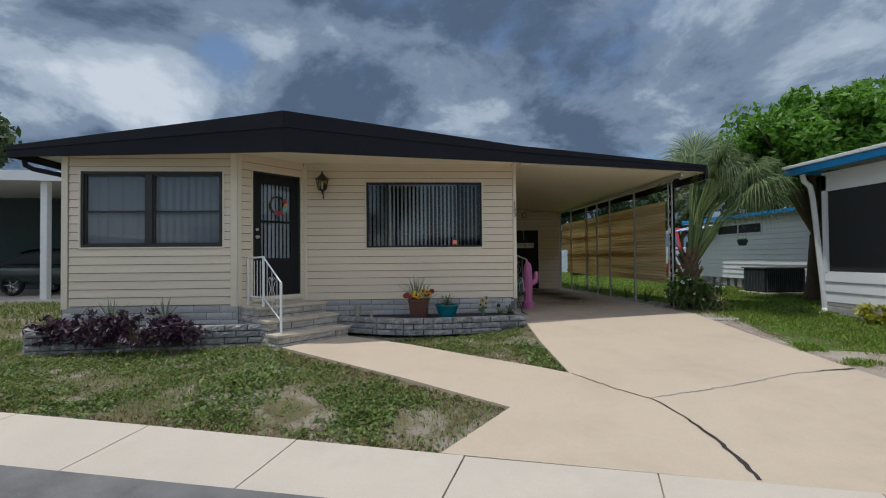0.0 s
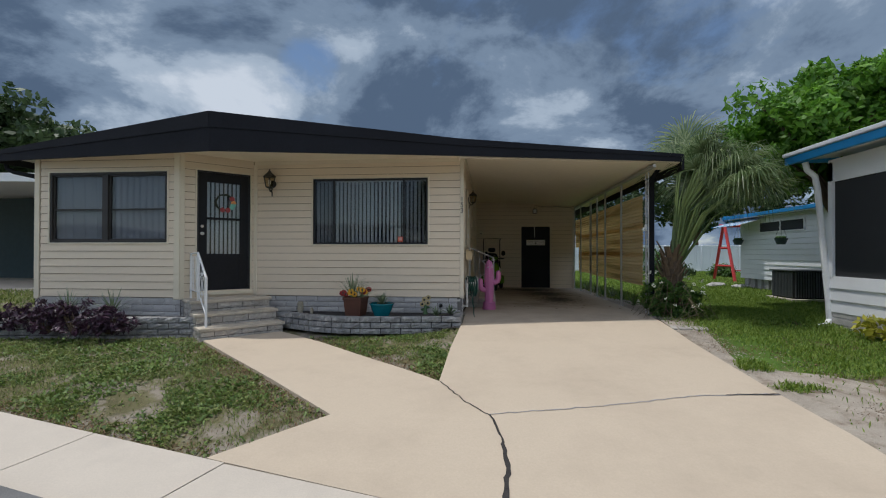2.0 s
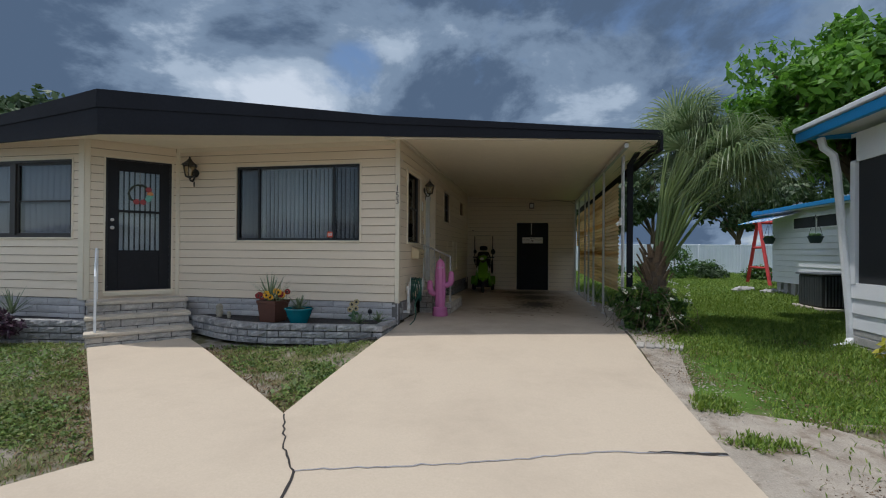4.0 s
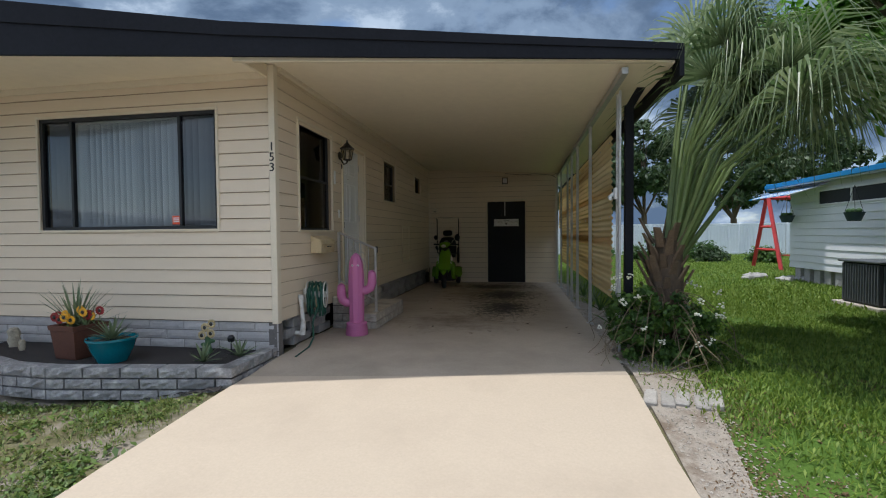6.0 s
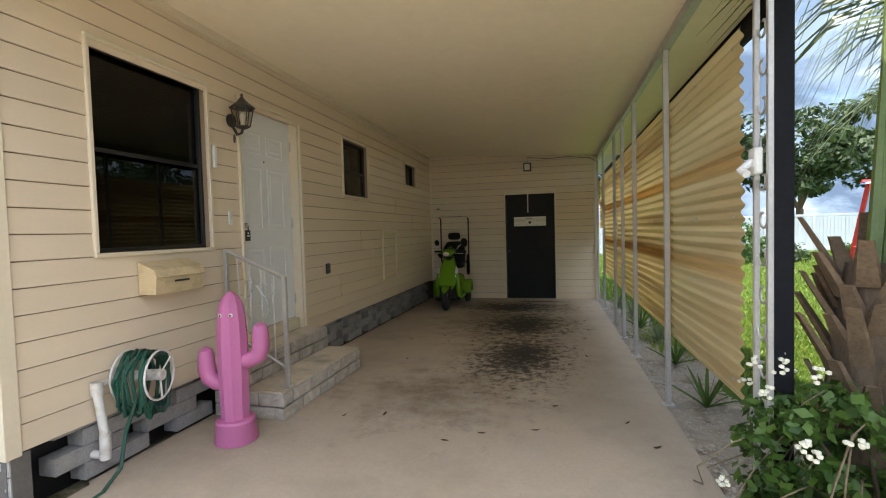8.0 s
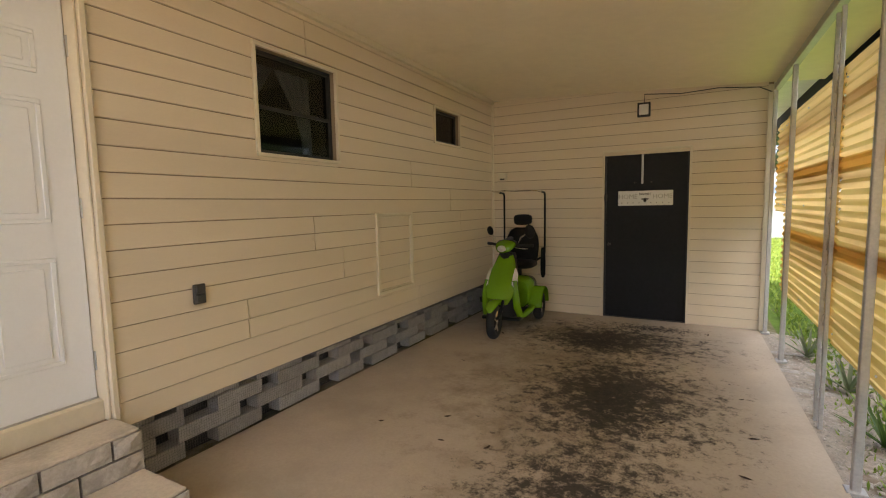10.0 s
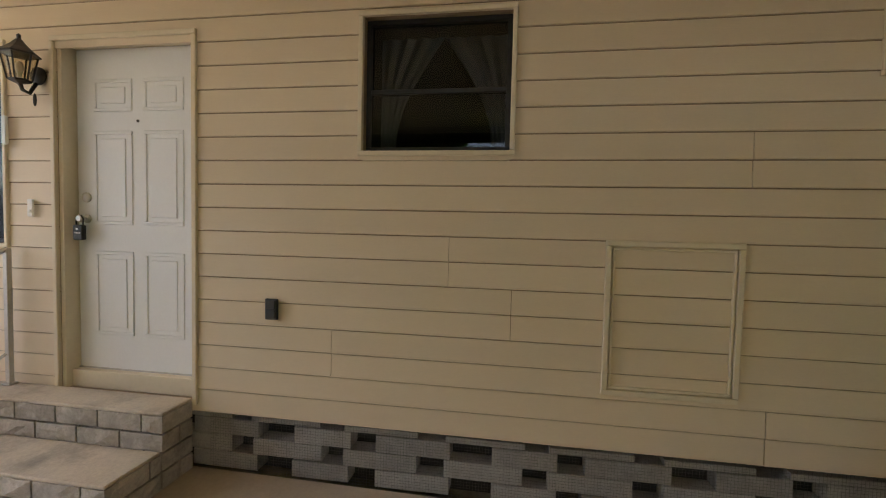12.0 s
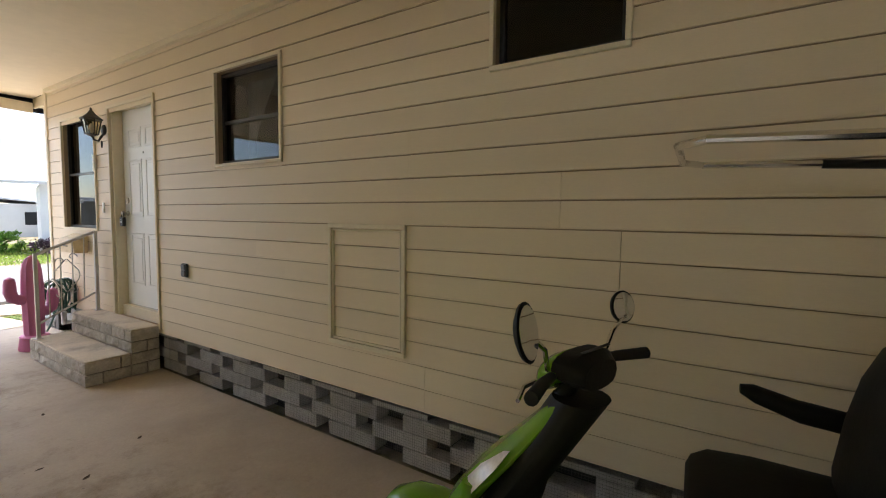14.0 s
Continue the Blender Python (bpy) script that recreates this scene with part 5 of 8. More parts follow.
def hose_reel():
    e = thing("hose_reel", pose(2.14, 8.86, 0.55, 0, 0, 14), "white hose reel with coiled dark green hose", "hose reel")
    for s in (-0.10, 0.10):
        b = B()
        b.tube([(s, 0.15 * math.cos(a), 0.15 * math.sin(a)) for a in np.arange(0, 6.28, 0.25)], 0.007, 6, closed=True)
        for a in np.arange(0.6, 6.2, 2.094):
            b.tube([(s, 0, 0), (s, 0.148 * math.cos(a), 0.148 * math.sin(a))], 0.006, 5)
        part("flange", b, PVC, e)
    h = B()
    h.tube([(-0.13, 0, 0), (0.12, 0, 0)], 0.035, 12)
    part("hub", h, PVC, e)
    br = B()
    br.box(-0.135, -0.115, -0.10, 0.10, -0.08, 0.08, 0.004)
    part("bracket", br, PVC, e)
    c = B()
    rnd = random.Random(3)
    pts = []
    for i in range(150):
        a = i * 0.36
        r = 0.12 + 0.035 * rnd.random()
        drop = 0.10 if math.sin(a) < -0.2 else 0.0
        pts.append((-0.085 + 0.17 * (0.5 + 0.5 * math.sin(i * 0.13)), r * math.cos(a) * 1.05, r * math.sin(a) - drop * rnd.uniform(0.3, 1.2)))
    c.tube(pts, 0.011, 6)
    c.tube([pts[-1], (-0.02, -0.16, -0.3), (0.0, -0.24, -0.46), (-0.03, -0.35, -0.54), (-0.09, -0.7, -0.552)], 0.011, 6)
    part("hose", c, HOSE, e, "dark green hose")


hose_reel()


def standpipe():
    e = thing("water_pipe", pose(2.0, 8.66, 0), "white pvc water pipe with tap at skirting", "pipe")
    b = B()
    b.tube([(-0.1, 0.0, 0.135), (0.055, 0.0, 0.135)], 0.024, 10)
    b.tube([(0.055, 0.0, 0.115), (0.06, 0.0, 0.27)], 0.030, 10)
    b.tube([(0.06, 0.0, 0.24), (0.055, -0.03, 0.52)], 0.024, 10)
    b.tube([(0.055, -0.03, 0.50), (0.055, -0.03, 0.575)], 0.032, 10)
    b.tube([(0.055, -0.04, 0.55), (0.055, 0.16, 0.565)], 0.018, 8)
    part("pipe", b, PVC, e)
    t = B()
    t.blob((0.06, 0.14, 0.565), (0.025, 0.03, 0.025), 8, 6)
    t.tube([(0.06, 0.14, 0.57), (0.06, 0.14, 0.61)], 0.008, 6)
    t.tube([(0.06, 0.11, 0.61), (0.06, 0.17, 0.61)], 0.008, 6)
    part("tap", t, BRASS, e)


standpipe()

PINK = material("matte pink plastic", (0.52, 0.16, 0.33), 0.5, var=0.06, scale=5, spec=0.4)
EYE_W, EYE_B = PLASTICWHITE, LOCKBLACK


def cactus():
    e = thing("cactus_ornament", pose(2.49, 9.23, gz(2.5, 9.2) + 0.008, 0, 0, 12), "pink plastic cactus figure standing on concrete", "ornament")

    def column(path, rad, name):
        b = B()
        rings = []
        n = 20
        for (p, r) in zip(path, rad):
            ring = []
            for j in range(n):
                a = 2 * math.pi * j / n
                rr = r * (1 + 0.045 * math.cos(a * 10))
                ring.append((p[0] + rr * math.cos(a), p[1] + rr * math.sin(a), p[2]))
            rings.append(ring)
        loft(b, rings)
        return part(name, b, PINK, e)

    zs = [0.14, 0.3, 0.5, 0.7, 0.85, 0.92, 0.97, 1.0, 1.015]
    rs = [0.085, 0.09, 0.095, 0.094, 0.085, 0.075, 0.055, 0.03, 0.008]
    column([(0, 0, z) for z in zs], rs, "trunk")
    b = B()
    b.lathe([(0.0, 0.0), (0.135, 0.0), (0.14, 0.01), (0.125, 0.13), (0.13, 0.14), (0.12, 0.155), (0.085, 0.16), (0, 0.16)], 28)
    part("pot", b, PINK, e)
    for s, z0, z1, out in ((-1, 0.40, 0.64, 0.185), (1, 0.55, 0.80, 0.195)):
        a = B()
        a.tube([(s * 0.05, 0, z0), (s * 0.12, 0, z0), (s * (out - 0.02), 0, z0 + 0.03), (s * out, 0, z0 + 0.09), (s * out, 0, z1 - 0.06), (s * out, 0, z1 - 0.02), (s * out, 0, z1)], [0.055, 0.055, 0.057, 0.057, 0.052, 0.042, 0.012], 14)
        part("arm", a, PINK, e)
    for s in (-1, 1):
        q = B()
        q.blob((s * 0.035, -0.078, 0.865), (0.015, 0.010, 0.013), 10, 6)
        w = part("eye", q, EYE_W, e, "white eye with black pupil")
        q = B()
        q.blob((s * 0.035, -0.087, 0.864), (0.007, 0.004, 0.007), 8, 5)
        part("pupil", q, EYE_B, w)


cactus()

# ---- carport posts and panels ----
FIBRE = bpy.data.materials.new("amber corrugated fibreglass")
FIBRE.use_nodes = True
fn, fl = FIBRE.node_tree.nodes, FIBRE.node_tree.links
fn.clear()
f_out = fn.new("ShaderNodeOutputMaterial")
f_d, f_t, f_m = fn.new("ShaderNodeBsdfDiffuse"), fn.new("ShaderNodeBsdfTranslucent"), fn.new("ShaderNodeMixShader")
f_geo = fn.new("ShaderNodeNewGeometry")
f_map = fn.new("ShaderNodeMapping")
f_map.inputs["Scale"].default_value = (1, 0.22, 5)
fl.new(f_geo.outputs["Position"], f_map.inputs[0])
f_n = fn.new("ShaderNodeTexNoise")
f_n.inputs["Scale"].default_value, f_n.inputs["Detail"].default_value = 0.9, 6
fl.new(f_map.outputs[0], f_n.inputs["Vector"])
f_r = fn.new("ShaderNodeValToRGB")
f_r.color_ramp.elements[0].position, f_r.color_ramp.elements[0].color = 0.34, (0.40, 0.21, 0.075, 1)
f_r.color_ramp.elements[1].position, f_r.color_ramp.elements[1].color = 0.56, (0.88, 0.62, 0.27, 1)
fl.new(f_n.outputs["Fac"], f_r.inputs[0])
fl.new(f_r.outputs[0], f_d.inputs[0])
fl.new(f_r.outputs[0], f_t.inputs[0])
f_m.inputs[0].default_value = 0.62
fl.new(f_d.outputs[0], f_m.inputs[1])
fl.new(f_t.outputs[0], f_m.inputs[2])
fl.new(f_m.outputs[0], f_out.inputs[0])


FIBRE_PALE = FIBRE.copy()
FIBRE_PALE.name = "bleached corrugated fibreglass"
for node in FIBRE_PALE.node_tree.nodes:
    if node.type == "VALTORGB":
        node.color_ramp.elements[0].color, node.color_ramp.elements[1].color = (0.62, 0.44, 0.22, 1), (0.84, 0.66, 0.38, 1)


def corrugated(y0, y1, z0, z1, x, label, mat=FIBRE):
    """Lapped horizontal sheets; where two overlap less light comes through."""
    e = thing("corrugated_panel", pose(x, y0, z0), label, "panel", "amber panels along the carport")
    rows = 3 if z1 - z0 > 1.4 else 2
    lap, H = 0.10, z1 - z0
    h = (H + lap * (rows - 1)) / rows
    for k in range(rows):
        b = B()
        base = k * (h - lap)
        n = int(h / 0.066) * 6
        v, f = [], []
        for i in range(n + 1):
            z = base + h * i / n
            dx = 0.010 * math.sin(2 * math.pi * z / 0.066) + 0.004 * (k % 2)
            v += [(dx, 0, z), (dx, (y1 - y0) / 2, z), (dx, y1 - y0, z)]
        for i in range(n):
            for j in (0, 1):
                f.append((3 * i + j, 3 * i + j + 1, 3 * i + j + 4, 3 * i + j + 3))
        b.add(v, f)
        b.smooth = True
        part("sheet", b, mat, e)
    for t in (0.06, 0.5, 0.94):
        for z in (0.08, (z1 - z0) / 2, z1 - z0 - 0.08):
            s = B()
            s.blob((-0.012, (y1 - y0) * t, z), (0.006, 0.008, 0.008), 6, 4)
            part("screw", s, GALV, e)


for a, c, lo in ((9.04, 10.42, 0.53), (10.38, 11.80, 0.54), (11.75, 13.6, 0.54), (13.55, 15.58, 0.56), (15.53, 16.18, 1.36)):
    corrugated(a, c, lo, 2.31, 5.485 + 0.004 * ((a * 10) % 2 > 1), "amber corrugated fibreglass sheet, sun-stained, hung between posts" if a > 9.5 else "bleached tan corrugated fibreglass sheet hung between posts", FIBRE if a > 9.5 else FIBRE_PALE)


def carport_post(y, dark=False):
    e = thing("carport_post", pose(5.45, y, 0), "slim weathered aluminium post beside carport slab", "post", "slim posts of the carport")
    b = B()
    b.box(-0.02, 0.02, -0.02, 0.02, -0.08, 2.70, 0.004)
    part("shaft", b, GALV, e)
    b = B()
    b.box(-0.045, 0.045, -0.04, 0.04, gz(5.4, y) - 0.01, gz(5.4, y) + 0.014, 0.003)
    part("foot", b, GALV, e)


for y in (10.40, 11.85, 12.75, 15.05, 16.18):
    carport_post(y)


def ornate_post(x, y, socket):
    e = thing("ornate_post", pose(x, y, gz(x, y)), "weathered pale wrought-iron carport post with scrolls", "post")
    for dy in (-0.04, 0.10):
        b = B()
        b.box(-0.012, 0.012, dy - 0.012, dy + 0.012, -0.02, 2.72, 0.003)
        part("upright", b, GALV, e)
    for k in range(14):
        b = B()
        z = 0.22 + 0.17 * k
        pts = []
        for i in range(12):
            t = i / 11
            a = (math.pi if k % 2 else 0) + t * 4.8 * (1 if k % 2 else -1)
            rr = 0.052 * (1 - 0.7 * t)
            pts.append((0, 0.03 + math.cos(a) * rr, z + math.sin(a) * rr * 1.2))
        b.tube(pts, 0.006, 5)
        part("scroll", b, GALV, e)
    if not socket:
        return
    b = B()
    b.box(-0.05, -0.015, -0.02, 0.06, 1.60, 1.72, 0.008)
    b.tube([(-0.05, 0.02, 1.66), (-0.10, 0.0, 1.62), (-0.09, -0.04, 1.60)], 0.018, 8)
    part("outlet_box", b, PLASTICWHITE, e, "white outdoor socket box")


ornate_post(5.53, 8.90, True)
ornate_post(5.46, 13.60, False)


def downspout():
    e = thing("black_downspout", pose(5.67, 9.10, 0), "black square downspout at the carport corner", "downspout")
    b = B()
    b.box(-0.045, 0.045, -0.035, 0.035, 0.02, 2.62, 0.006)
    part("pipe", b, ROOF, e)
    b = B()
    b.prism([(-0.045, -0.035, 2.6), (0.045, -0.035, 2.6), (0.045, 0.035, 2.6), (-0.045, 0.035, 2.6)], (0, 0, 0), (0.14, -0.02, 0.24))
    part("elbow", b, ROOF, e)


downspout()


def gutter_elbow():
    e = thing("gutter_downspout", pose(-6.1, 7.3, 0), "black gutter outlet pipe at the eave", "gutter")
    b = B()
    b.tube([(-0.22, -0.05, 2.78), (-0.22, -0.03, 2.70), (-0.12, 0.0, 2.64), (0.25, 0.04, 2.56), (0.36, 0.10, 2.50), (0.36, 0.12, 0.1)], 0.04, 6)
    part("pipe", b, ROOF, e)


gutter_elbow()

# ---- scooter ----
GREEN = material("glossy green scooter paint", (0.13, 0.30, 0.012), 0.22, var=0.06, scale=4, bump=0.0, spec=0.6)
RUBBER = material("black rubber", (0.012, 0.012, 0.012), 0.75, var=0.3, scale=20)
VINYL = material("black vinyl upholstery", (0.006, 0.006, 0.007), 0.6, var=0.2, scale=10, bump=0.1, spec=0.2)
BLACKPLASTIC = material("black moulded plastic", (0.008, 0.008, 0.008), 0.5, var=0.2, spec=0.25)
CHROME = material("chrome", (0.75, 0.74, 0.72), 0.12, metal=1.0, var=0.03, bump=0.0)
LENS = material("clear headlamp lens", (0.75, 0.72, 0.64), 0.12, var=0.2, scale=25, bump=0.05)
AMBER = material("amber reflector", (0.55, 0.12, 0.01), 0.25, var=0.1)
MIRROR = material("mirror glass", (0.8, 0.82, 0.82), 0.03, metal=1.0, var=0.01, bump=0.0)


def wheel(parent, x, y, z, r, w, name="wheel"):
    t = B()
    prof = []
    for k in range(12):
        a = k * 2 * math.pi / 12
        prof.append((r - 0.045 + 0.045 * math.cos(a), 0.5 * w * math.sin(a)))
    n = 26
    v, f = [], []
    for j in range(n):
        a = 2 * math.pi * j / n
        for pr, px in prof:
            v.append((px, pr * math.cos(a), pr * math.sin(a)))
    for j in range(n):
        for k in range(12):
            f.append((j * 12 + k, j * 12 + (k + 1) % 12, ((j + 1) % n) * 12 + (k + 1) % 12, ((j + 1) % n) * 12 + k))
    t.add(v, f)
    t.smooth = True
    wh = part(name, t, RUBBER, parent, "black rubber tyre")
    wh.matrix_basis = pose(x, y, z)
    rim = B()
    rim.tube([(s, (r - 0.075) * math.cos(a), (r - 0.075) * math.sin(a)) for s in (0,) for a in np.arange(0, 6.28, 0.25)], 0.016, 6, closed=True)
    for k in range(5):
        a = k * 1.2566
        rim.tube([(w * 0.22, 0.02 * math.cos(a), 0.02 * math.sin(a)), (w * 0.25, (r - 0.08) * math.cos(a), (r - 0.08) * math.sin(a))], 0.013, 6)
        rim.tube([(-w * 0.22, 0.02 * math.cos(a), 0.02 * math.sin(a)), (-w * 0.25, (r - 0.08) * math.cos(a), (r - 0.08) * math.sin(a))], 0.013, 6)
    rim.tube([(-w * 0.4, 0, 0), (w * 0.4, 0, 0)], 0.035, 10)
    part("rim", rim, CHROME, wh, "silver spoked rim")
    return wh


def scooter():
    e = thing("mobility_scooter", pose(2.64, 15.225, gz(2.6, 15.225) + 0.01, 0, 0, 5), "glossy green three-wheeled scooter parked in the corner", "scooter")
    wheel(e, 0, -0.64, 0.20, 0.20, 0.10)
    for s in (-1, 1):
        wheel(e, s * 0.29, 0.46, 0.19, 0.19, 0.11)
    m = B()
    loft(m, [oval(0, y, z, a, c, 14, 2.3) for y, z, a, c in ((-0.82, 0.345, 0.02, 0.008), (-0.78, 0.385, 0.055, 0.018), (-0.69, 0.418, 0.07, 0.022), (-0.58, 0.425, 0.07, 0.022), (-0.46, 0.42, 0.05, 0.018))])
    part("front_mudguard", m, GREEN, e)
    # front shield, from the wheel up to the steering head
    sh = B()
    rings = []
    for z, y, a, d in ((0.36, -0.42, 0.10, 0.05), (0.44, -0.435, 0.155, 0.08), (0.54, -0.385, 0.18, 0.09), (0.64, -0.31, 0.175, 0.09), (0.74, -0.225, 0.155, 0.08), (0.84, -0.145, 0.12, 0.06), (0.93, -0.08, 0.085, 0.045)):
        ring = []
        for j in range(20):
            t = 2 * math.pi * j / 20
            ct, st = math.cos(t), math.sin(t)
            back = 0.35 if st > 0 else 1.0
            ring.append((a * math.copysign(abs(ct) ** 0.85, ct), y + d * back * math.copysign(abs(st) ** 0.8, st), z))
        rings.append(ring)
    loft(sh, rings)
    shield = part("front_shield", sh, GREEN, e)
    for k in range(4):
        q = B()
        q.box(-0.035 + 0.004 * k, 0.035 - 0.004 * k, -0.205 + 0.024 * k, -0.195 + 0.024 * k, 0.82 + 0.025 * k, 0.828 + 0.025 * k, 0.002)
        part("vent_slot", q, BLACKPLASTIC, shield)
    for s in (-1, 1):
        l = B()
        loft(l, [[(s * (0.145 + x), y + 0.245 + 0.25 * (z - 0.5), z + 0.05) for x, y, z in r] for r in ([(0.0, -0.665, 0.50), (0.02, -0.655, 0.50), (0.03, -0.63, 0.51), (0.0, -0.63, 0.51)], [(0.0, -0.66, 0.57), (0.03, -0.645, 0.57), (0.052, -0.60, 0.58), (0.0, -0.59, 0.58)], [(0.0, -0.615, 0.65), (0.025, -0.60, 0.65), (0.045, -0.555, 0.66), (0.0, -0.55, 0.66)], [(0.0, -0.55, 0.715), (0.006, -0.545, 0.715), (0.010, -0.53, 0.72), (0.0, -0.53, 0.72)])])
        part("turn_lamp", l, LENS, shield, "clear front lamp lens")
    # leg shield behind the front
    ls = B()
    rings = []
    for z, y, a in ((0.20, -0.34, 0.17), (0.40, -0.33, 0.19), (0.62, -0.27, 0.18), (0.78, -0.17, 0.15), (0.94, -0.07, 0.10)):
        rings.append([(a * math.cos(t), y + 0.03 + 0.095 * math.sin(t), z) for t in np.arange(0, 6.28, 0.42)])
    loft(ls, rings)
    part("leg_shield", ls, BLACKPLASTIC, e)
    # side sweeps from shield to the floor
    for s in (-1, 1):
        w = B()
        w.tube([(s * 0.165, -0.36, 0.64), (s * 0.185, -0.38, 0.48), (s * 0.195, -0.35, 0.32), (s * 0.21, -0.28, 0.215), (s * 0.23, -0.15, 0.19), (s * 0.245, 0.10, 0.19), (s * 0.25, 0.28, 0.22)], [0.03, 0.042, 0.045, 0.045, 0.042, 0.042, 0.04], 10)
        part("side_sweep", w, GREEN, e)
    fl = B()
    fl.box(-0.24, 0.24, -0.38, 0.30, 0.155, 0.195, 0.012)
    part("footboard", fl, BLACKPLASTIC, e)
    # rear body and fenders
    rb = B()
    loft(rb, [oval(0, y, z, a, c, 18, 3.5) for y, z, a, c in ((0.20, 0.37, 0.20, 0.18), (0.24, 0.385, 0.225, 0.195), (0.45, 0.39, 0.23, 0.20), (0.66, 0.38, 0.22, 0.18), (0.74, 0.36, 0.19, 0.14))])
    part("rear_body", rb, GREEN, e)
    for s in (-1, 1):
        fd = B()
        rings = []
        for k in range(9):
            a = math.pi * (0.02 + 0.96 * k / 8)
            cy, cz = 0.46 - 0.25 * math.cos(a), 0.20 + 0.25 * math.sin(a)
            rings.append([(s * 0.20, cy, cz), (s * 0.365, cy * 1.0, cz), (s * 0.375, cy + 0.012 * math.cos(a), cz - 0.015), (s * 0.20, cy + 0.02 * math.cos(a), cz - 0.02)])
        loft(fd, rings)
        fender = part("rear_fender", fd, GREEN, e)
        am = B()
        am.blob((s * 0.30, 0.66, 0.36), (0.05, 0.03, 0.035), 10, 6)
        part("rear_lamp", am, AMBER, fender, "amber rear lamp")
    # seat
    st = B()
    st.tube([(0, 0.48, 0.55), (0, 0.48, 0.73)], 0.05, 10)
    part("seat_post", st, BLACKPLASTIC, e)
    st = B()
    loft(st, [oval(0, y, z, a, c, 18, 3.2) for y, z, a, c in ((0.27, 0.735, 0.12, 0.015), (0.285, 0.735, 0.175, 0.035), (0.33, 0.735, 0.215, 0.052), (0.45, 0.73, 0.23, 0.06), (0.65, 0.725, 0.23, 0.055), (0.72, 0.725, 0.20, 0.045))])
    part("seat", st, VINYL, e)
    bk = B()
    rings = []
    for z, a, d in ((0.72, 0.19, 0.04), (0.80, 0.225, 0.06), (0.95, 0.235, 0.065), (1.08, 0.22, 0.06), (1.18, 0.17, 0.045), (1.21, 0.11, 0.025)):
        rings.append([(a * math.copysign(abs(math.cos(t)) ** 0.7, math.cos(t)), 0.68 + (z - 0.72) * 0.18 + d * math.copysign(abs(math.sin(t)) ** 0.7, math.sin(t)), z) for t in np.arange(0, 6.28, 0.35)])
    loft(bk, rings)
    part("backrest", bk, VINYL, e)
    hr = B()
    loft(hr, [oval(0, y, 1.32, a, c, 16, 3.5) for y, a, c in ((0.72, 0.10, 0.055), (0.74, 0.125, 0.075), (0.80, 0.125, 0.075), (0.825, 0.10, 0.055))])
    part("headrest", hr, VINYL, e)
    for s in (-1, 1):
        ar = B()
        loft(ar, [oval(s * 0.275, y, z, a, c, 12, 2.6) for y, z, a, c in ((0.42, 0.965, 0.02, 0.014), (0.46, 0.955, 0.034, 0.028), (0.58, 0.92, 0.036, 0.034), (0.76, 0.90, 0.03, 0.034))] if s < 0 else [oval(0.275, 0, z, a, c, 12, 2.6) for z, a, c in ((-0.38, 0.02, 0.014), (-0.34, 0.034, 0.028), (-0.18, 0.036, 0.034), (0.0, 0.03, 0.034))], None if s < 0 else pose(0, 0.80, 0.90))
        part("armrest", ar, VINYL, e)
        sp = B()
        sp.tube([(s * 0.275, 0.74, 0.90), (s * 0.27, 0.74, 0.80), (s * 0.2, 0.70, 0.76)], 0.016, 8)
        part("arm_bracket", sp, BLACKPLASTIC, e)
        hp = B()
        hp.tube([(s * 0.29, 0.84, 0.85), (s * 0.29, 0.85, 1.30), (s * 0.29, 0.85, 1.65), (s * 0.29, 0.82, 1.69), (s * 0.29, 0.60, 1.70)], 0.014, 8)
        part("canopy_pole", hp, BLACKPLASTIC, e)
    hoop = B()
    hoop.tube([(-0.29, 0.60, 1.70), (-0.29, 0.28, 1.71), (-0.275, 0.275, 1.71), (-0.2, 0.22, 1.71), (0.2, 0.22, 1.71), (0.275, 0.275, 1.71), (0.29, 0.28, 1.71), (0.29, 0.60, 1.70)], 0.011, 8)
    part("canopy_hoop", hoop, CHROME, e, "bare chrome canopy hoop")
    # steering head
    back = Matrix.Translation((0, 0.0, -0.02)) @ pose(0, -0.035, 0, 0, 0, -20) @ Matrix.Translation((0, 0.22, 0))
    hd = B()
    rings = []
    for y, z, a, c in ((-0.36, 1.0, 0.05, 0.03), (-0.345, 1.01, 0.085, 0.05), (-0.31, 1.03, 0.125, 0.062), (-0.26, 1.06, 0.145, 0.055), (-0.20, 1.07, 0.12, 0.04)):
        rings.append(oval(0, y, z, a, c, 18, 2.4))
    loft(hd, rings)
    head = part("handlebar_cowl", hd, GREEN, e)
    head.matrix_basis = back
    hl = B()
    hl.blob((0, -0.345, 1.012), (0.07, 0.03, 0.044), 16, 8)
    part("headlamp", hl, LENS, head, "round clear headlamp")
    dp = B()
    loft(dp, [oval(0, y, z, a, c, 16, 2.6) for y, z, a, c in ((-0.25, 1.07, 0.14, 0.05), (-0.19, 1.065, 0.125, 0.058), (-0.155, 1.05, 0.095, 0.045))])
    part("dashboard", dp, BLACKPLASTIC, head)
    dg = B()
    dg.lathe([(0, 0), (0.055, 0), (0.055, 0.006), (0.05, 0.008), (0, 0.008)], 18, pose(0, -0.185, 1.122, 30, 0, 0))
    part("dial", dg, GREYBOX, head)
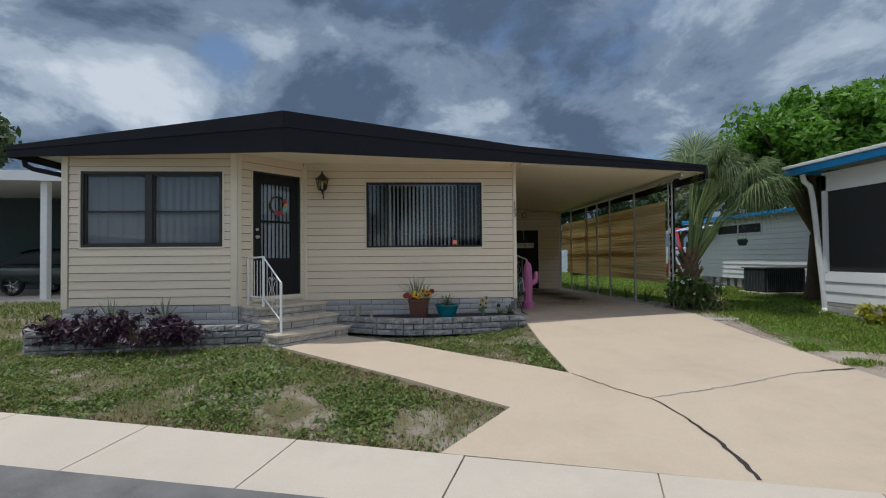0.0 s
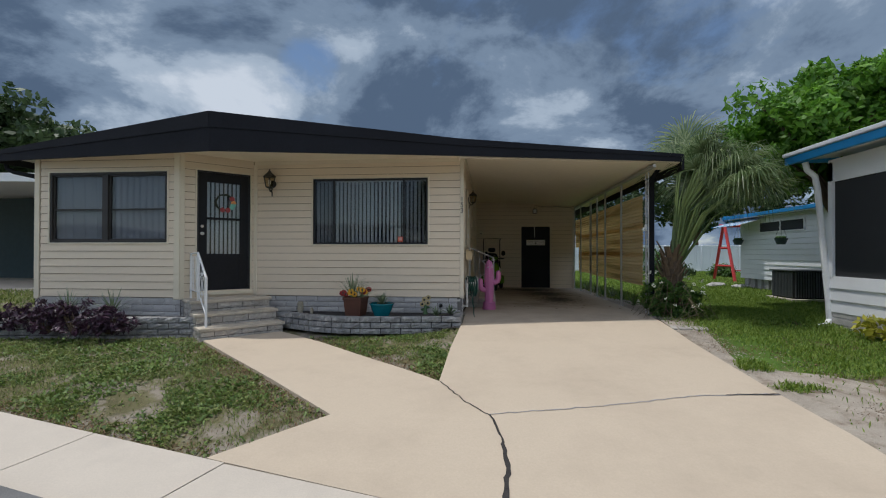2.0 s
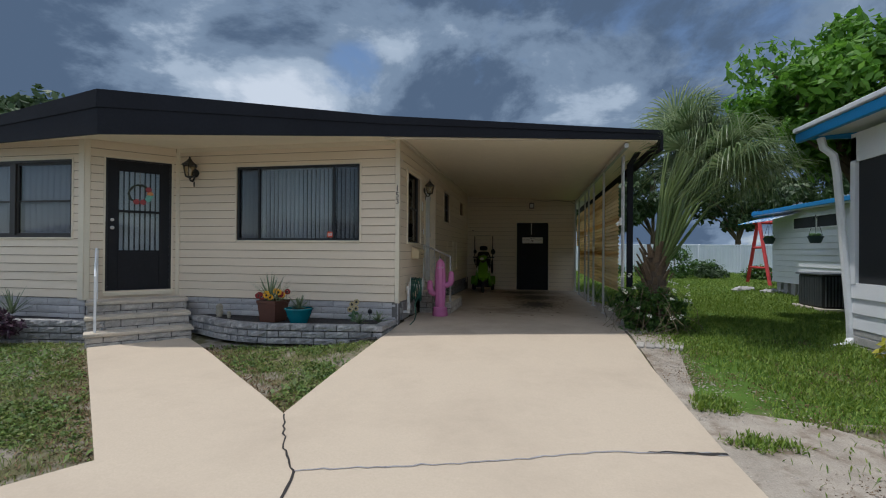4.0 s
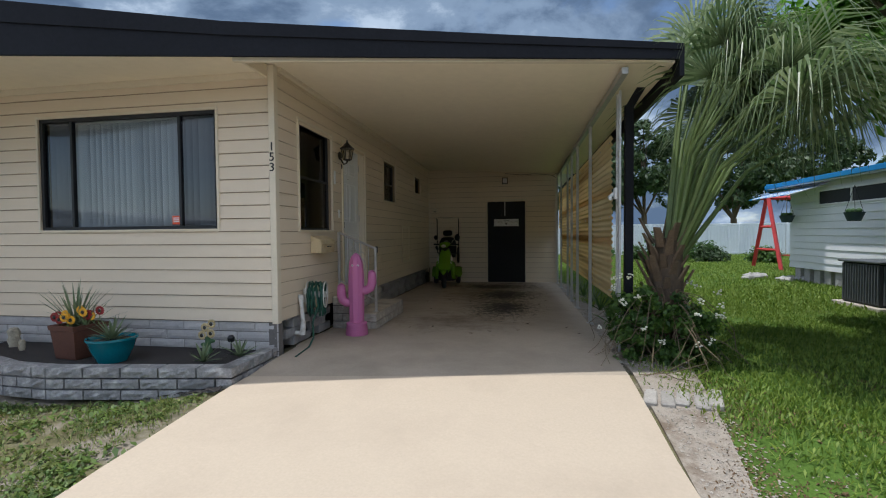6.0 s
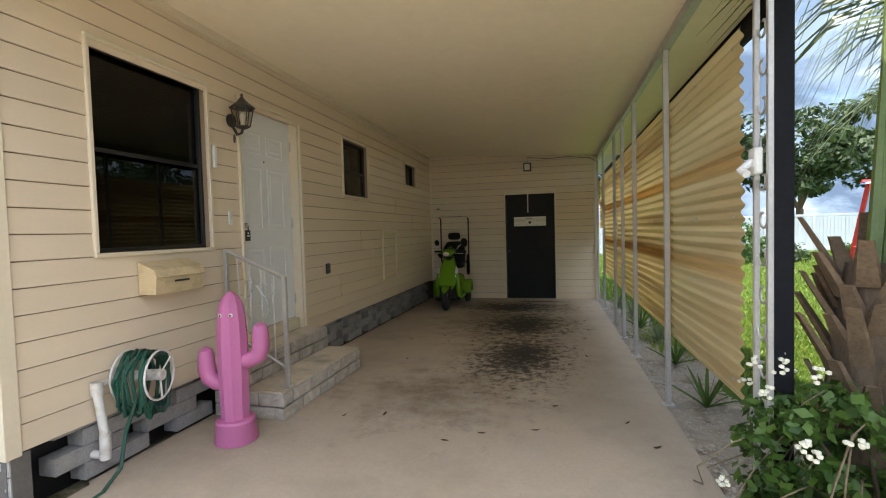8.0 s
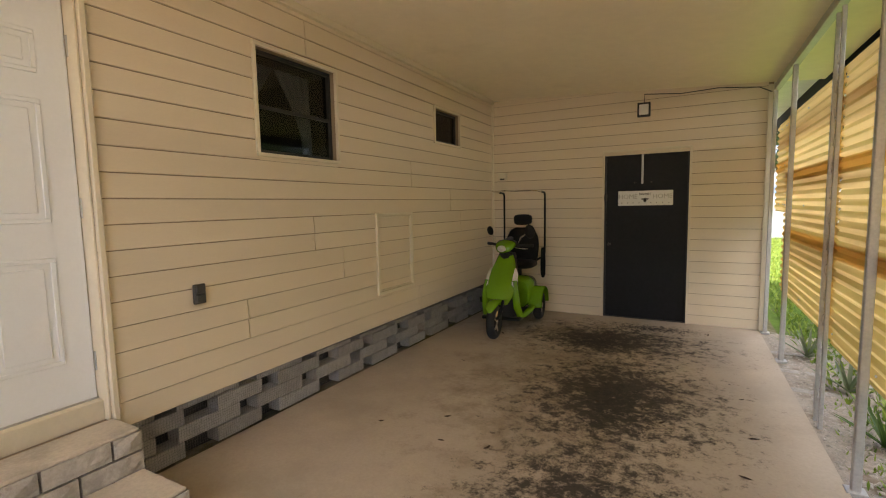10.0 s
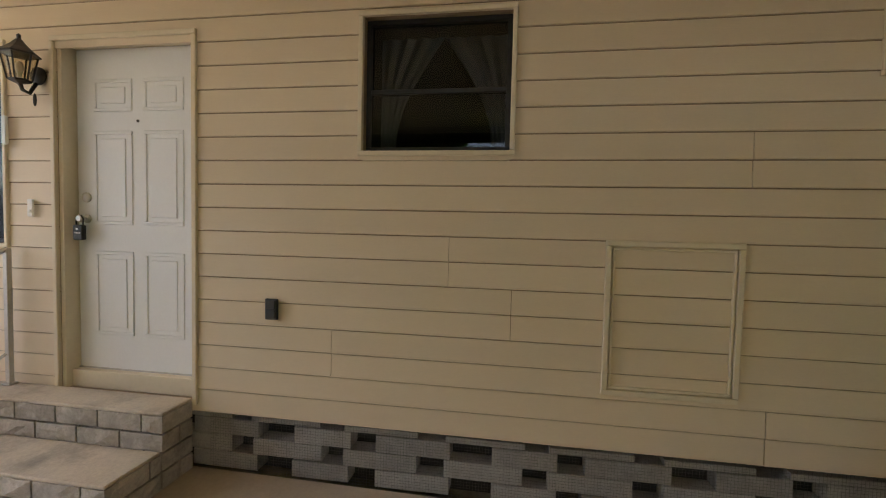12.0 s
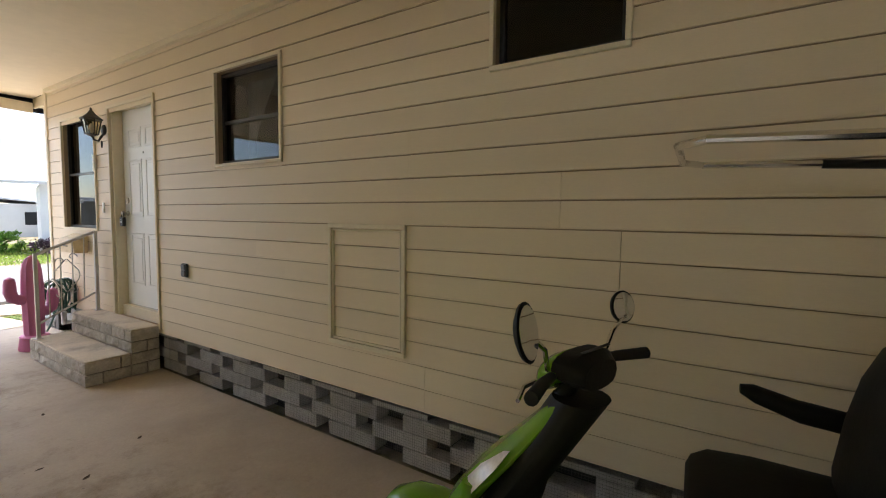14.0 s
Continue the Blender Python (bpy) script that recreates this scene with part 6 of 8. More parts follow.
    for s in (-1, 1):
        g = B()
        g.tube([(s * 0.13, -0.25, 1.05), (s * 0.22, -0.22, 1.055), (s * 0.34, -0.17, 1.055)], [0.016, 0.019, 0.021], 10)
        part("grip", g, RUBBER, head)
        lv = B()
        lv.tube([(s * 0.16, -0.29, 1.03), (s * 0.22, -0.29, 1.025), (s * 0.31, -0.24, 1.02)], 0.007, 6)
        part("brake_lever", lv, CHROME, head)
        ms = B()
        ms.tube([(s * 0.17, -0.24, 1.08), (s * 0.20, -0.23, 1.15), (s * 0.27, -0.22, 1.20)], 0.008, 6)
        part("mirror_stem", ms, CHROME, head)
        mr = B()
        mm = pose(0.315 if s > 0 else -0.265, -0.215 if s > 0 else -0.235, 1.225, -80, 0, s * 14)
        mr.lathe([(0.0, -0.02), (0.045, -0.016), (0.066, -0.002), (0.070, 0.008), (0.064, 0.011), (0, 0.009)], 18, mm @ Matrix.Diagonal((0.95, 1.25, 1, 1) if s > 0 else (0.85, 0.85, 1, 1)))
        mp = part("mirror", mr, BLACKPLASTIC, head)
        mg = pose(0.315 if s > 0 else -0.265, -0.215 if s > 0 else -0.235, 1.225, -80, 0, s * 14)
        gl = B()
        gl.lathe([(0, 0.0095), (0.062, 0.0115), (0.062, 0.013), (0, 0.0135)], 18, mg @ Matrix.Diagonal((0.95, 1.25, 1, 1) if s > 0 else (0.85, 0.85, 1, 1)))
        part("mirror_glass", gl, MIRROR, head, "mirror glass")
    ut = B()
    ut.tube([(0, -0.30, 0.60), (0, -0.06, 1.0)], 0.03, 10)
    ut.tube([(0.0, -0.64, 0.20), (0.07, -0.62, 0.28), (0.06, -0.42, 0.50)], 0.018, 8)
    ut.tube([(0.0, -0.64, 0.20), (-0.07, -0.62, 0.28), (-0.06, -0.42, 0.50)], 0.018, 8)
    part("fork", ut, BLACKPLASTIC, e)


scooter()

# ---- foliage ----
def leaf_material(name, a, b2, trans=0.35, rough=0.5):
    m = bpy.data.materials.new(name)
    m.use_nodes = True
    N, L = m.node_tree.nodes, m.node_tree.links
    p = N["Principled BSDF"]
    p.inputs["Roughness"].default_value = rough
    geo = N.new("ShaderNodeNewGeometry")
    r = N.new("ShaderNodeValToRGB")
    r.color_ramp.elements[0].color, r.color_ramp.elements[1].color = (*a, 1), (*b2, 1)
    L.new(geo.outputs["Random Per Island"], r.inputs[0])
    L.new(r.outputs[0], p.inputs["Base Color"])
    t, mx = N.new("ShaderNodeBsdfTranslucent"), N.new("ShaderNodeMixShader")
    L.new(r.outputs[0], t.inputs[0])
    mx.inputs[0].default_value = trans
    o = N["Material Output"]
    L.new(p.outputs[0], mx.inputs[1])
    L.new(t.outputs[0], mx.inputs[2])
    L.new(mx.outputs[0], o.inputs[0])
    return m


LEAF = leaf_material("bright broad leaves", (0.07, 0.19, 0.018), (0.18, 0.37, 0.04), 0.45)
LEAF_DARK = leaf_material("dark oak leaves", (0.03, 0.06, 0.02), (0.08, 0.13, 0.045), 0.3)
LEAF_SHRUB = leaf_material("shrub leaves", (0.03, 0.08, 0.012), (0.10, 0.19, 0.03), 0.3)
LEAF_PURPLE = leaf_material("deep purple leaves", (0.018, 0.008, 0.016), (0.065, 0.022, 0.05), 0.15)
LEAF_PALM = leaf_material("palm leaflets", (0.08, 0.14, 0.045), (0.27, 0.33, 0.16), 0.42, 0.36)
LEAF_AGAVE = leaf_material("grey-green spiky leaves", (0.11, 0.16, 0.08), (0.21, 0.26, 0.14), 0.15)
GRASS = leaf_material("grass blades", (0.07, 0.115, 0.022), (0.26, 0.30, 0.085), 0.35, 0.6)
GRASS_BRIGHT = leaf_material("sunny grass blades", (0.10, 0.19, 0.022), (0.28, 0.37, 0.06), 0.35, 0.6)
LITTER = leaf_material("dry brown leaves", (0.09, 0.05, 0.025), (0.26, 0.17, 0.09), 0.1, 0.9)
DRYGRASS = leaf_material("dry straw blades", (0.16, 0.12, 0.06), (0.33, 0.26, 0.15), 0.2, 0.8)
BARK = material("brown fibrous bark", (0.12, 0.085, 0.055), 0.95, var=0.4, scale=9, fine=50, bump=0.9, stretch=(1, 1, 0.3))
PALMBARK = material("grey palm trunk", (0.24, 0.21, 0.18), 0.95, var=0.3, scale=8, fine=50, bump=0.8, stretch=(1, 1, 3))
PETIOLE = material("green palm stalk", (0.14, 0.20, 0.06), 0.5, var=0.2, scale=12)
BOOT = material("brown palm boots", (0.17, 0.115, 0.07), 0.9, var=0.35, scale=14, bump=0.6)
PETALWHITE = material("white blossom", (0.75, 0.74, 0.62), 0.6, var=0.05)
VINE = material("dry vine stems", (0.18, 0.14, 0.085), 0.9, var=0.3)


def raw_mesh(name, v, faces_n, mat, tri=3):
    me = bpy.data.meshes.new(name)
    n = len(v) // tri
    me.vertices.add(len(v))
    me.vertices.foreach_set("co", np.asarray(v, dtype=np.float32).ravel())
    me.loops.add(n * tri)
    me.loops.foreach_set("vertex_index", np.arange(n * tri, dtype=np.int32))
    me.polygons.add(n)
    me.polygons.foreach_set("loop_start", np.arange(0, n * tri, tri, dtype=np.int32))
    me.polygons.foreach_set("loop_total", np.full(n, tri, dtype=np.int32))
    me.materials.append(mat)
    me.update(calc_edges=True)
    return me


def leaf_cloud(rs, centres, radii, per, size, aspect=0.5, up=0.4, shell=0.55):
    """Leaf quads on the outer parts of many clumps."""
    out = []
    for c, r in zip(centres, radii):
        d = rs.normal(size=(per, 3))
        d /= np.linalg.norm(d, axis=1)[:, None]
        rad = shell + (1 - shell) * rs.random((per, 1))
        P = np.asarray(c) + d * rad * np.asarray(r)
        nrm = d * 0.7 + rs.normal(size=(per, 3)) * 0.6 + np.array([0, 0, up])
        nrm /= np.linalg.norm(nrm, axis=1)[:, None]
        a = np.cross(nrm, rs.normal(size=(per, 3)))
        a /= np.linalg.norm(a, axis=1)[:, None] + 1e-9
        b = np.cross(nrm, a)
        s = size * (0.6 + 0.8 * rs.random((per, 1)))
        q = np.stack([P - a * s, P + b * s * aspect - nrm * s * 0.1, P + a * s, P - b * s * aspect - nrm * s * 0.1], axis=1)
        out.append(q.reshape(-1, 3))
    return np.concatenate(out)


def clumps(rs, centre, radius, n, size):
    d = rs.normal(size=(n, 3))
    d /= np.linalg.norm(d, axis=1)[:, None]
    r = (0.35 + 0.65 * rs.random((n, 1)) ** 0.6)
    c = np.asarray(centre) + d * r * np.asarray(radius)
    s = size * (0.6 + 0.8 * rs.random((n, 1))) * np.array([[1, 1, 0.75]])
    return c, s


def tree(seed, base, centre, radius, n_clumps, clump, per, leaf, mat, trunk_r, label, aspect=0.5, name="tree"):
    rs = np.random.RandomState(seed)
    e = thing(name, pose(*base), label, "tree")
    c, s = clumps(rs, np.asarray(centre) - np.asarray(base), radius, n_clumps, clump)
    b = B()
    top = Vector(centre) - Vector(base)
    fork = Vector((top.x * 0.3, top.y * 0.3, top.z * 0.42))
    b.tube([(0, 0, -0.15), (0.03, 0, 0.3), tuple(fork * 0.6), tuple(fork)], [trunk_r * 1.5, trunk_r * 1.05, trunk_r * 0.9, trunk_r * 0.8], 10)
    part("trunk", b, BARK, e)
    for k in range(0, min(n_clumps, 36 if trunk_r < 0.24 else 9)):
        l = B()
        q = Vector(c[k])
        mid = fork.lerp(q, 0.5) + Vector((0, 0, 0.12 * (q - fork).length))
        l.tube([fork * 0.96, mid, q], [trunk_r * 0.42, trunk_r * 0.22, trunk_r * 0.06], 6)
        part("limb", l, BARK, e)
    part("crown", raw_mesh("crown", leaf_cloud(rs, c, s, per, leaf, aspect), None, mat, 4), None, e)
    return e


tree(1, (10.0, 10.3, 0), (9.9, 9.8, 3.85), (2.35, 1.8, 1.2), 150, 0.40, 150, 0.095, LEAF, 0.2, "leafy bright green broadleaf tree over neighbour roof", 0.42)
tree(2, (-30, 26, 0), (-30, 26, 7.4), (6.5, 5, 3.4), 110, 1.5, 150, 0.30, LEAF_DARK, 0.45, "large dark oak behind the houses")
tree(12, (-38, 20, 0), (-38, 20, 6.8), (6.0, 5, 3.4), 80, 1.5, 130, 0.32, LEAF_DARK, 0.45, "large dark oak behind the houses")
for k, (x, y, h, r) in enumerate(((9, 39, 5.2, 3.2), (14, 42, 6.4, 3.6), (20, 41, 5.4, 3.4), (26, 43, 6.6, 4.0), (33, 40, 5.6, 3.8), (3, 42, 5.5, 3.4), (41, 44, 7, 4.5))):
    tree(20 + k, (x, y, -0.1), (x, y, h), (r, r * 0.8, h * 0.52), 46, 0.95, 110, 0.22, LEAF_DARK, 0.25, "dark mossy tree beyond the white fence")


def fan_palm(name, base, crown_z, trunk_pts, trunk_r, n_fronds, reach, blade, label, seed, boots=True, droop=0.5, up0=0.15):
    rs = random.Random(seed)
    e = thing(name, pose(*base), label, "palm tree")
    b = B()
    b.tube(trunk_pts, trunk_r, 12)
    part("trunk", b, BARK if boots else PALMBARK, e)
    top = Vector(trunk_pts[-1])
    if boots:
        for k in range(46):
            a = k * 2.399
            z = top.z * (0.25 + 0.75 * (k / 46))
            q = B()
            dirv = Vector((math.cos(a), math.sin(a), 0))
            p0 = Vector((0, 0, z)) + dirv * 0.10
            L = rs.uniform(0.16, 0.34)
            p1 = p0 + dirv * L * 0.55 + Vector((0, 0, L))
            side = Vector((-dirv.y, dirv.x, 0))
            w = 0.055
            q.add([tuple(p0 - side * w), tuple(p0 + side * w), tuple(p0 + side * w * 0.8 + dirv * 0.03), tuple(p0 - side * w * 0.8 + dirv * 0.03), tuple(p1 - side * w * 0.5), tuple(p1 + side * w * 0.5), tuple(p1 + side * w * 0.4 + dirv * 0.02), tuple(p1 - side * w * 0.4 + dirv * 0.02)], [(0, 1, 5, 4), (2, 3, 7, 6), (1, 2, 6, 5), (3, 0, 4, 7), (4, 5, 6, 7), (3, 2, 1, 0)])
            part("frond_boot", q, BOOT, e)
    for k in range(n_fronds):
        a = k * 2.399 + rs.uniform(-0.3, 0.3)
        if boots and math.cos(a) < -0.35:
            a = math.pi - a
        lift = up0 + (1.35 - up0) * ((k + 0.5) / n_fronds) ** 0.9
        if boots and math.cos(a) < 0.15:
            lift = max(lift, 1.22 + 0.35 * min(1.0, 0.15 - math.cos(a)))
        d = Vector((math.cos(a) * math.cos(lift) + (0.2 if boots else 0), math.sin(a) * math.cos(lift), math.sin(lift)))
        over = boots and math.cos(a) < 0.12
        L = reach * rs.uniform(0.8, 1.1) * (1.12 if over else 1.0)
        p0 = top + Vector((math.cos(a) * 0.06, math.sin(a) * 0.06, -0.05 - 0.25 * (1 - k / n_fronds) * (1 if boots else 0.5)))
        if boots:
            steep = min(1.5, lift + 0.42)
            mid = p0 + Vector((math.cos(a) * math.cos(steep) + 0.10, math.sin(a) * math.cos(steep), math.sin(steep))) * (L * 0.56)
            end = mid + d.normalized() * (L * 0.46)
        else:
            end = p0 + d * L + Vector((0, 0, -0.10 * L))
            mid = p0.lerp(end, 0.55) + Vector((0, 0, 0.07 * L))
        st = B()
        st.tube([p0, mid, end], [0.024 * (1 + reach * 0.2), 0.019, 0.012], 6)
        stalk = part("frond", st, PETIOLE, e, "palm stalk with fan of leaflets")
        fw = (end - mid).normalized()
        side = fw.cross(Vector((0, 0, 1)))
        side = side.normalized() if side.length > 0.05 else Vector((1, 0, 0))
        nrm = side.cross(fw).normalized()
        v = []
        n = 44 if boots else 34
        for j in range(n):
            t = -1.0 + 2.0 * j / (n - 1)
            ang = t * 1.95
            ld = (fw * math.cos(ang) + side * math.sin(ang) + nrm * 0.10 * abs(t)).normalized()
            ln = blade * (0.72 + 0.28 * math.cos(ang * 0.6)) * rs.uniform(0.85, 1.08)
            wv = (side * math.cos(ang) - fw * math.sin(ang)) * (0.0115 if boots else 0.022) * (blade / 0.8)
            fold = nrm * (0.012 if j % 2 else -0.012)
            pts = []
            steps = 4
            for i in range(steps + 1):
                s = i / steps
                dr = (0.35 if over else droop) * ln * max(0.0, s - 0.45) ** 2 * 2.2 * rs.uniform(0.8, 1.3)
                w = (0.45 + 1.4 * s if s < 0.45 else (1.08 * (1 - s) / 0.55 + 0.02))
                pts.append((end + ld * ln * s + Vector((0, 0, -dr)) + fold * (1 - s), wv * w))
            for (pa, wa), (pb, wb) in zip(pts, pts[1:]):
                v += [tuple(pa - wa), tuple(pa + wa), tuple(pb + wb), tuple(pb - wb)]
        part("fan", raw_mesh("fan", np.array(v), None, LEAF_PALM, 4), None, stalk)
    return e


fan_palm("fan_palm", (6.05, 9.12, -0.02), 1.1, [(-0.02, 0, -0.1), (0, 0, 0.4), (0.02, 0.0, 0.8), (0.04, 0, 1.2)], [0.2, 0.19, 0.17, 0.13], 34, 1.95, 1.0, "young fan palm with shaggy boots beside carport", 7, True, 1.0, 0.6)
fan_palm("cabbage_palm", (-1.25, -13.2, -0.72), 5.6, [(0, 0, -0.1), (-0.1, 0, 1.5), (0.05, 0, 3.4), (0.35, 0, 5.9)], [0.24, 0.2, 0.19, 0.22], 34, 0.9, 1.15, "tall cabbage palm across the street", 8, False, 1.0, -0.6)
fan_palm("cabbage_palm", (-4.4, -30, -0.7), 4.6, [(0, 0, -0.1), (0.1, 0, 2), (0, 0, 5.2)], [0.24, 0.2, 0.2], 22, 0.9, 1.2, "distant cabbage palm between houses", 18, False, 1.0, -0.5)


# ---- lawn ----
def inside(px, py, poly):
    hit = np.zeros(len(px), bool)
    for (x0, y0), (x1, y1) in zip(poly, poly[1:] + poly[:1]):
        cond = (y0 > py) != (y1 > py)
        hit ^= cond & (px < (x1 - x0) * (py - y0) / (y1 - y0 + 1e-12) + x0)
    return hit


SLAB = [(1.95, 8.1), (5.52, 8.1), (5.5, 16.3), (1.95, 16.3)]
HOUSE = [(-5.75, 7.2), (-2.8, 7.2), (-2.0, 8.2), (2.05, 8.2), (2.05, 20), (-5.75, 20)]
BEDS = [(-6.3, 7.3), (-5.66, 6.34), (-2.3, 6.76), (-1.85, 6.42), (-0.7, 6.95), (-0.15, 7.16), (0.35, 7.12), (2.06, 7.36), (2.06, 8.3), (-6.3, 8.3)]


def patch(x, y, s, k):
    return np.array([noise.noise(Vector((a * s, b * s, k))) for a, b in zip(x, y)])


def lawn(name, seed, n, box, length, mat, label, thin=0.0, width=0.006, wide=False, keep=None):
    rs = np.random.RandomState(seed)
    x = rs.uniform(box[0], box[1], n)
    y = rs.uniform(box[2], box[3], n)
    ok = ~inside(x, y, DRIVE_EDGE) & ~inside(x, y, SLAB) & ~inside(x, y, HOUSE) & ~inside(x, y, BEDS)
    ok &= (y > SIDE_BACK + SLOPE * x + 0.03) | (y < -8.4 + SLOPE * x)
    if keep is not None:
        ok &= keep(x, y)
    x, y = x[ok], y[ok]
    if thin:
        p = patch(x, y, 1.25, seed) + 0.5 * patch(x, y, 4.5, seed + 3)
        ok = p + rs.normal(size=len(x)) * 0.16 > -thin
        x, y = x[ok], y[ok]
    z = np.array([gz(a, b) for a, b in zip(x, y)]) - 0.03 + np.array([0.035 * noise.noise(Vector((a * 0.7, b * 0.7, 0))) for a, b in zip(x, y)])
    m = len(x)
    a = rs.uniform(0, 6.283, m)
    lean = rs.uniform(0.2, 1.1, m) if not wide else rs.uniform(0.7, 1.35, m)
    ln = length * rs.uniform(0.45, 1.25, m)
    dx, dy = np.cos(a), np.sin(a)
    base = np.stack([x, y, z], 1)
    tip = base + np.stack([dx * np.sin(lean) * ln, dy * np.sin(lean) * ln, np.cos(lean) * ln], 1)
    w = np.stack([-dy, dx, np.zeros(m)], 1) * (width * rs.uniform(0.6, 1.4, m))[:, None]
    mid = base * 0.45 + tip * 0.55 + np.array([0, 0, 1]) * (ln * 0.12)[:, None]
    v = np.stack([base, mid - w, tip, mid + w], 1).reshape(-1, 3)
    return tagged(part(name, raw_mesh(name, v, None, mat, 4), None), label, "grass", kind="stuff")


def off_edge(x, y):
    """Thins the turf where it meets the path and the sidewalk."""
    q = np.random.RandomState(9).random(len(x)) ** 1.6
    d1 = np.where(x < 1.05, np.abs((x - 1.0) * 0.653 + (y - 3.92) * 0.757), 9.0)
    d3 = np.abs((x - 1.93) * 0.636 + (y - 4.89) * 0.771)
    d2 = y - (SIDE_BACK + SLOPE * x)
    return (d1 > 0.5 * q) & (d3 > 0.42 * q) & (d2 > 0.3 * q)


lawn("lawn_weeds", 31, 130000, (-9, 2.2, 2.6, 7.6), 0.05, GRASS, "short weedy green lawn leaves", -0.05, 0.010, True, off_edge)
lawn("lawn_grass", 32, 70000, (-9, 2.2, 2.6, 7.6), 0.06, GRASS, "short green lawn blades", -0.04, 0.004, False, off_edge)
SPURGE = leaf_material("spreading weed leaves", (0.055, 0.11, 0.022), (0.19, 0.28, 0.06), 0.3, 0.55)
lawn("weed_patches", 38, 50000, (-9, 2.2, 2.6, 7.6), 0.07, SPURGE, "spreading broad-leaved weeds in the lawn", -0.12, 0.015, True, off_edge)


def weed_mounds(name, seed, n, box, r, per, leaf, mat, label):
    """Low leafy clumps scattered where the turf is thick."""
    rs = np.random.RandomState(seed)
    x, y = rs.uniform(box[0], box[1], n), rs.uniform(box[2], box[3], n)
    ok = ~inside(x, y, DRIVE_EDGE) & ~inside(x, y, BEDS) & ~inside(x, y, HOUSE) & (y > SIDE_BACK + SLOPE * x + 0.06)
    ok &= off_edge(x, y)
    ok &= patch(x, y, 1.25, 31) + 0.5 * patch(x, y, 4.5, 34) + rs.normal(size=len(x)) * 0.12 > 0.10
    x, y = x[ok], y[ok]
    z = np.array([gz(a, b) for a, b in zip(x, y)]) - 0.012
    c = np.stack([x, y, z], 1)
    s = r * (0.5 + rs.random((len(x), 1))) * np.array([[1.0, 1.0, 0.55]])
    return tagged(part(name, raw_mesh(name, leaf_cloud(rs, c, s, per, leaf, 0.55, 0.8, 0.3), None, mat, 4), None), label, "weeds", kind="stuff")


weed_mounds("weed_mounds", 47, 5200, (-9, 2.2, 2.6, 7.6), 0.055, 16, 0.017, SPURGE, "low mounds of broad-leaved weeds in the lawn")
weed_mounds("weed_mounds", 48, 2600, (-9, 2.2, 2.6, 7.6), 0.07, 14, 0.020, GRASS, "low mounds of creeping turf")


def near_edge(x, y):
    """Strips of litter along the path and the sidewalk."""
    d1 = np.minimum(np.abs((x - 1.0) * 0.653 + (y - 3.92) * 0.757), np.abs((x - 1.93) * 0.636 + (y - 4.89) * 0.771))
    d2 = y - (SIDE_BACK + SLOPE * x)
    r = np.random.RandomState(6).random(len(x))
    return ((d1 < 0.55 * r) & (x > -2.0) & (x < 1.9)) | (d2 < 0.34 * r)


lawn("leaf_litter", 39, 90000, (-9, 1.95, 2.6, 7.1), 0.045, LITTER, "brown dry litter along the path edge", 0.0, 0.006, True, near_edge)
bare = lambda x, y: y < 5.6 + 0.3 * np.sin(x * 2.3)
lawn("leaf_litter", 40, 42000, (5.5, 8.2, 1.0, 8.2), 0.028, LITTER, "brown dry litter on sandy soil", -0.05, 0.005, True)
def tufts(x, y):
    r = np.random.RandomState(8).random(len(x)) ** 0.5 * 0.9 + 0.5 * patch(x, y, 6.0, 2)
    near = np.minimum(np.hypot((x - 5.86) / 0.42, (y - 5.05) / 0.2), np.minimum(np.hypot((x - 6.15) / 0.3, (y - 3.55) / 0.17), np.hypot((x - 5.75) / 0.3, (y - 5.75) / 0.3)))
    return near < r * 0.8


lawn("grass_tuft", 45, 26000, (5.4, 6.6, 3.2, 6.2), 0.09, GRASS_BRIGHT, "low grass tufts on sandy soil", 0.0, 0.007, False, tufts)
lawn("dry_thatch", 33, 16000, (-9, 2.2, 2.6, 7.6), 0.05, DRYGRASS, "dry straw-coloured thatch in the lawn", 0.3, 0.003, True)
near_bare = lambda x, y: np.random.RandomState(5).random(len(x)) < np.clip((x - 5.75 - 0.35 * np.sin(y * 1.3)) * 1.6, 0, 1) * np.where((y < 5.4) & (x < 8.4), 0.05, 1.0)
lawn("lawn_grass", 34, 230000, (5.5, 12.2, 2.0, 16), 0.07, GRASS_BRIGHT, "bright green longer lawn blades beside drive", 0.35, 0.006, False, near_bare)
lawn("lawn_grass", 35, 130000, (5.7, 24, 12, 33), 0.11, GRASS_BRIGHT, "bright green back lawn", 0.6, 0.012, False)
lawn("lawn_grass", 36, 16000, (-16, -5.8, 6.5, 14), 0.12, GRASS, "green side lawn", 0.5, 0.012, False)
lawn("lawn_grass", 37, 26000, (-10, 3.0, -24, -8.4), 0.14, GRASS_BRIGHT, "bright green lawn across the street", 0.6, 0.02, False)

# leaf litter and gravel beside the slab
PEBBLE = material("mixed pebbles and litter", (0.36, 0.32, 0.27), 0.9, var=0.4, scale=30, rand=0.0)


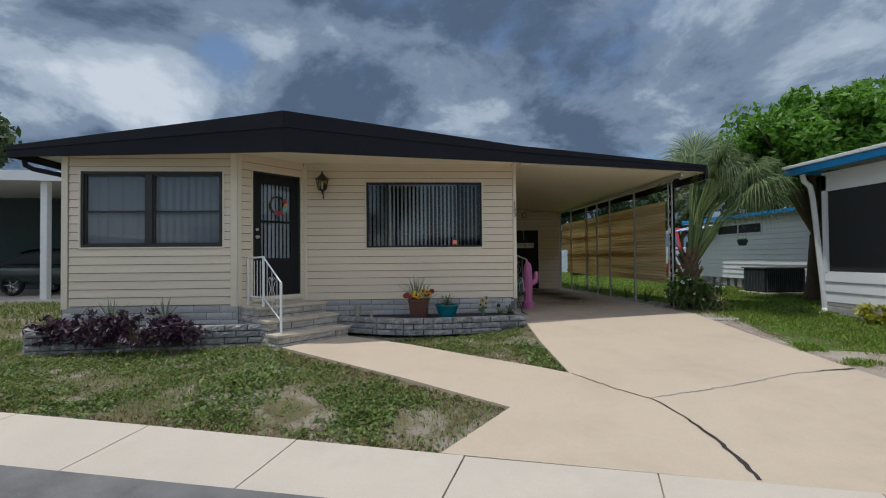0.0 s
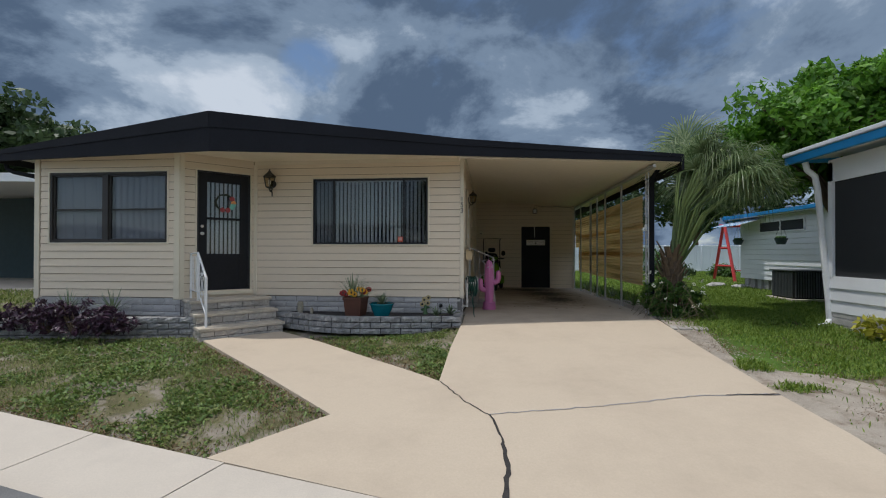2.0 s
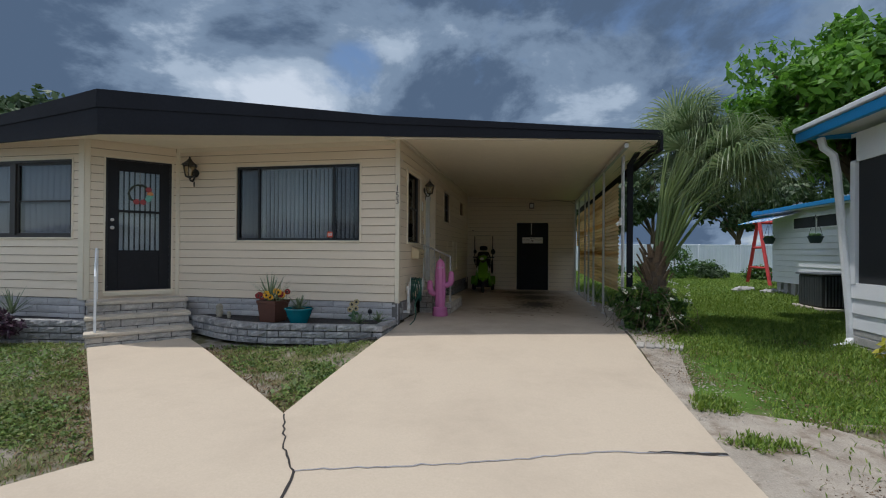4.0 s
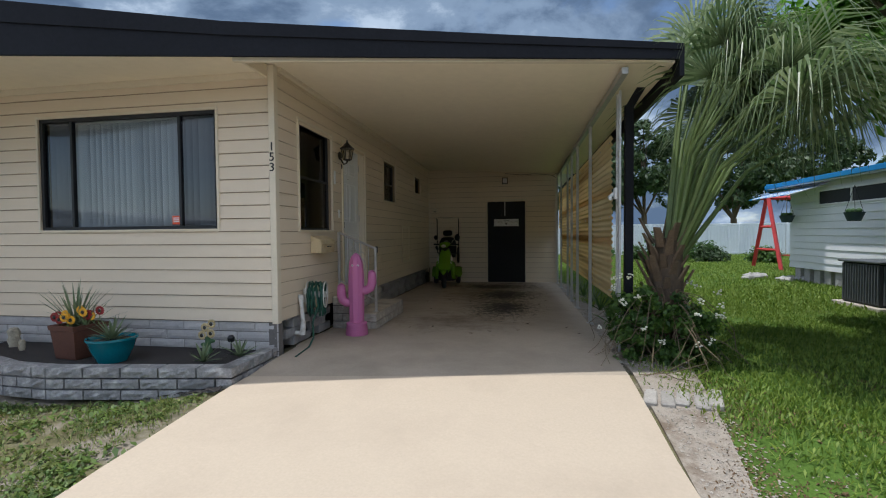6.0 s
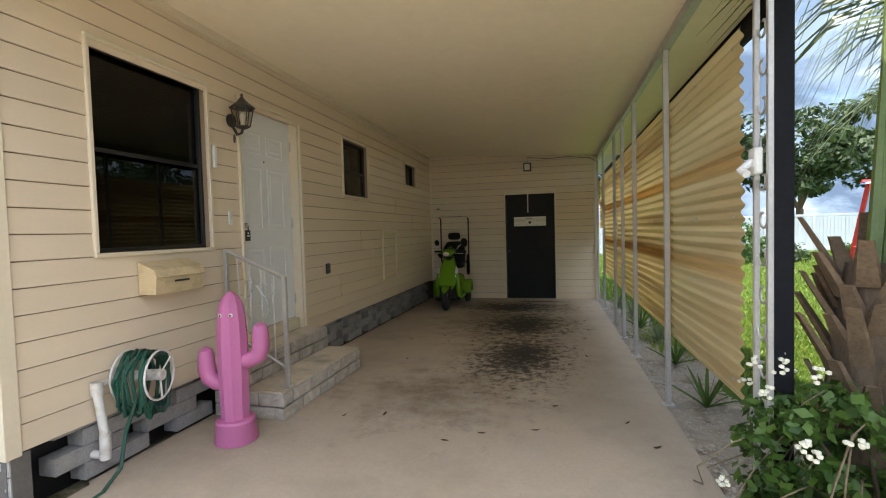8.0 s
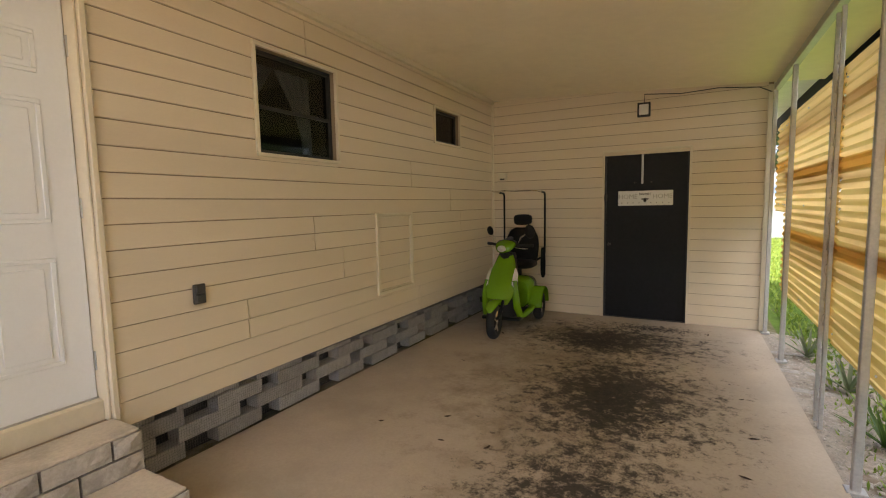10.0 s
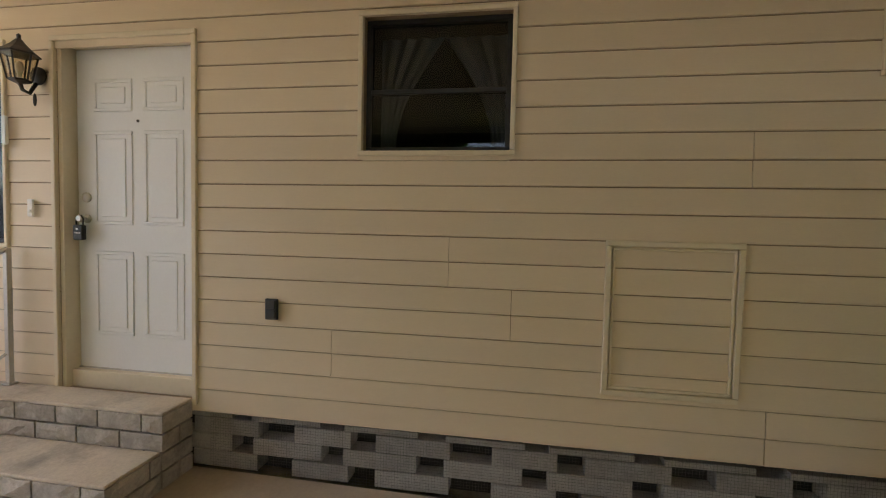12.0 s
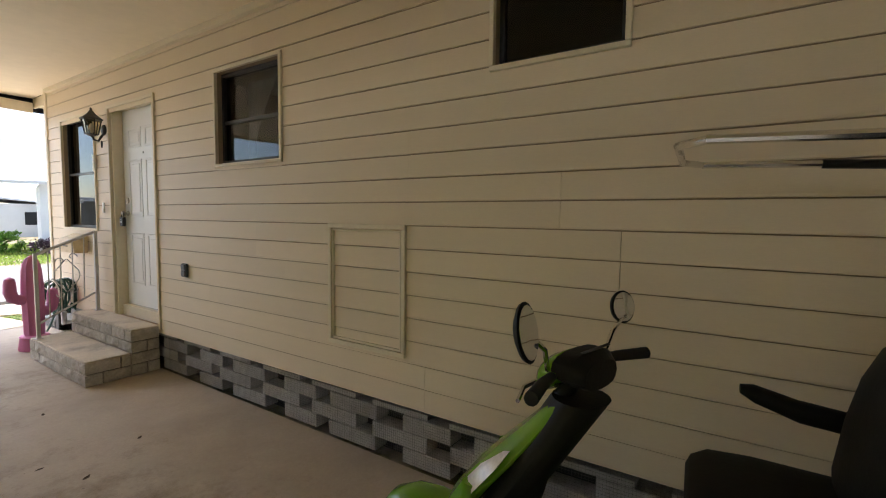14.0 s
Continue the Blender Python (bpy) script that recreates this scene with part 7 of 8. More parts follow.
def scatter_stones(name, seed, n, box, size, mat, label, z_off=0.0, keep=None):
    rs = np.random.RandomState(seed)
    oct_v = np.array([(1, 0, 0), (-1, 0, 0), (0, 1, 0), (0, -1, 0), (0, 0, 0.7), (0, 0, -0.7)])
    oct_f = [(0, 2, 4), (2, 1, 4), (1, 3, 4), (3, 0, 4), (2, 0, 5), (1, 2, 5), (3, 1, 5), (0, 3, 5)]
    tris = []
    for _ in range(n):
        x, y = rs.uniform(box[0], box[1]), rs.uniform(box[2], box[3])
        if keep and not keep(x, y):
            continue
        s = size * rs.uniform(0.4, 1.3) * np.array([rs.uniform(0.7, 1.3), rs.uniform(0.7, 1.3), 0.6])
        a = rs.uniform(0, 6.28)
        R = np.array([[math.cos(a), -math.sin(a), 0], [math.sin(a), math.cos(a), 0], [0, 0, 1]])
        P = (oct_v * s) @ R.T + np.array([x, y, gz(x, y) + z_off])
        for t in oct_f:
            tris.append(P[list(t)])
    return tagged(part(name, raw_mesh(name, np.concatenate(tris), None, mat, 3), None), label, "gravel", kind="stuff")


soil_strip = sheet("soil_bed", [(5.5, 8.15), (5.42, 10.0), (5.4, 16.2), (6.0, 16.2), (6.1, 8.6), (5.95, 7.5), (5.62, 5.7), (6.45, 5.5), (7.2, 4.8), (9.0, 3.6), (9.4, 0.8), (5.72, 1.7), (5.55, 3.6), (5.45, 6.2)], 0.05, SOIL, -0.012)
structure(soil_strip, "bare sandy soil along the drive edge", "soil")
scatter_stones("gravel", 41, 2600, (5.44, 6.0, 8.3, 16.2), 0.022, PEBBLE, "mixed gravel and litter beside the slab", -0.01)
scatter_stones("gravel", 42, 900, (5.5, 6.6, 1.8, 7.0), 0.010, PEBBLE, "small stones on bare sandy soil", -0.012)
scatter_stones("gravel", 44, 900, (5.5, 5.98, 5.4, 7.9), 0.011, PEBBLE, "small stones along the drive edge", -0.01)
scatter_stones("mulch_chips", 43, 1500, (-1.0, 1.95, 7.3, 8.18), 0.028, MULCH, "dark mulch chips in planter", 0.0, lambda x, y: y > 7.28 + max(0, -x) * 0.35 and True)
PALEBRICK = material("pale weathered paver", (0.36, 0.335, 0.30), 0.9, var=0.25, scale=12, bump=0.5, rand=0.12)


def pavers():
    b = B()
    b.box(-0.05, 0.05, -0.2, 0.2, -0.05, 0.012, 0.008)
    me = b.mesh("paver", PALEBRICK)
    for x, y, r in ((5.53, 7.66, -16), (5.65, 7.64, -14), (5.77, 7.66, -19), (5.89, 7.62, -15), (6.01, 7.66, -18)):
        p = tagged(part("paver", me, None), "pale weathered concrete paver set in sandy soil", "paver", "pavers beside the drive")
        p.matrix_basis = pose(x, y, gz(x, y) - 0.014, 0, 0, r)
    for x, y, r in ((5.62, 11.0, 70), (5.6, 14.3, 88), (5.58, 14.8, 86), (5.6, 15.4, 92)):
        p = tagged(part("paver", me, None), "pale weathered concrete paver set in sandy soil", "paver", "pavers beside the drive")
        p.matrix_basis = pose(x, y, gz(x, y) - 0.02, 0, 0, r)


pavers()


def spiky(name, m, n, length, width, mat, label, cat="plant", upright=0.6, seed=1):
    rs = random.Random(seed)
    e = thing(name, m, label, cat)
    for k in range(n):
        a = k * 2.399
        lift = upright + (1.45 - upright) * (k / n)
        L = length * rs.uniform(0.75, 1.1)
        v = []
        d = Vector((math.cos(a), math.sin(a), 0))
        side = Vector((-d.y, d.x, 0))
        pts = []
        for i in range(5):
            s = i / 4
            p = d * (L * s * math.cos(lift)) + Vector((0, 0, L * s * math.sin(lift) - 0.12 * L * s * s))
            w = width * (1 - s) ** 0.7 * (0.7 + 0.6 * s)
            pts.append((p, side * w))
        b = B()
        for p, w in pts:
            b.v += [tuple(p - w + Vector((0, 0, 0.3 * w.length))), tuple(p - Vector((0, 0, 0.25 * w.length))), tuple(p + w + Vector((0, 0, 0.3 * w.length)))]
        for i in range(4):
            for j in (0, 1):
                b.f.append((3 * i + j, 3 * i + j + 1, 3 * i + j + 4, 3 * i + j + 3))
        b.smooth = True
        part("leaf", b, mat, e)
    return e


def bush(name, at, radius, n, clump, per, leaf, mat, label, seed, aspect=0.5, stems=True):
    rs = np.random.RandomState(seed)
    e = thing(name, pose(*at), label, "shrub")
    c, s = clumps(rs, (0, 0, radius[2] * 0.75), radius, n, clump)
    c[:, 2] = np.maximum(c[:, 2], 0.04)
    for k in range(min(n, 14)):
        b = B()
        q = Vector(c[k])
        b.tube([(q.x * 0.15, q.y * 0.15, -0.03), tuple(q * 0.5 + Vector((0, 0, 0.05))), tuple(q)], [0.012, 0.009, 0.004], 5)
        part("stem", b, BARK, e)
    part("foliage", raw_mesh("foliage", leaf_cloud(rs, c, s, per, leaf, aspect, 0.5, 0.2), None, mat, 4), None, e)
    return e


# palm foot thicket with vines and white blossom
thicket = bush("vine_thicket", (5.90, 8.74, -0.03), (0.52, 0.50, 0.42), 110, 0.11, 60, 0.029, LEAF_SHRUB, "leafy vine thicket with white blossom at palm foot", 51, 0.62)
rs_v = random.Random(6)
for k in range(44):
    vb = B()
    a, r = rs_v.uniform(0, 6.28), rs_v.uniform(0.25, 0.75)
    p0 = Vector((math.cos(a) * 0.2, math.sin(a) * 0.2, rs_v.uniform(0.2, 0.7)))
    p1 = Vector((math.cos(a) * r, math.sin(a) * r - 0.1, rs_v.uniform(0.05, 0.45)))
    a2 = a + rs_v.uniform(-0.8, 0.8)
    p2 = Vector((math.cos(a2) * (r + 0.15), math.sin(a2) * (r + 0.1), 0.0))
    pts = [p0, p0.lerp(p1, 0.35) + Vector((0, 0, 0.09)), p0.lerp(p1, 0.7) + Vector((0, 0, 0.07)), p1, p1.lerp(p2, 0.5) + Vector((rs_v.uniform(-0.05, 0.05), rs_v.uniform(-0.05, 0.05), -0.03)), p2]
    vb.tube(pts, 0.0036, 4)
    part("vine", vb, VINE, thicket, "dry brown vine stem")
for k in range(26):
    a, z = rs_v.uniform(0, 6.28), rs_v.uniform(0.25, 0.95)
    r = 0.58 * math.sqrt(max(0.05, 1 - (z - 0.35) ** 2 / 0.5))
    fb = B()
    for q in range(7):
        fb.blob((rs_v.uniform(-0.03, 0.03), rs_v.uniform(-0.03, 0.03), rs_v.uniform(-0.025, 0.025)), (0.012, 0.012, 0.009), 5, 3)
    p = part("blossom", fb, PETALWHITE, thicket, "cluster of small white blossom")
    p.matrix_basis = pose(math.cos(a) * r, math.sin(a) * r * 0.9, z)
for k, (x, y) in enumerate(((5.78, 11.6), (5.82, 12.6), (5.75, 13.4), (5.8, 14.4), (5.72, 10.4), (5.7, 15.3))):
    spiky("bromeliad", pose(x, y, gz(x, y)), 14, 0.42, 0.022, LEAF_AGAVE if k % 2 else LEAF_SHRUB, "strappy green plant in the gravel strip", "plant", 0.35, 60 + k)
    
for k, (x, y, r) in enumerate(((-5.2, 6.72, 0.46), (-4.6, 6.62, 0.52), (-4.0, 6.52, 0.58), (-3.5, 6.62, 0.42))):
    bush("purple_shrub", (x, y - 0.2, -0.10), (r, r * 0.6, r * 0.52), 58, 0.085, 20, 0.045, LEAF_PURPLE, "deep purple leafy shrub in front planter", 70 + k, 0.3)
for k, (x, y) in enumerate(((-4.75, 7.05), (-3.95, 7.08))):
    spiky("yucca", pose(x, y - 0.1, 0.12), 26, 0.5, 0.014, LEAF_AGAVE, "small green yucca behind purple shrubs", "plant", 0.4, 80 + k)

# pots in the right planter
TERRA = material("dark terracotta pot", (0.10, 0.038, 0.022), 0.7, var=0.2, scale=8)
TEAL = material("glossy teal glazed pot", (0.005, 0.16, 0.20), 0.25, var=0.12, scale=6)
YELLOWP = material("yellow flower petals", (0.75, 0.38, 0.02), 0.6, var=0.2, scale=30)
REDP = material("dark red flower petals", (0.28, 0.02, 0.018), 0.6, var=0.25, scale=30)
STATUE = material("mossy stone figure", (0.36, 0.32, 0.24), 0.9, var=0.3, scale=25, bump=0.5)


def square_pot():
    e = thing("square_pot", pose(0.12, 7.72, 0.05, 0, 0, -8), "square dark terracotta pot holding a spiky plant", "pot")
    b = B()
    loft(b, [[(sx * a, sy * a, z) for sx, sy in ((-1, -1), (1, -1), (1, 1), (-1, 1))] for z, a in ((0.0, 0.135), (0.02, 0.14), (0.28, 0.165), (0.285, 0.175), (0.33, 0.178), (0.33, 0.15), (0.28, 0.145))])
    b.smooth = False
    part("pot_body", b, TERRA, e)
    s = B()
    s.box(-0.143, 0.143, -0.143, 0.143, 0.26, 0.285)
    part("soil", s, MULCH, e)


square_pot()
spiky("dracaena", pose(0.06, 7.74, 0.33), 30, 0.55, 0.013, LEAF_AGAVE, "spiky green dracaena growing in terracotta pot", "plant", 0.75, 91)
spiky("dracaena", pose(0.22, 7.70, 0.33), 20, 0.42, 0.010, LEAF_AGAVE, "spiky green dracaena growing in terracotta pot", "plant", 0.3, 92)


def flowers(at, mat, seed, label, n=3):
    e = thing("flower", pose(*at), label, "flower")
    rs = random.Random(seed)
    for q in range(n):
        cx, cy, cz = rs.uniform(-0.06, 0.06), rs.uniform(-0.04, 0.04), rs.uniform(0.02, 0.10)
        b = B()
        for k in range(12):
            a = k * 0.5236
            b.blob((cx + 0.034 * math.cos(a), cy - 0.01, cz + 0.034 * math.sin(a)), (0.022, 0.008, 0.011), 6, 4, None)
        hd = part("petals", b, mat, e)
        c = B()
        c.blob((cx, cy - 0.018, cz), (0.018, 0.008, 0.018), 8, 4)
        part("flower_centre", c, DARKBROWN, hd)
        s = B()
        s.tube([(cx, cy, cz), (cx * 0.4, 0.02, -0.06)], 0.004, 4)
        part("stem", s, PETIOLE, e)


flowers((0.10, 7.62, 0.40), YELLOWP, 1, "yellow black-eyed flowers in the terracotta pot", 4)
flowers((0.24, 7.66, 0.44), YELLOWP, 2, "yellow black-eyed flowers in the terracotta pot", 3)
flowers((-0.06, 7.66, 0.40), REDP, 3, "dark red flowers in the terracotta pot", 4)
flowers((0.30, 7.72, 0.43), REDP, 4, "dark red flowers in the terracotta pot", 5)


def round_pot():
    e = thing("round_pot", pose(0.62, 7.60, 0.05), "glossy teal bowl pot holding an agave", "pot")
    b = B()
    b.lathe([(0.0, 0.0), (0.12, 0.0), (0.13, 0.02), (0.175, 0.12), (0.20, 0.20), (0.215, 0.215), (0.215, 0.235), (0.195, 0.235), (0.185, 0.20), (0.0, 0.19)], 28)
    part("pot_body", b, TEAL, e)
    s = B()
    s.lathe([(0.0, 0.185), (0.18, 0.19), (0.17, 0.205), (0, 0.215)], 20)
    part("soil", s, MULCH, e)


round_pot()
spiky("agave", pose(0.62, 7.60, 0.25), 32, 0.29, 0.018, LEAF_AGAVE, "spiky grey-green agave in teal pot", "plant", 0.25, 93)
spiky("agave", pose(1.58, 7.62, 0.07), 15, 0.22, 0.022, LEAF_AGAVE, "small pale agave planted in mulch", "plant", 0.3, 94)
spiky("agave", pose(1.80, 7.85, 0.07), 17, 0.24, 0.022, LEAF_AGAVE, "small pale agave planted in mulch", "plant", 0.3, 95)


def sunflower_stake():
    e = thing("flower_ornament", pose(1.33, 8.02, 0.03), "sunflower garden ornament standing in mulch", "ornament")
    b = B()
    b.lathe([(0, 0), (0.05, 0), (0.045, 0.03), (0.03, 0.08), (0.026, 0.18), (0, 0.19)], 12)
    for s, z in ((-1, 0.10), (1, 0.14)):
        b.blob((s * 0.045, 0, z), (0.04, 0.012, 0.022), 8, 5)
    part("stalk", b, material("faded green resin", (0.06, 0.12, 0.05), 0.7, var=0.3, scale=20), e)
    petal = material("faded straw resin", (0.50, 0.40, 0.20), 0.7, var=0.2, scale=30)
    for x, z in ((-0.05, 0.20), (0.05, 0.22), (-0.015, 0.28), (0.06, 0.32)):
        f = B()
        for k in range(10):
            t = k * 0.628
            f.blob((x + 0.033 * math.cos(t), -0.02, z + 0.033 * math.sin(t)), (0.016, 0.008, 0.016), 6, 4)
        h = part("bloom", f, petal, e)
        c = B()
        c.blob((x, -0.03, z), (0.02, 0.008, 0.02), 8, 5)
        part("bloom_centre", c, DARKBROWN, h)


sunflower_stake()


def figurines():
    for x, y, h, lab in ((-1.02, 7.98, 0.22, "small mossy stone garden figure by skirting"), (-0.75, 7.85, 0.12, "tiny pale garden figure in mulch")):
        b = B()
        b.lathe([(0, 0), (h * 0.22, 0), (h * 0.2, h * 0.1), (h * 0.28, h * 0.35), (h * 0.22, h * 0.55), (h * 0.26, h * 0.75), (h * 0.18, h * 0.95), (0, h)], 12)
        for k in range(6):
            a = k * 1.05
            b.blob((h * 0.2 * math.cos(a), h * 0.2 * math.sin(a), h * (0.55 + 0.06 * k)), (h * 0.1, h * 0.07, h * 0.1), 7, 5)
        p = part("garden_figure", b, STATUE)
        p.matrix_basis = pose(x, y, 0.04)
        tagged(p, lab, "ornament")
    e = thing("solar_light", pose(1.62, 7.98, 0.03), "small black and orange solar stake light", "light")
    b = B()
    b.tube([(0, 0, -0.03), (0, 0, 0.16)], 0.006, 6)
    b.lathe([(0, 0.15), (0.03, 0.15), (0.036, 0.19), (0.02, 0.215), (0, 0.22)], 12)
    part("stake", b, LOCKBLACK, e)


figurines()

# ---- neighbours and distance ----
NSIDING = material("white vinyl siding", (0.72, 0.73, 0.74), 0.55, var=0.05, scale=2)
NSCREEN = material("dark insect screen", (0.022, 0.024, 0.027), 0.8, var=0.12, scale=3)
BLUE = material("bright blue painted fascia", (0.01, 0.22, 0.50), 0.5, var=0.10, scale=3)
NROOF = material("pale metal roof", (0.62, 0.64, 0.66), 0.6, var=0.08)
VINYLFENCE = material("white vinyl fence", (0.72, 0.74, 0.78), 0.5, var=0.05, scale=2)
DARKSIDE = material("dark teal wall", (0.03, 0.055, 0.06), 0.7, var=0.15)
REDPAINT = material("faded red painted wood", (0.50, 0.035, 0.035), 0.6, var=0.2, scale=6)
ACGREY = material("dark grey louvred metal", (0.11, 0.12, 0.125), 0.5, var=0.2, scale=6)
STONEPALE = material("pale rubble stone", (0.42, 0.40, 0.38), 0.9, var=0.3, scale=10, bump=0.6)


def siding_run(parent, m, length, z0, z1, step=0.2, mat=NSIDING):
    b = B()
    b.prism([(0, 0.0, step), (0, -0.005, step), (0, -0.028, 0.004), (0, -0.025, 0), (0, 0.0, 0)], (0, 0, 0), (1, 0, 0))
    me = b.mesh("siding_plank", mat)
    z = z0
    while z < z1 - 0.02:
        p = part("siding_plank", me, None, parent)
        p.matrix_basis = m @ Matrix.Translation((0, 0, z)) @ Matrix.Diagonal((length, 1, min(step, z1 - z) / step, 1))
        z += step


def neighbour_porch():
    e = thing("neighbour_porch", pose(-0.33, -0.42, -0.04), "white neighbouring house with dark-screened porch and blue roof edge", "house")
    x0, y0, y1 = 8.62, 4.2, 8.62
    w = B()
    w.box(x0, x0 + 0.1, y0, y1, -0.75, 0.82)
    w.box(x0, 14.0, y1 - 0.1, y1, -0.1, 2.75)
    w.box(x0, x0 + 0.1, y0, y1, 2.42, 2.80)
    w.box(x0 + 0.1, 14.0, y0, y0 + 0.1, -0.75, 2.80)
    wall_p = part("porch_wall", w, NSIDING, e)
    siding_run(wall_p, pose(x0, y1, 0, 0, 0, -90), y1 - y0, 0.22, 0.82, 0.2)
    for z in np.arange(-0.7, 0.2, 0.12):
        sk = B()
        sk.box(x0 - 0.02, x0, y0, y1, z, z + 0.105, 0.004)
        part("skirting_board", sk, STONEPALE, e)
    s = B()
    s.box(x0 + 0.02, x0 + 0.04, y0, y1 - 0.12, 0.82, 2.42)
    part("screen", s, NSCREEN, e, "dark insect screen")
    for y in (8.56, 6.2, 4.26):
        p = B()
        p.box(x0 - 0.02, x0 + 0.06, y - 0.05, y + 0.05, 0.80, 2.44, 0.006)
        part("screen_post", p, NSIDING, e)
    r = B()
    loft(r, [[(8.22, y, 2.86), (8.22, y, 2.98), (14.2, y, 3.5), (14.2, y, 3.36)] for y in (3.9, 9.0)])
    r.smooth = False
    roof_p = part("porch_roof", r, NROOF, e)
    f = B()
    f.box(8.17, 8.24, 3.9, 9.05, 2.80, 2.93, 0.006)
    f.box(8.2, 14.0, 8.98, 9.05, 2.84, 2.98, 0.006)
    part("fascia", f, BLUE, roof_p, "bright blue fascia strip")
    f = B()
    f.box(8.13, 8.24, 3.9, 9.05, 2.935, 3.0, 0.01)
    part("gutter", f, NROOF, roof_p, "white gutter")
    d = B()
    d.tube([(8.33, 8.75, 2.80), (8.36, 8.74, 2.66), (8.47, 8.72, 2.55), (8.50, 8.70, 2.3), (8.60, 8.60, 0.35), (8.60, 8.58, 0.08), (8.52, 8.52, 0.0), (8.30, 8.42, -0.03)], 0.05, 8)
    part("downspout", d, WHITE, e, "leaning white downspout")


neighbour_porch()


def neighbour_body():
    e = thing("neighbour_house", Matrix.Identity(4), "white sided neighbouring house on open blocks", "house")
    x0 = 11.75
    w = B()
    w.box(x0, 18, 9.2, 17.75, 0.28, 2.42)
    wall_p = part("house_wall", w, NSIDING, e)
    siding_run(wall_p, pose(x0, 17.75, 0, 0, 0, -90), 8.55, 0.28, 2.42, 0.17)
    siding_run(wall_p, pose(18, 17.75, 0, 0, 0, 180), 6.25, 0.28, 2.42, 0.17)
    for k in range(21):
        b = B()
        b.box(x0 + 0.02, x0 + 0.2, 9.3 + k * 0.4, 9.55 + k * 0.4, -0.12, 0.28, 0.01)
        part("pier_block", b, CINDER, e)
    win = B()
    frame_boxes(win, 0, 2.3, 1.86, 2.24, 0.04, -0.05, -0.0)
    win.box(1.13, 1.17, -0.05, 0.0, 1.89, 2.21)
    wf = part("window", win, WHITE, e)
    wf.matrix_basis = pose(x0 - 0.01, 16.5, 0, 0, 0, -90)
    g = B()
    g.box(0.03, 2.27, -0.03, -0.02, 1.89, 2.21)
    part("pane", g, NSCREEN, wf)
    r = B()
    loft(r, [[(11.4, y, 2.40), (11.4, y, 2.52), (18.2, y, 3.1), (18.2, y, 2.98)] for y in (9.1, 18.3)])
    r.smooth = False
    rf = part("house_roof", r, NROOF, e)
    f = B()
    f.box(11.35, 11.42, 9.1, 18.3, 2.43, 2.54, 0.006)
    f.box(11.4, 18.0, 18.26, 18.34, 2.38, 2.58, 0.006)
    part("fascia", f, BLUE, rf, "bright blue fascia strip")
    # blue and white striped awning by the corner
    for k in range(10):
        a = B()
        y = 16.2 + 0.2 * k
        a.add([(11.73, y, 2.36), (11.73, y + 0.2, 2.36), (10.9, y + 0.2, 2.12), (10.9, y, 2.12), (11.73, y, 2.38), (11.73, y + 0.2, 2.38), (10.9, y + 0.2, 2.14), (10.9, y, 2.14)], [(0, 1, 2, 3), (4, 5, 6, 7), (0, 1, 5, 4), (2, 3, 7, 6), (0, 3, 7, 4), (1, 2, 6, 5)])
        part("awning_slat", a, BLUE if k % 2 else NSIDING, e)


neighbour_body()


def hanging_pot(x, y, z):
    e = thing("hanging_pot", pose(x, y, z), "small dark hanging flower pot on wire", "pot", "hanging pots by the white wall")
    b = B()
    b.lathe([(0, -0.18), (0.11, -0.18), (0.17, -0.02), (0.18, 0.0), (0.16, 0.0), (0, -0.02)], 16)
    part("pot_body", b, DARKSIDE, e)
    w = B()
    for a in (0, 2.1, 4.2):
        w.tube([(0.17 * math.cos(a), 0.17 * math.sin(a), 0.0), (0, 0, 0.55)], 0.005, 4)
    part("wire", w, LOCKBLACK, e)
    p = B()
    for k in range(5):
        p.blob((0.08 * math.cos(k * 1.3), 0.08 * math.sin(k * 1.3), 0.03), (0.06, 0.06, 0.05), 7, 5)
    part("plant", p, material("pot plant green", (0.05, 0.11, 0.03), 0.8), e)


hanging_pot(11.5, 17.45, 1.66)
hanging_pot(11.2, 14.45, 1.62)


def ac_unit():
    e = thing("air_conditioner", pose(10.58, 12.35, -0.04), "dark grey louvred air conditioner on pad in grass", "air conditioner")
    b = B()
    b.box(-0.60, 0.60, -0.45, 0.45, 0.08, 0.76, 0.03)
    # case coloured black to give the shade between the grey louvres
    part("case", b, BLACK, e)
    b = B()
    b.box(-0.64, 0.64, -0.49, 0.49, 0.76, 0.80, 0.012)
    part("lid", b, ACGREY, e)
    for s in ((-0.62, -0.595), (0.595, 0.62)):
        for k in range(14):
            q = B()
            y = -0.42 + 0.06 * k
            q.box(s[0], s[1], y, y + 0.022, 0.12, 0.74, 0.003)
            part("louvre", q, ACGREY, e)
    for k in range(19):
        q = B()
        x = -0.56 + 0.06 * k
        q.box(x, x + 0.022, -0.475, -0.447, 0.12, 0.74, 0.003)
        part("louvre", q, ACGREY, e)
    b = B()
    b.box(-0.68, 0.68, -0.55, 0.55, -0.03, 0.08, 0.01)
    part("pad", b, SIDEWALK, e)


ac_unit()


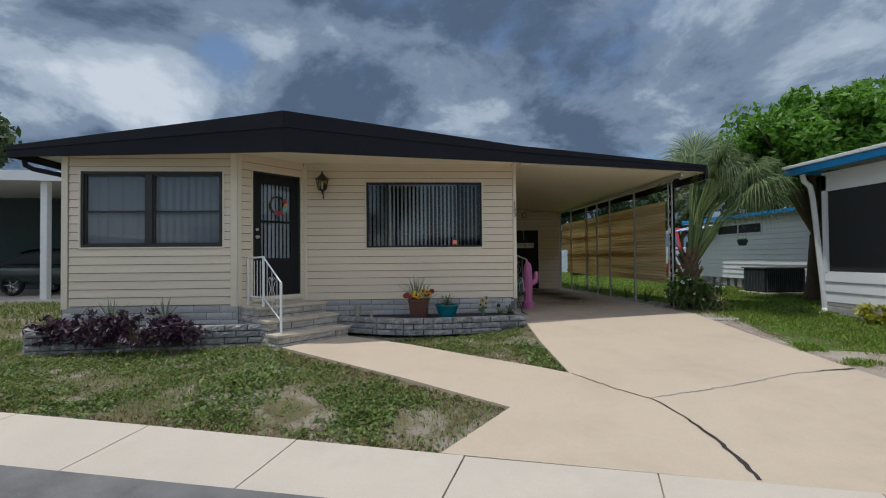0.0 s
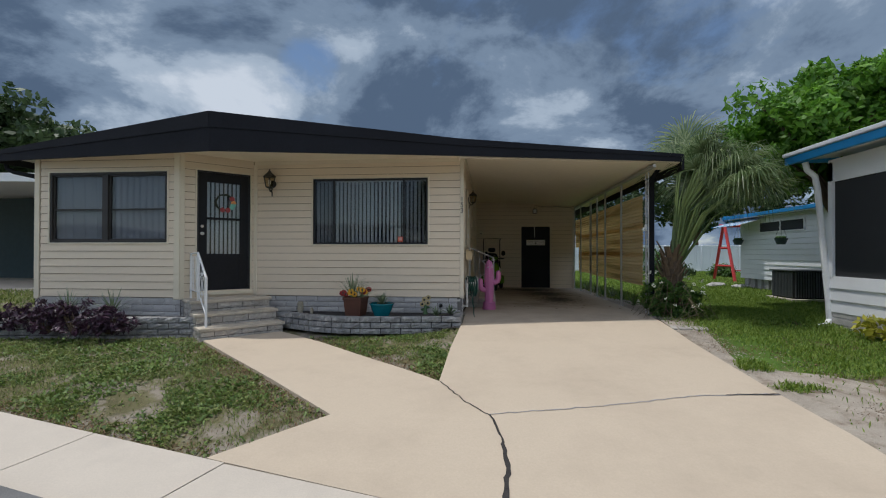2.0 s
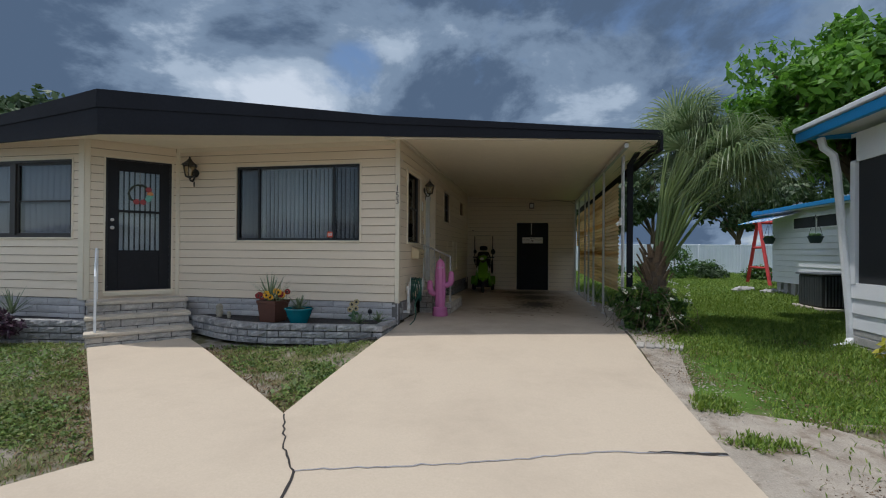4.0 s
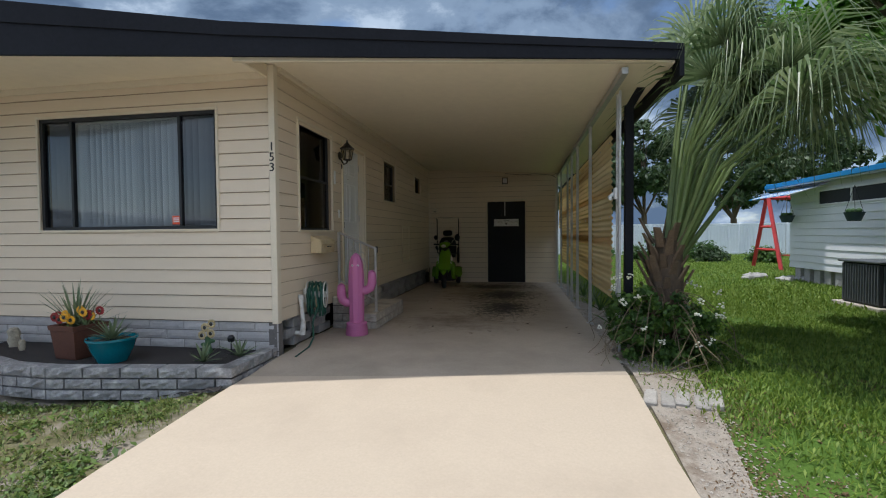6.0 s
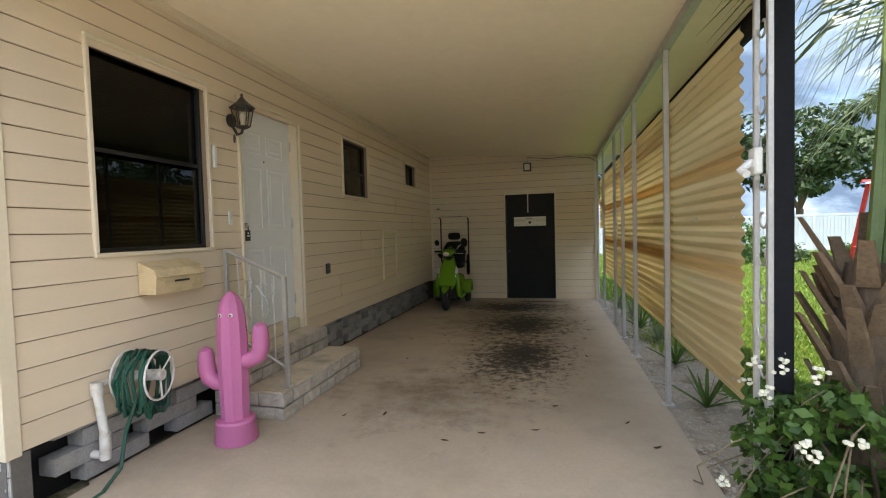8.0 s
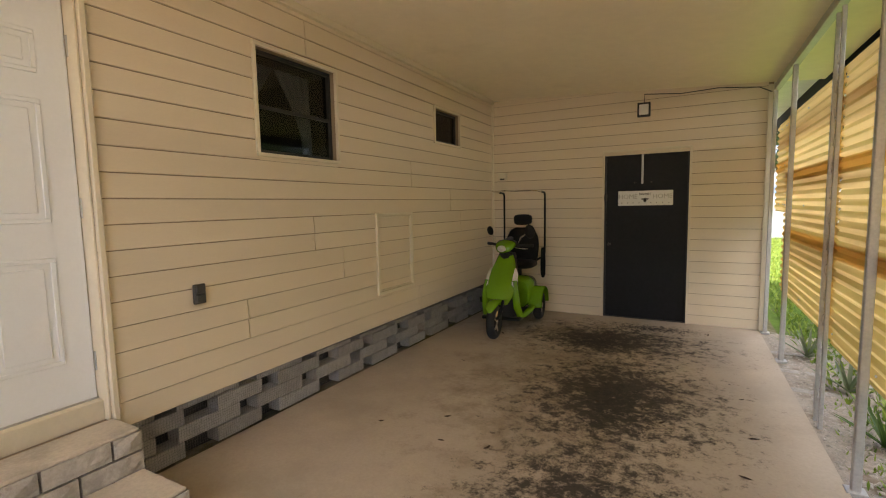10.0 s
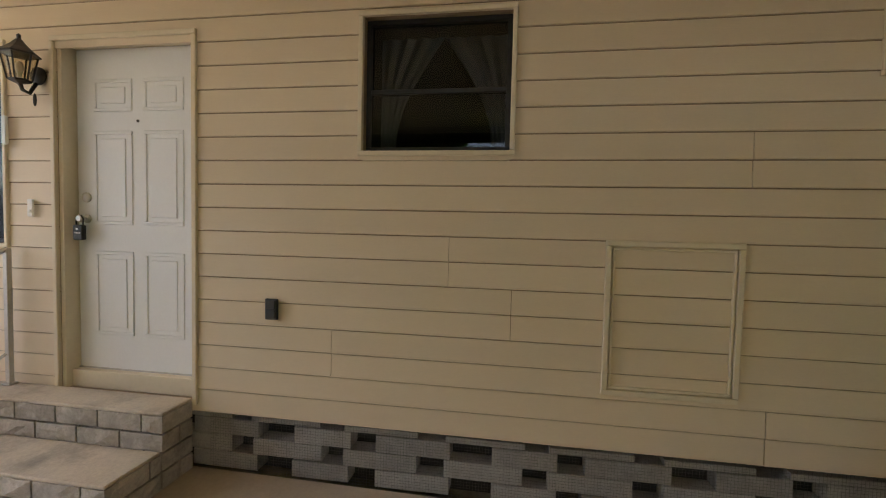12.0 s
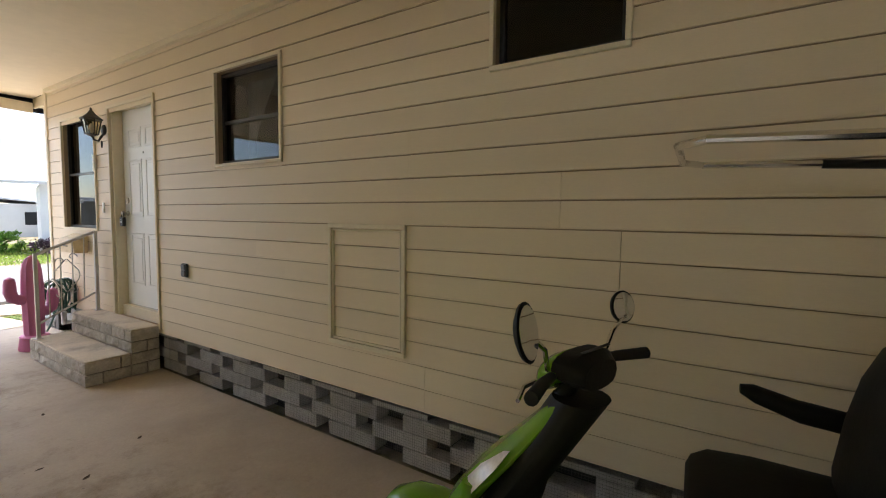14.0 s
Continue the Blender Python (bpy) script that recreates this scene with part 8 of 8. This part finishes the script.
def swing():
    e = thing("swing_frame", pose(13.0, 21.6, -0.09), "faded red wooden A-frame swing on lawn", "swing")
    for dx in (0.0, 2.2):
        for s in (-1, 1):
            b = B()
            b.tube([(dx, s * 0.95, 0.0), (dx, s * 0.06, 2.5)], 0.07, 4)
            part("leg", b, REDPAINT, e)
        for z in (0.7, 1.5):
            b = B()
            o = 0.95 - 0.89 * z / 2.5
            b.tube([(dx, -o, z), (dx, o, z)], 0.045, 4)
            part("cross_brace", b, REDPAINT, e)
    b = B()
    b.tube([(-0.2, 0, 2.5), (2.4, 0, 2.5)], 0.07, 4)
    part("top_beam", b, REDPAINT, e)
    b = B()
    for k in range(4):
        b.box(0.55, 1.65, -0.22 + 0.11 * k, -0.13 + 0.11 * k, 0.48, 0.51, 0.004)
    part("swing_seat", b, REDPAINT, e)
    for x in (0.6, 1.6):
        b = B()
        b.tube([(x, 0, 0.5), (x, 0, 2.46)], 0.008, 5)
        part("chain", b, GALV, e)


swing()


def fence():
    e = structure(new("fence"), "long white vinyl privacy fence behind the lawn", "fence")
    y = 32.5
    pb = B()
    pb.box(-0.065, 0.065, -0.065, 0.065, -0.2, 1.78, 0.01)
    pb.lathe([(0.0, 1.86), (0.02, 1.84), (0.09, 1.79), (0.09, 1.77), (0, 1.77)], 4, pose(0, 0, 0, 0, 0, 45))
    pm = pb.mesh("fence_post", VINYLFENCE)
    bb = B()
    bb.box(-0.07, 0.07, -0.02, 0.02, -0.15, 1.66, 0.006)
    bme = bb.mesh("fence_board", VINYLFENCE)
    rb = B()
    rb.box(0, 2.4, -0.035, 0.035, 0, 0.1, 0.008)
    rm = rb.mesh("fence_rail", VINYLFENCE)
    for k in range(-8, 16):
        x = k * 2.4
        part("fence_post", pm, None, e).matrix_basis = pose(x, y, -0.09)
        for z in (0.0, 1.62):
            part("fence_rail", rm, None, e).matrix_basis = pose(x, y, z)
        if 2 <= k <= 12:
            for j in range(15):
                part("fence_board", bme, None, e).matrix_basis = pose(x + 0.16 + j * 0.15, y, -0.05)
        else:
            q = B()
            q.box(0, 2.4, -0.02, 0.02, -0.15, 1.66)
            part("fence_panel", q, VINYLFENCE, e).matrix_basis = pose(x, y, -0.05)


fence()
for k, (x, y, r) in enumerate(((11.0, 25.5, 1.0), (10.0, 27, 0.6), (12.8, 26, 0.7), (14.6, 25, 0.6), (13.4, 28.5, 0.8), (8.9, 29.5, 0.6))):
    bush("garden_shrub", (x, y, -0.1), (r, r * 0.8, r * 0.95 if k == 0 else r * 0.6), 30, 0.28 * r + 0.1, 60, 0.07, LEAF_SHRUB if k != 2 else LEAF_DARK, "green garden shrub on the back lawn", 100 + k)
bush("yellow_shrub", (8.3, 6.9, -0.12), (0.35, 0.5, 0.22), 16, 0.13, 40, 0.06, leaf_material("yellow-green leaves", (0.25, 0.27, 0.02), (0.50, 0.45, 0.04)), "low yellow-green shrub by neighbour skirting", 120)
bush("weed_patch", (7.3, 3.3, -0.56), (0.4, 0.3, 0.12), 14, 0.12, 30, 0.05, LEAF_SHRUB, "low weeds on bare soil", 121)
for k, (x, y) in enumerate(((10.9, 17.9), (11.3, 18.5), (11.6, 17.4))):
    b = B()
    for j in range(6):
        b.blob((random.Random(k * 9 + j).uniform(-0.3, 0.3), random.Random(k * 7 + j).uniform(-0.3, 0.3), 0.05), (0.16, 0.14, 0.1), 7, 5, None, 0.3)
    tagged(part("rock_pile", b, STONEPALE), "pale rubble stones by the neighbour wall", "rocks").matrix_basis = pose(x, y, -0.1)


# neighbour on the other side: open carport with a car
def left_neighbour():
    e = thing("neighbour_carport", Matrix.Identity(4), "white open carport with dark teal wall", "carport")
    r = B()
    loft(r, [[(x, 12.4, 3.28 - 0.02 * (x + 9)), (x, 12.4, 3.55 - 0.02 * (x + 9)), (x, 26, 3.8), (x, 26, 3.6)] for x in (-8.2, -24)])
    r.smooth = False
    part("carport_roof", r, NSIDING, e)
    w = B()
    w.box(-24, -8.8, 17.6, 17.8, 0.0, 3.5)
    w.box(-8.9, -8.7, 14.6, 24, 0.0, 3.4)
    wp = part("carport_wall", w, DARKSIDE, e)
    for x in (-10.15, -14.5, -19):
        p = B()
        p.box(x - 0.09, x + 0.09, 12.62, 12.80, 0.0, 3.32, 0.01)
        part("post", p, WHITE, e)
    f = B()
    f.box(-24, -8.3, 12.5, 17.7, -0.1, 0.06, 0.02)
    part("slab", f, SIDEWALK, e)


left_neighbour()


def car(m, paint, label, jeep=False):
    e = thing("car" if not jeep else "off_road_vehicle", m, label, "car")
    b = B()
    if jeep:
        b.box(-0.85, 0.85, -1.9, 1.9, 0.62, 1.15, 0.06)
        b.box(-0.72, 0.72, -1.95, -0.6, 1.10, 1.22, 0.05)
        body = part("body", b, paint, e)
        c = B()
        loft(c, [[(-0.80, -0.65, 1.14), (0.80, -0.65, 1.14), (0.80, 1.85, 1.14), (-0.80, 1.85, 1.14)], [(-0.74, -0.45, 1.85), (0.74, -0.45, 1.85), (0.74, 1.80, 1.85), (-0.74, 1.80, 1.85)]])
        c.smooth = False
        cab = part("cab", c, paint, e)
        g = B()
        g.box(-0.70, 0.70, -0.64, -0.56, 1.22, 1.78, 0.02)
        g.box(-0.83, -0.79, -0.35, 0.55, 1.25, 1.75)
        g.box(0.79, 0.83, -0.35, 0.55, 1.25, 1.75)
        part("glazing", g, NSCREEN, cab)
        fb = B()
        fb.box(-0.92, 0.92, -2.1, -1.9, 0.55, 0.75, 0.03)
        part("bumper", fb, BLACKPLASTIC, e)
        R, wx, ys = 0.44, 0.82, (-1.25, 1.25)
    else:
        loft(b, [oval(0, y, z, a, c, 20, 3.6) for y, z, a, c in ((-2.3, 0.55, 0.55, 0.12), (-2.2, 0.58, 0.78, 0.26), (-1.4, 0.62, 0.88, 0.33), (0, 0.64, 0.90, 0.36), (1.5, 0.66, 0.89, 0.36), (2.15, 0.66, 0.80, 0.30), (2.3, 0.62, 0.6, 0.15))])
        body = part("body", b, paint, e)
        c = B()
        loft(c, [oval(0, y, z, a, h, 18, 3.2) for y, z, a, h in ((-1.15, 0.92, 0.70, 0.06), (-0.4, 1.08, 0.70, 0.34), (0.6, 1.10, 0.70, 0.36), (1.3, 1.06, 0.68, 0.28), (1.95, 0.94, 0.66, 0.08))])
        part("cabin_glass", c, NSCREEN, e)
        rf = B()
        loft(rf, [oval(0, y, z, a, h, 16, 3.0) for y, z, a, h in ((-0.45, 1.40, 0.58, 0.03), (0.2, 1.455, 0.62, 0.03), (1.0, 1.42, 0.60, 0.03), (1.35, 1.32, 0.55, 0.03))])
        part("car_roof", rf, paint, e)
        R, wx, ys = 0.32, 0.80, (-1.4, 1.35)
    for s in (-1, 1):
        for y in ys:
            wheel(e, s * wx, y, R, R, 0.24 if jeep else 0.2)
    for s in (-1, 1):
        h = B()
        h.blob((s * 0.6, -2.2 if not jeep else -1.95, 0.66 if not jeep else 0.95), (0.14, 0.06, 0.08), 10, 6)
        part("headlight", h, LENS, e)


CARGREEN = material("dark green car paint", (0.02, 0.035, 0.03), 0.2, var=0.05, bump=0.0)
JEEPBLUE = material("bright blue vehicle paint", (0.0, 0.22, 0.42), 0.25, var=0.05, bump=0.0)
car(pose(-10.9, 15.0, 0.06, 0, 0, 90), CARGREEN, "dark green car parked under the neighbour carport")


# across the street
def house_across():
    e = thing("house_across_street", Matrix.Identity(4), "white sided house with shuttered window across street", "house")
    m = pose(-3.85, -13.6, -0.68, 0, 0, 180 + math.degrees(math.atan(SLOPE)))
    w = B()
    w.box(0, 9.0, 0.0, 5.0, 0.6, 3.55)
    wp = part("house_wall", w, NSIDING, e)
    wp.matrix_basis = m
    siding_run(wp, Matrix.Identity(4), 9.0, 0.6, 1.25, 0.16)
    s = B()
    s.box(-0.02, 9.0, -0.03, 5.0, -0.1, 0.62)
    sk = part("stone_base", s, STONEPALE, e)
    sk.matrix_basis = m
    for k in range(5):
        for j in range(8):
            q = B()
            q.box(0.45 * j + 0.22 * (k % 2), 0.45 * j + 0.42 + 0.22 * (k % 2), -0.06, -0.02, 0.12 * k - 0.02, 0.12 * k + 0.095, 0.012)
            part("stone", q, STONEPALE, sk)
    wf = B()
    frame_boxes(wf, 0.6, 2.05, 1.55, 3.05, 0.05, -0.05, 0.0)
    win = part("window", wf, WHITE, e)
    win.matrix_basis = m
    for k in range(3):
        p = B()
        p.box(0.65, 2.0, -0.03, -0.01, 1.62 + 0.47 * k, 2.05 + 0.47 * k, 0.004)
        part("pane", p, material("grey window louvre", (0.30, 0.31, 0.32), 0.3, var=0.15), win)
    r = B()
    loft(r, [[(x, y, z), (x, y, z + 0.16), (x, 5.4, z + 0.5), (x, 5.4, z + 0.3)] for x, y, z in ((-1.9, -0.35, 3.52), (9.4, -0.35, 3.60))])
    r.smooth = False
    rp = part("house_roof", r, NROOF, e)
    rp.matrix_basis = m


house_across()


def carport_across():
    e = thing("carport_across_street", Matrix.Identity(4), "white carport with louvred side wall across street", "carport")
    m = pose(2.4, -15.6, -0.68, 0, 0, 180 + math.degrees(math.atan(SLOPE)))
    r = B()
    loft(r, [[(x, -1.2, 3.0 + 0.02 * x), (x, -1.2, 3.22 + 0.02 * x), (x, 9.0, 3.5), (x, 9.0, 3.3)] for x in (-9.0, 1.2)])
    r.smooth = False
    p = part("carport_roof", r, NSIDING, e)
    p.matrix_basis = m
    w = B()
    w.box(-9.0, 1.0, 6.0, 6.2, 0, 3.2)
    # shade under the carport roof is mixed into this wall's blue-grey
    p = part("back_wall", w, material("shaded blue-grey wall", (0.22, 0.26, 0.30), 0.8), e)
    p.matrix_basis = m
    for k in range(14):
        q = B()
        q.box(0.9, 0.98, 0.3, 5.8, 0.9 + 0.1 * k, 0.985 + 0.1 * k, 0.006)
        p = part("louvre", q, NSIDING, e)
        p.matrix_basis = m
    for y in (-0.6, 0.3, 5.8):
        q = B()
        q.box(0.88, 1.0, y - 0.05, y + 0.05, 0, 3.05, 0.008)
        p = part("post", q, WHITE, e)
        p.matrix_basis = m


carport_across()
car(pose(3.4, -13.4, -0.68, 0, 0, 164), JEEPBLUE, "bright blue off-road vehicle parked under carport", True)
bush("round_shrub", (-3.0, -16.2, -0.7), (0.9, 0.8, 0.75), 30, 0.3, 60, 0.08, LEAF, "bright green rounded shrub beside white house", 130)
bush("dark_shrub", (-3.9, -13.1, -0.7), (0.75, 0.5, 0.5), 24, 0.22, 50, 0.07, LEAF_PURPLE, "dark purple shrub beside white house", 131)
bush("low_shrub", (0.2, -20, -0.7), (1.0, 0.8, 0.5), 24, 0.3, 50, 0.09, LEAF_SHRUB, "low green shrub along far drive", 132)
for k in range(22):
    rr = random.Random(200 + k)
    b = B()
    b.blob((0, 0, 0), (rr.uniform(0.1, 0.22), rr.uniform(0.08, 0.16), 0.08), 8, 5, None, 0.25)
    a = k * 0.286
    tagged(part("edging_stone", b, STONEPALE), "pale edging stone round the palm foot", "stone", "edging stones round the palm").matrix_basis = pose(-1.1 + 1.25 * math.cos(a), -12.6 + 0.8 * math.sin(a), -0.66)
ball = B()
ball.blob((0, 0, 0.2), (0.38, 0.3, 0.24), 14, 9)
tagged(part("blue_tub", ball, material("bright blue plastic", (0.0, 0.06, 0.55), 0.35)), "bright blue plastic tub on far lawn", "tub").matrix_basis = pose(-2.3, -16.5, -0.7)
def far_house(x, y, w, d, h, label, rot=0):
    e = thing("distant_house", pose(x, y, -0.7, 0, 0, rot), label, "house")
    b = B()
    b.box(-w / 2, w / 2, -d / 2, d / 2, 0, h)
    part("house_wall", b, NSIDING, e)
    r = B()
    loft(r, [[(-w / 2 - 0.4, yy, h), (0, yy, h + 0.55), (w / 2 + 0.4, yy, h), (w / 2 + 0.4, yy, h - 0.12), (0, yy, h + 0.4), (-w / 2 - 0.4, yy, h - 0.12)] for yy in (-d / 2 - 0.5, d / 2 + 0.5)])
    r.smooth = False
    part("house_roof", r, NROOF, e)
    for k in (-1, 1):
        q = B()
        q.box(k * w / 4 - 0.6, k * w / 4 + 0.6, d / 2, d / 2 + 0.04, 1.1, 2.2, 0.01)
        part("window", q, NSCREEN, e)


far_house(-7, -40, 10, 8, 2.9, "distant white low house down the lane")
far_house(2.0, -33, 8, 10, 2.9, "distant white low house down the lane")
far_house(-15, -33, 9, 9, 2.9, "distant white low house down the lane")
far_house(16, -15, 9, 10, 2.9, "white low house across the street")
far_house(-19, -12, 9, 8, 2.9, "white low house across the street")
for x, y, h in ((-3.4, -24, 6.5), (-8.6, -20, 6.2)):
    e = thing("antenna_mast", pose(x, y, -0.7), "thin metal antenna mast behind houses", "antenna")
    b = B()
    b.tube([(0, 0, 0), (0, 0, h)], 0.03, 6)
    part("mast", b, GALV, e)
    b = B()
    b.tube([(-0.2, 0, h - 0.1), (0.6, 0, h)], 0.02, 5)
    part("antenna_arm", b, GALV, e)


def fallen_leaves():
    """Small curled dry leaves lying on the carport slab."""
    rs = random.Random(77)
    dry = material("dark dry leaf", (0.055, 0.035, 0.022), 0.9, var=0.4, scale=30)
    for k in range(34):
        x, y = rs.uniform(2.5, 5.3), rs.uniform(9.2, 15.9)
        if y < 11 and x < 2.9:
            continue
        L, w, c = rs.uniform(0.02, 0.045), rs.uniform(0.006, 0.013), rs.uniform(0.004, 0.012)
        b = B()
        prof = [(-1.0, 0.05), (-0.5, 0.8), (0.1, 1.0), (0.6, 0.6), (1.0, 0.05)]
        v = []
        for t, q in prof:
            z = c * t * t + 0.002
            v += [(t * L, -w * q, z + 0.4 * w * q), (t * L, 0, z), (t * L, w * q, z + 0.4 * w * q)]
        f = [(3 * i + j, 3 * i + j + 1, 3 * i + j + 4, 3 * i + j + 3) for i in range(4) for j in (0, 1)]
        b.add(v, f)
        p = tagged(part("fallen_leaf", b, dry), "dark dry fallen leaf lying on the concrete", "leaf", "fallen leaves on the carport slab")
        p.matrix_basis = pose(x, y, gz(x, y) + 0.009, 0, 0, rs.uniform(0, 360))


fallen_leaves()
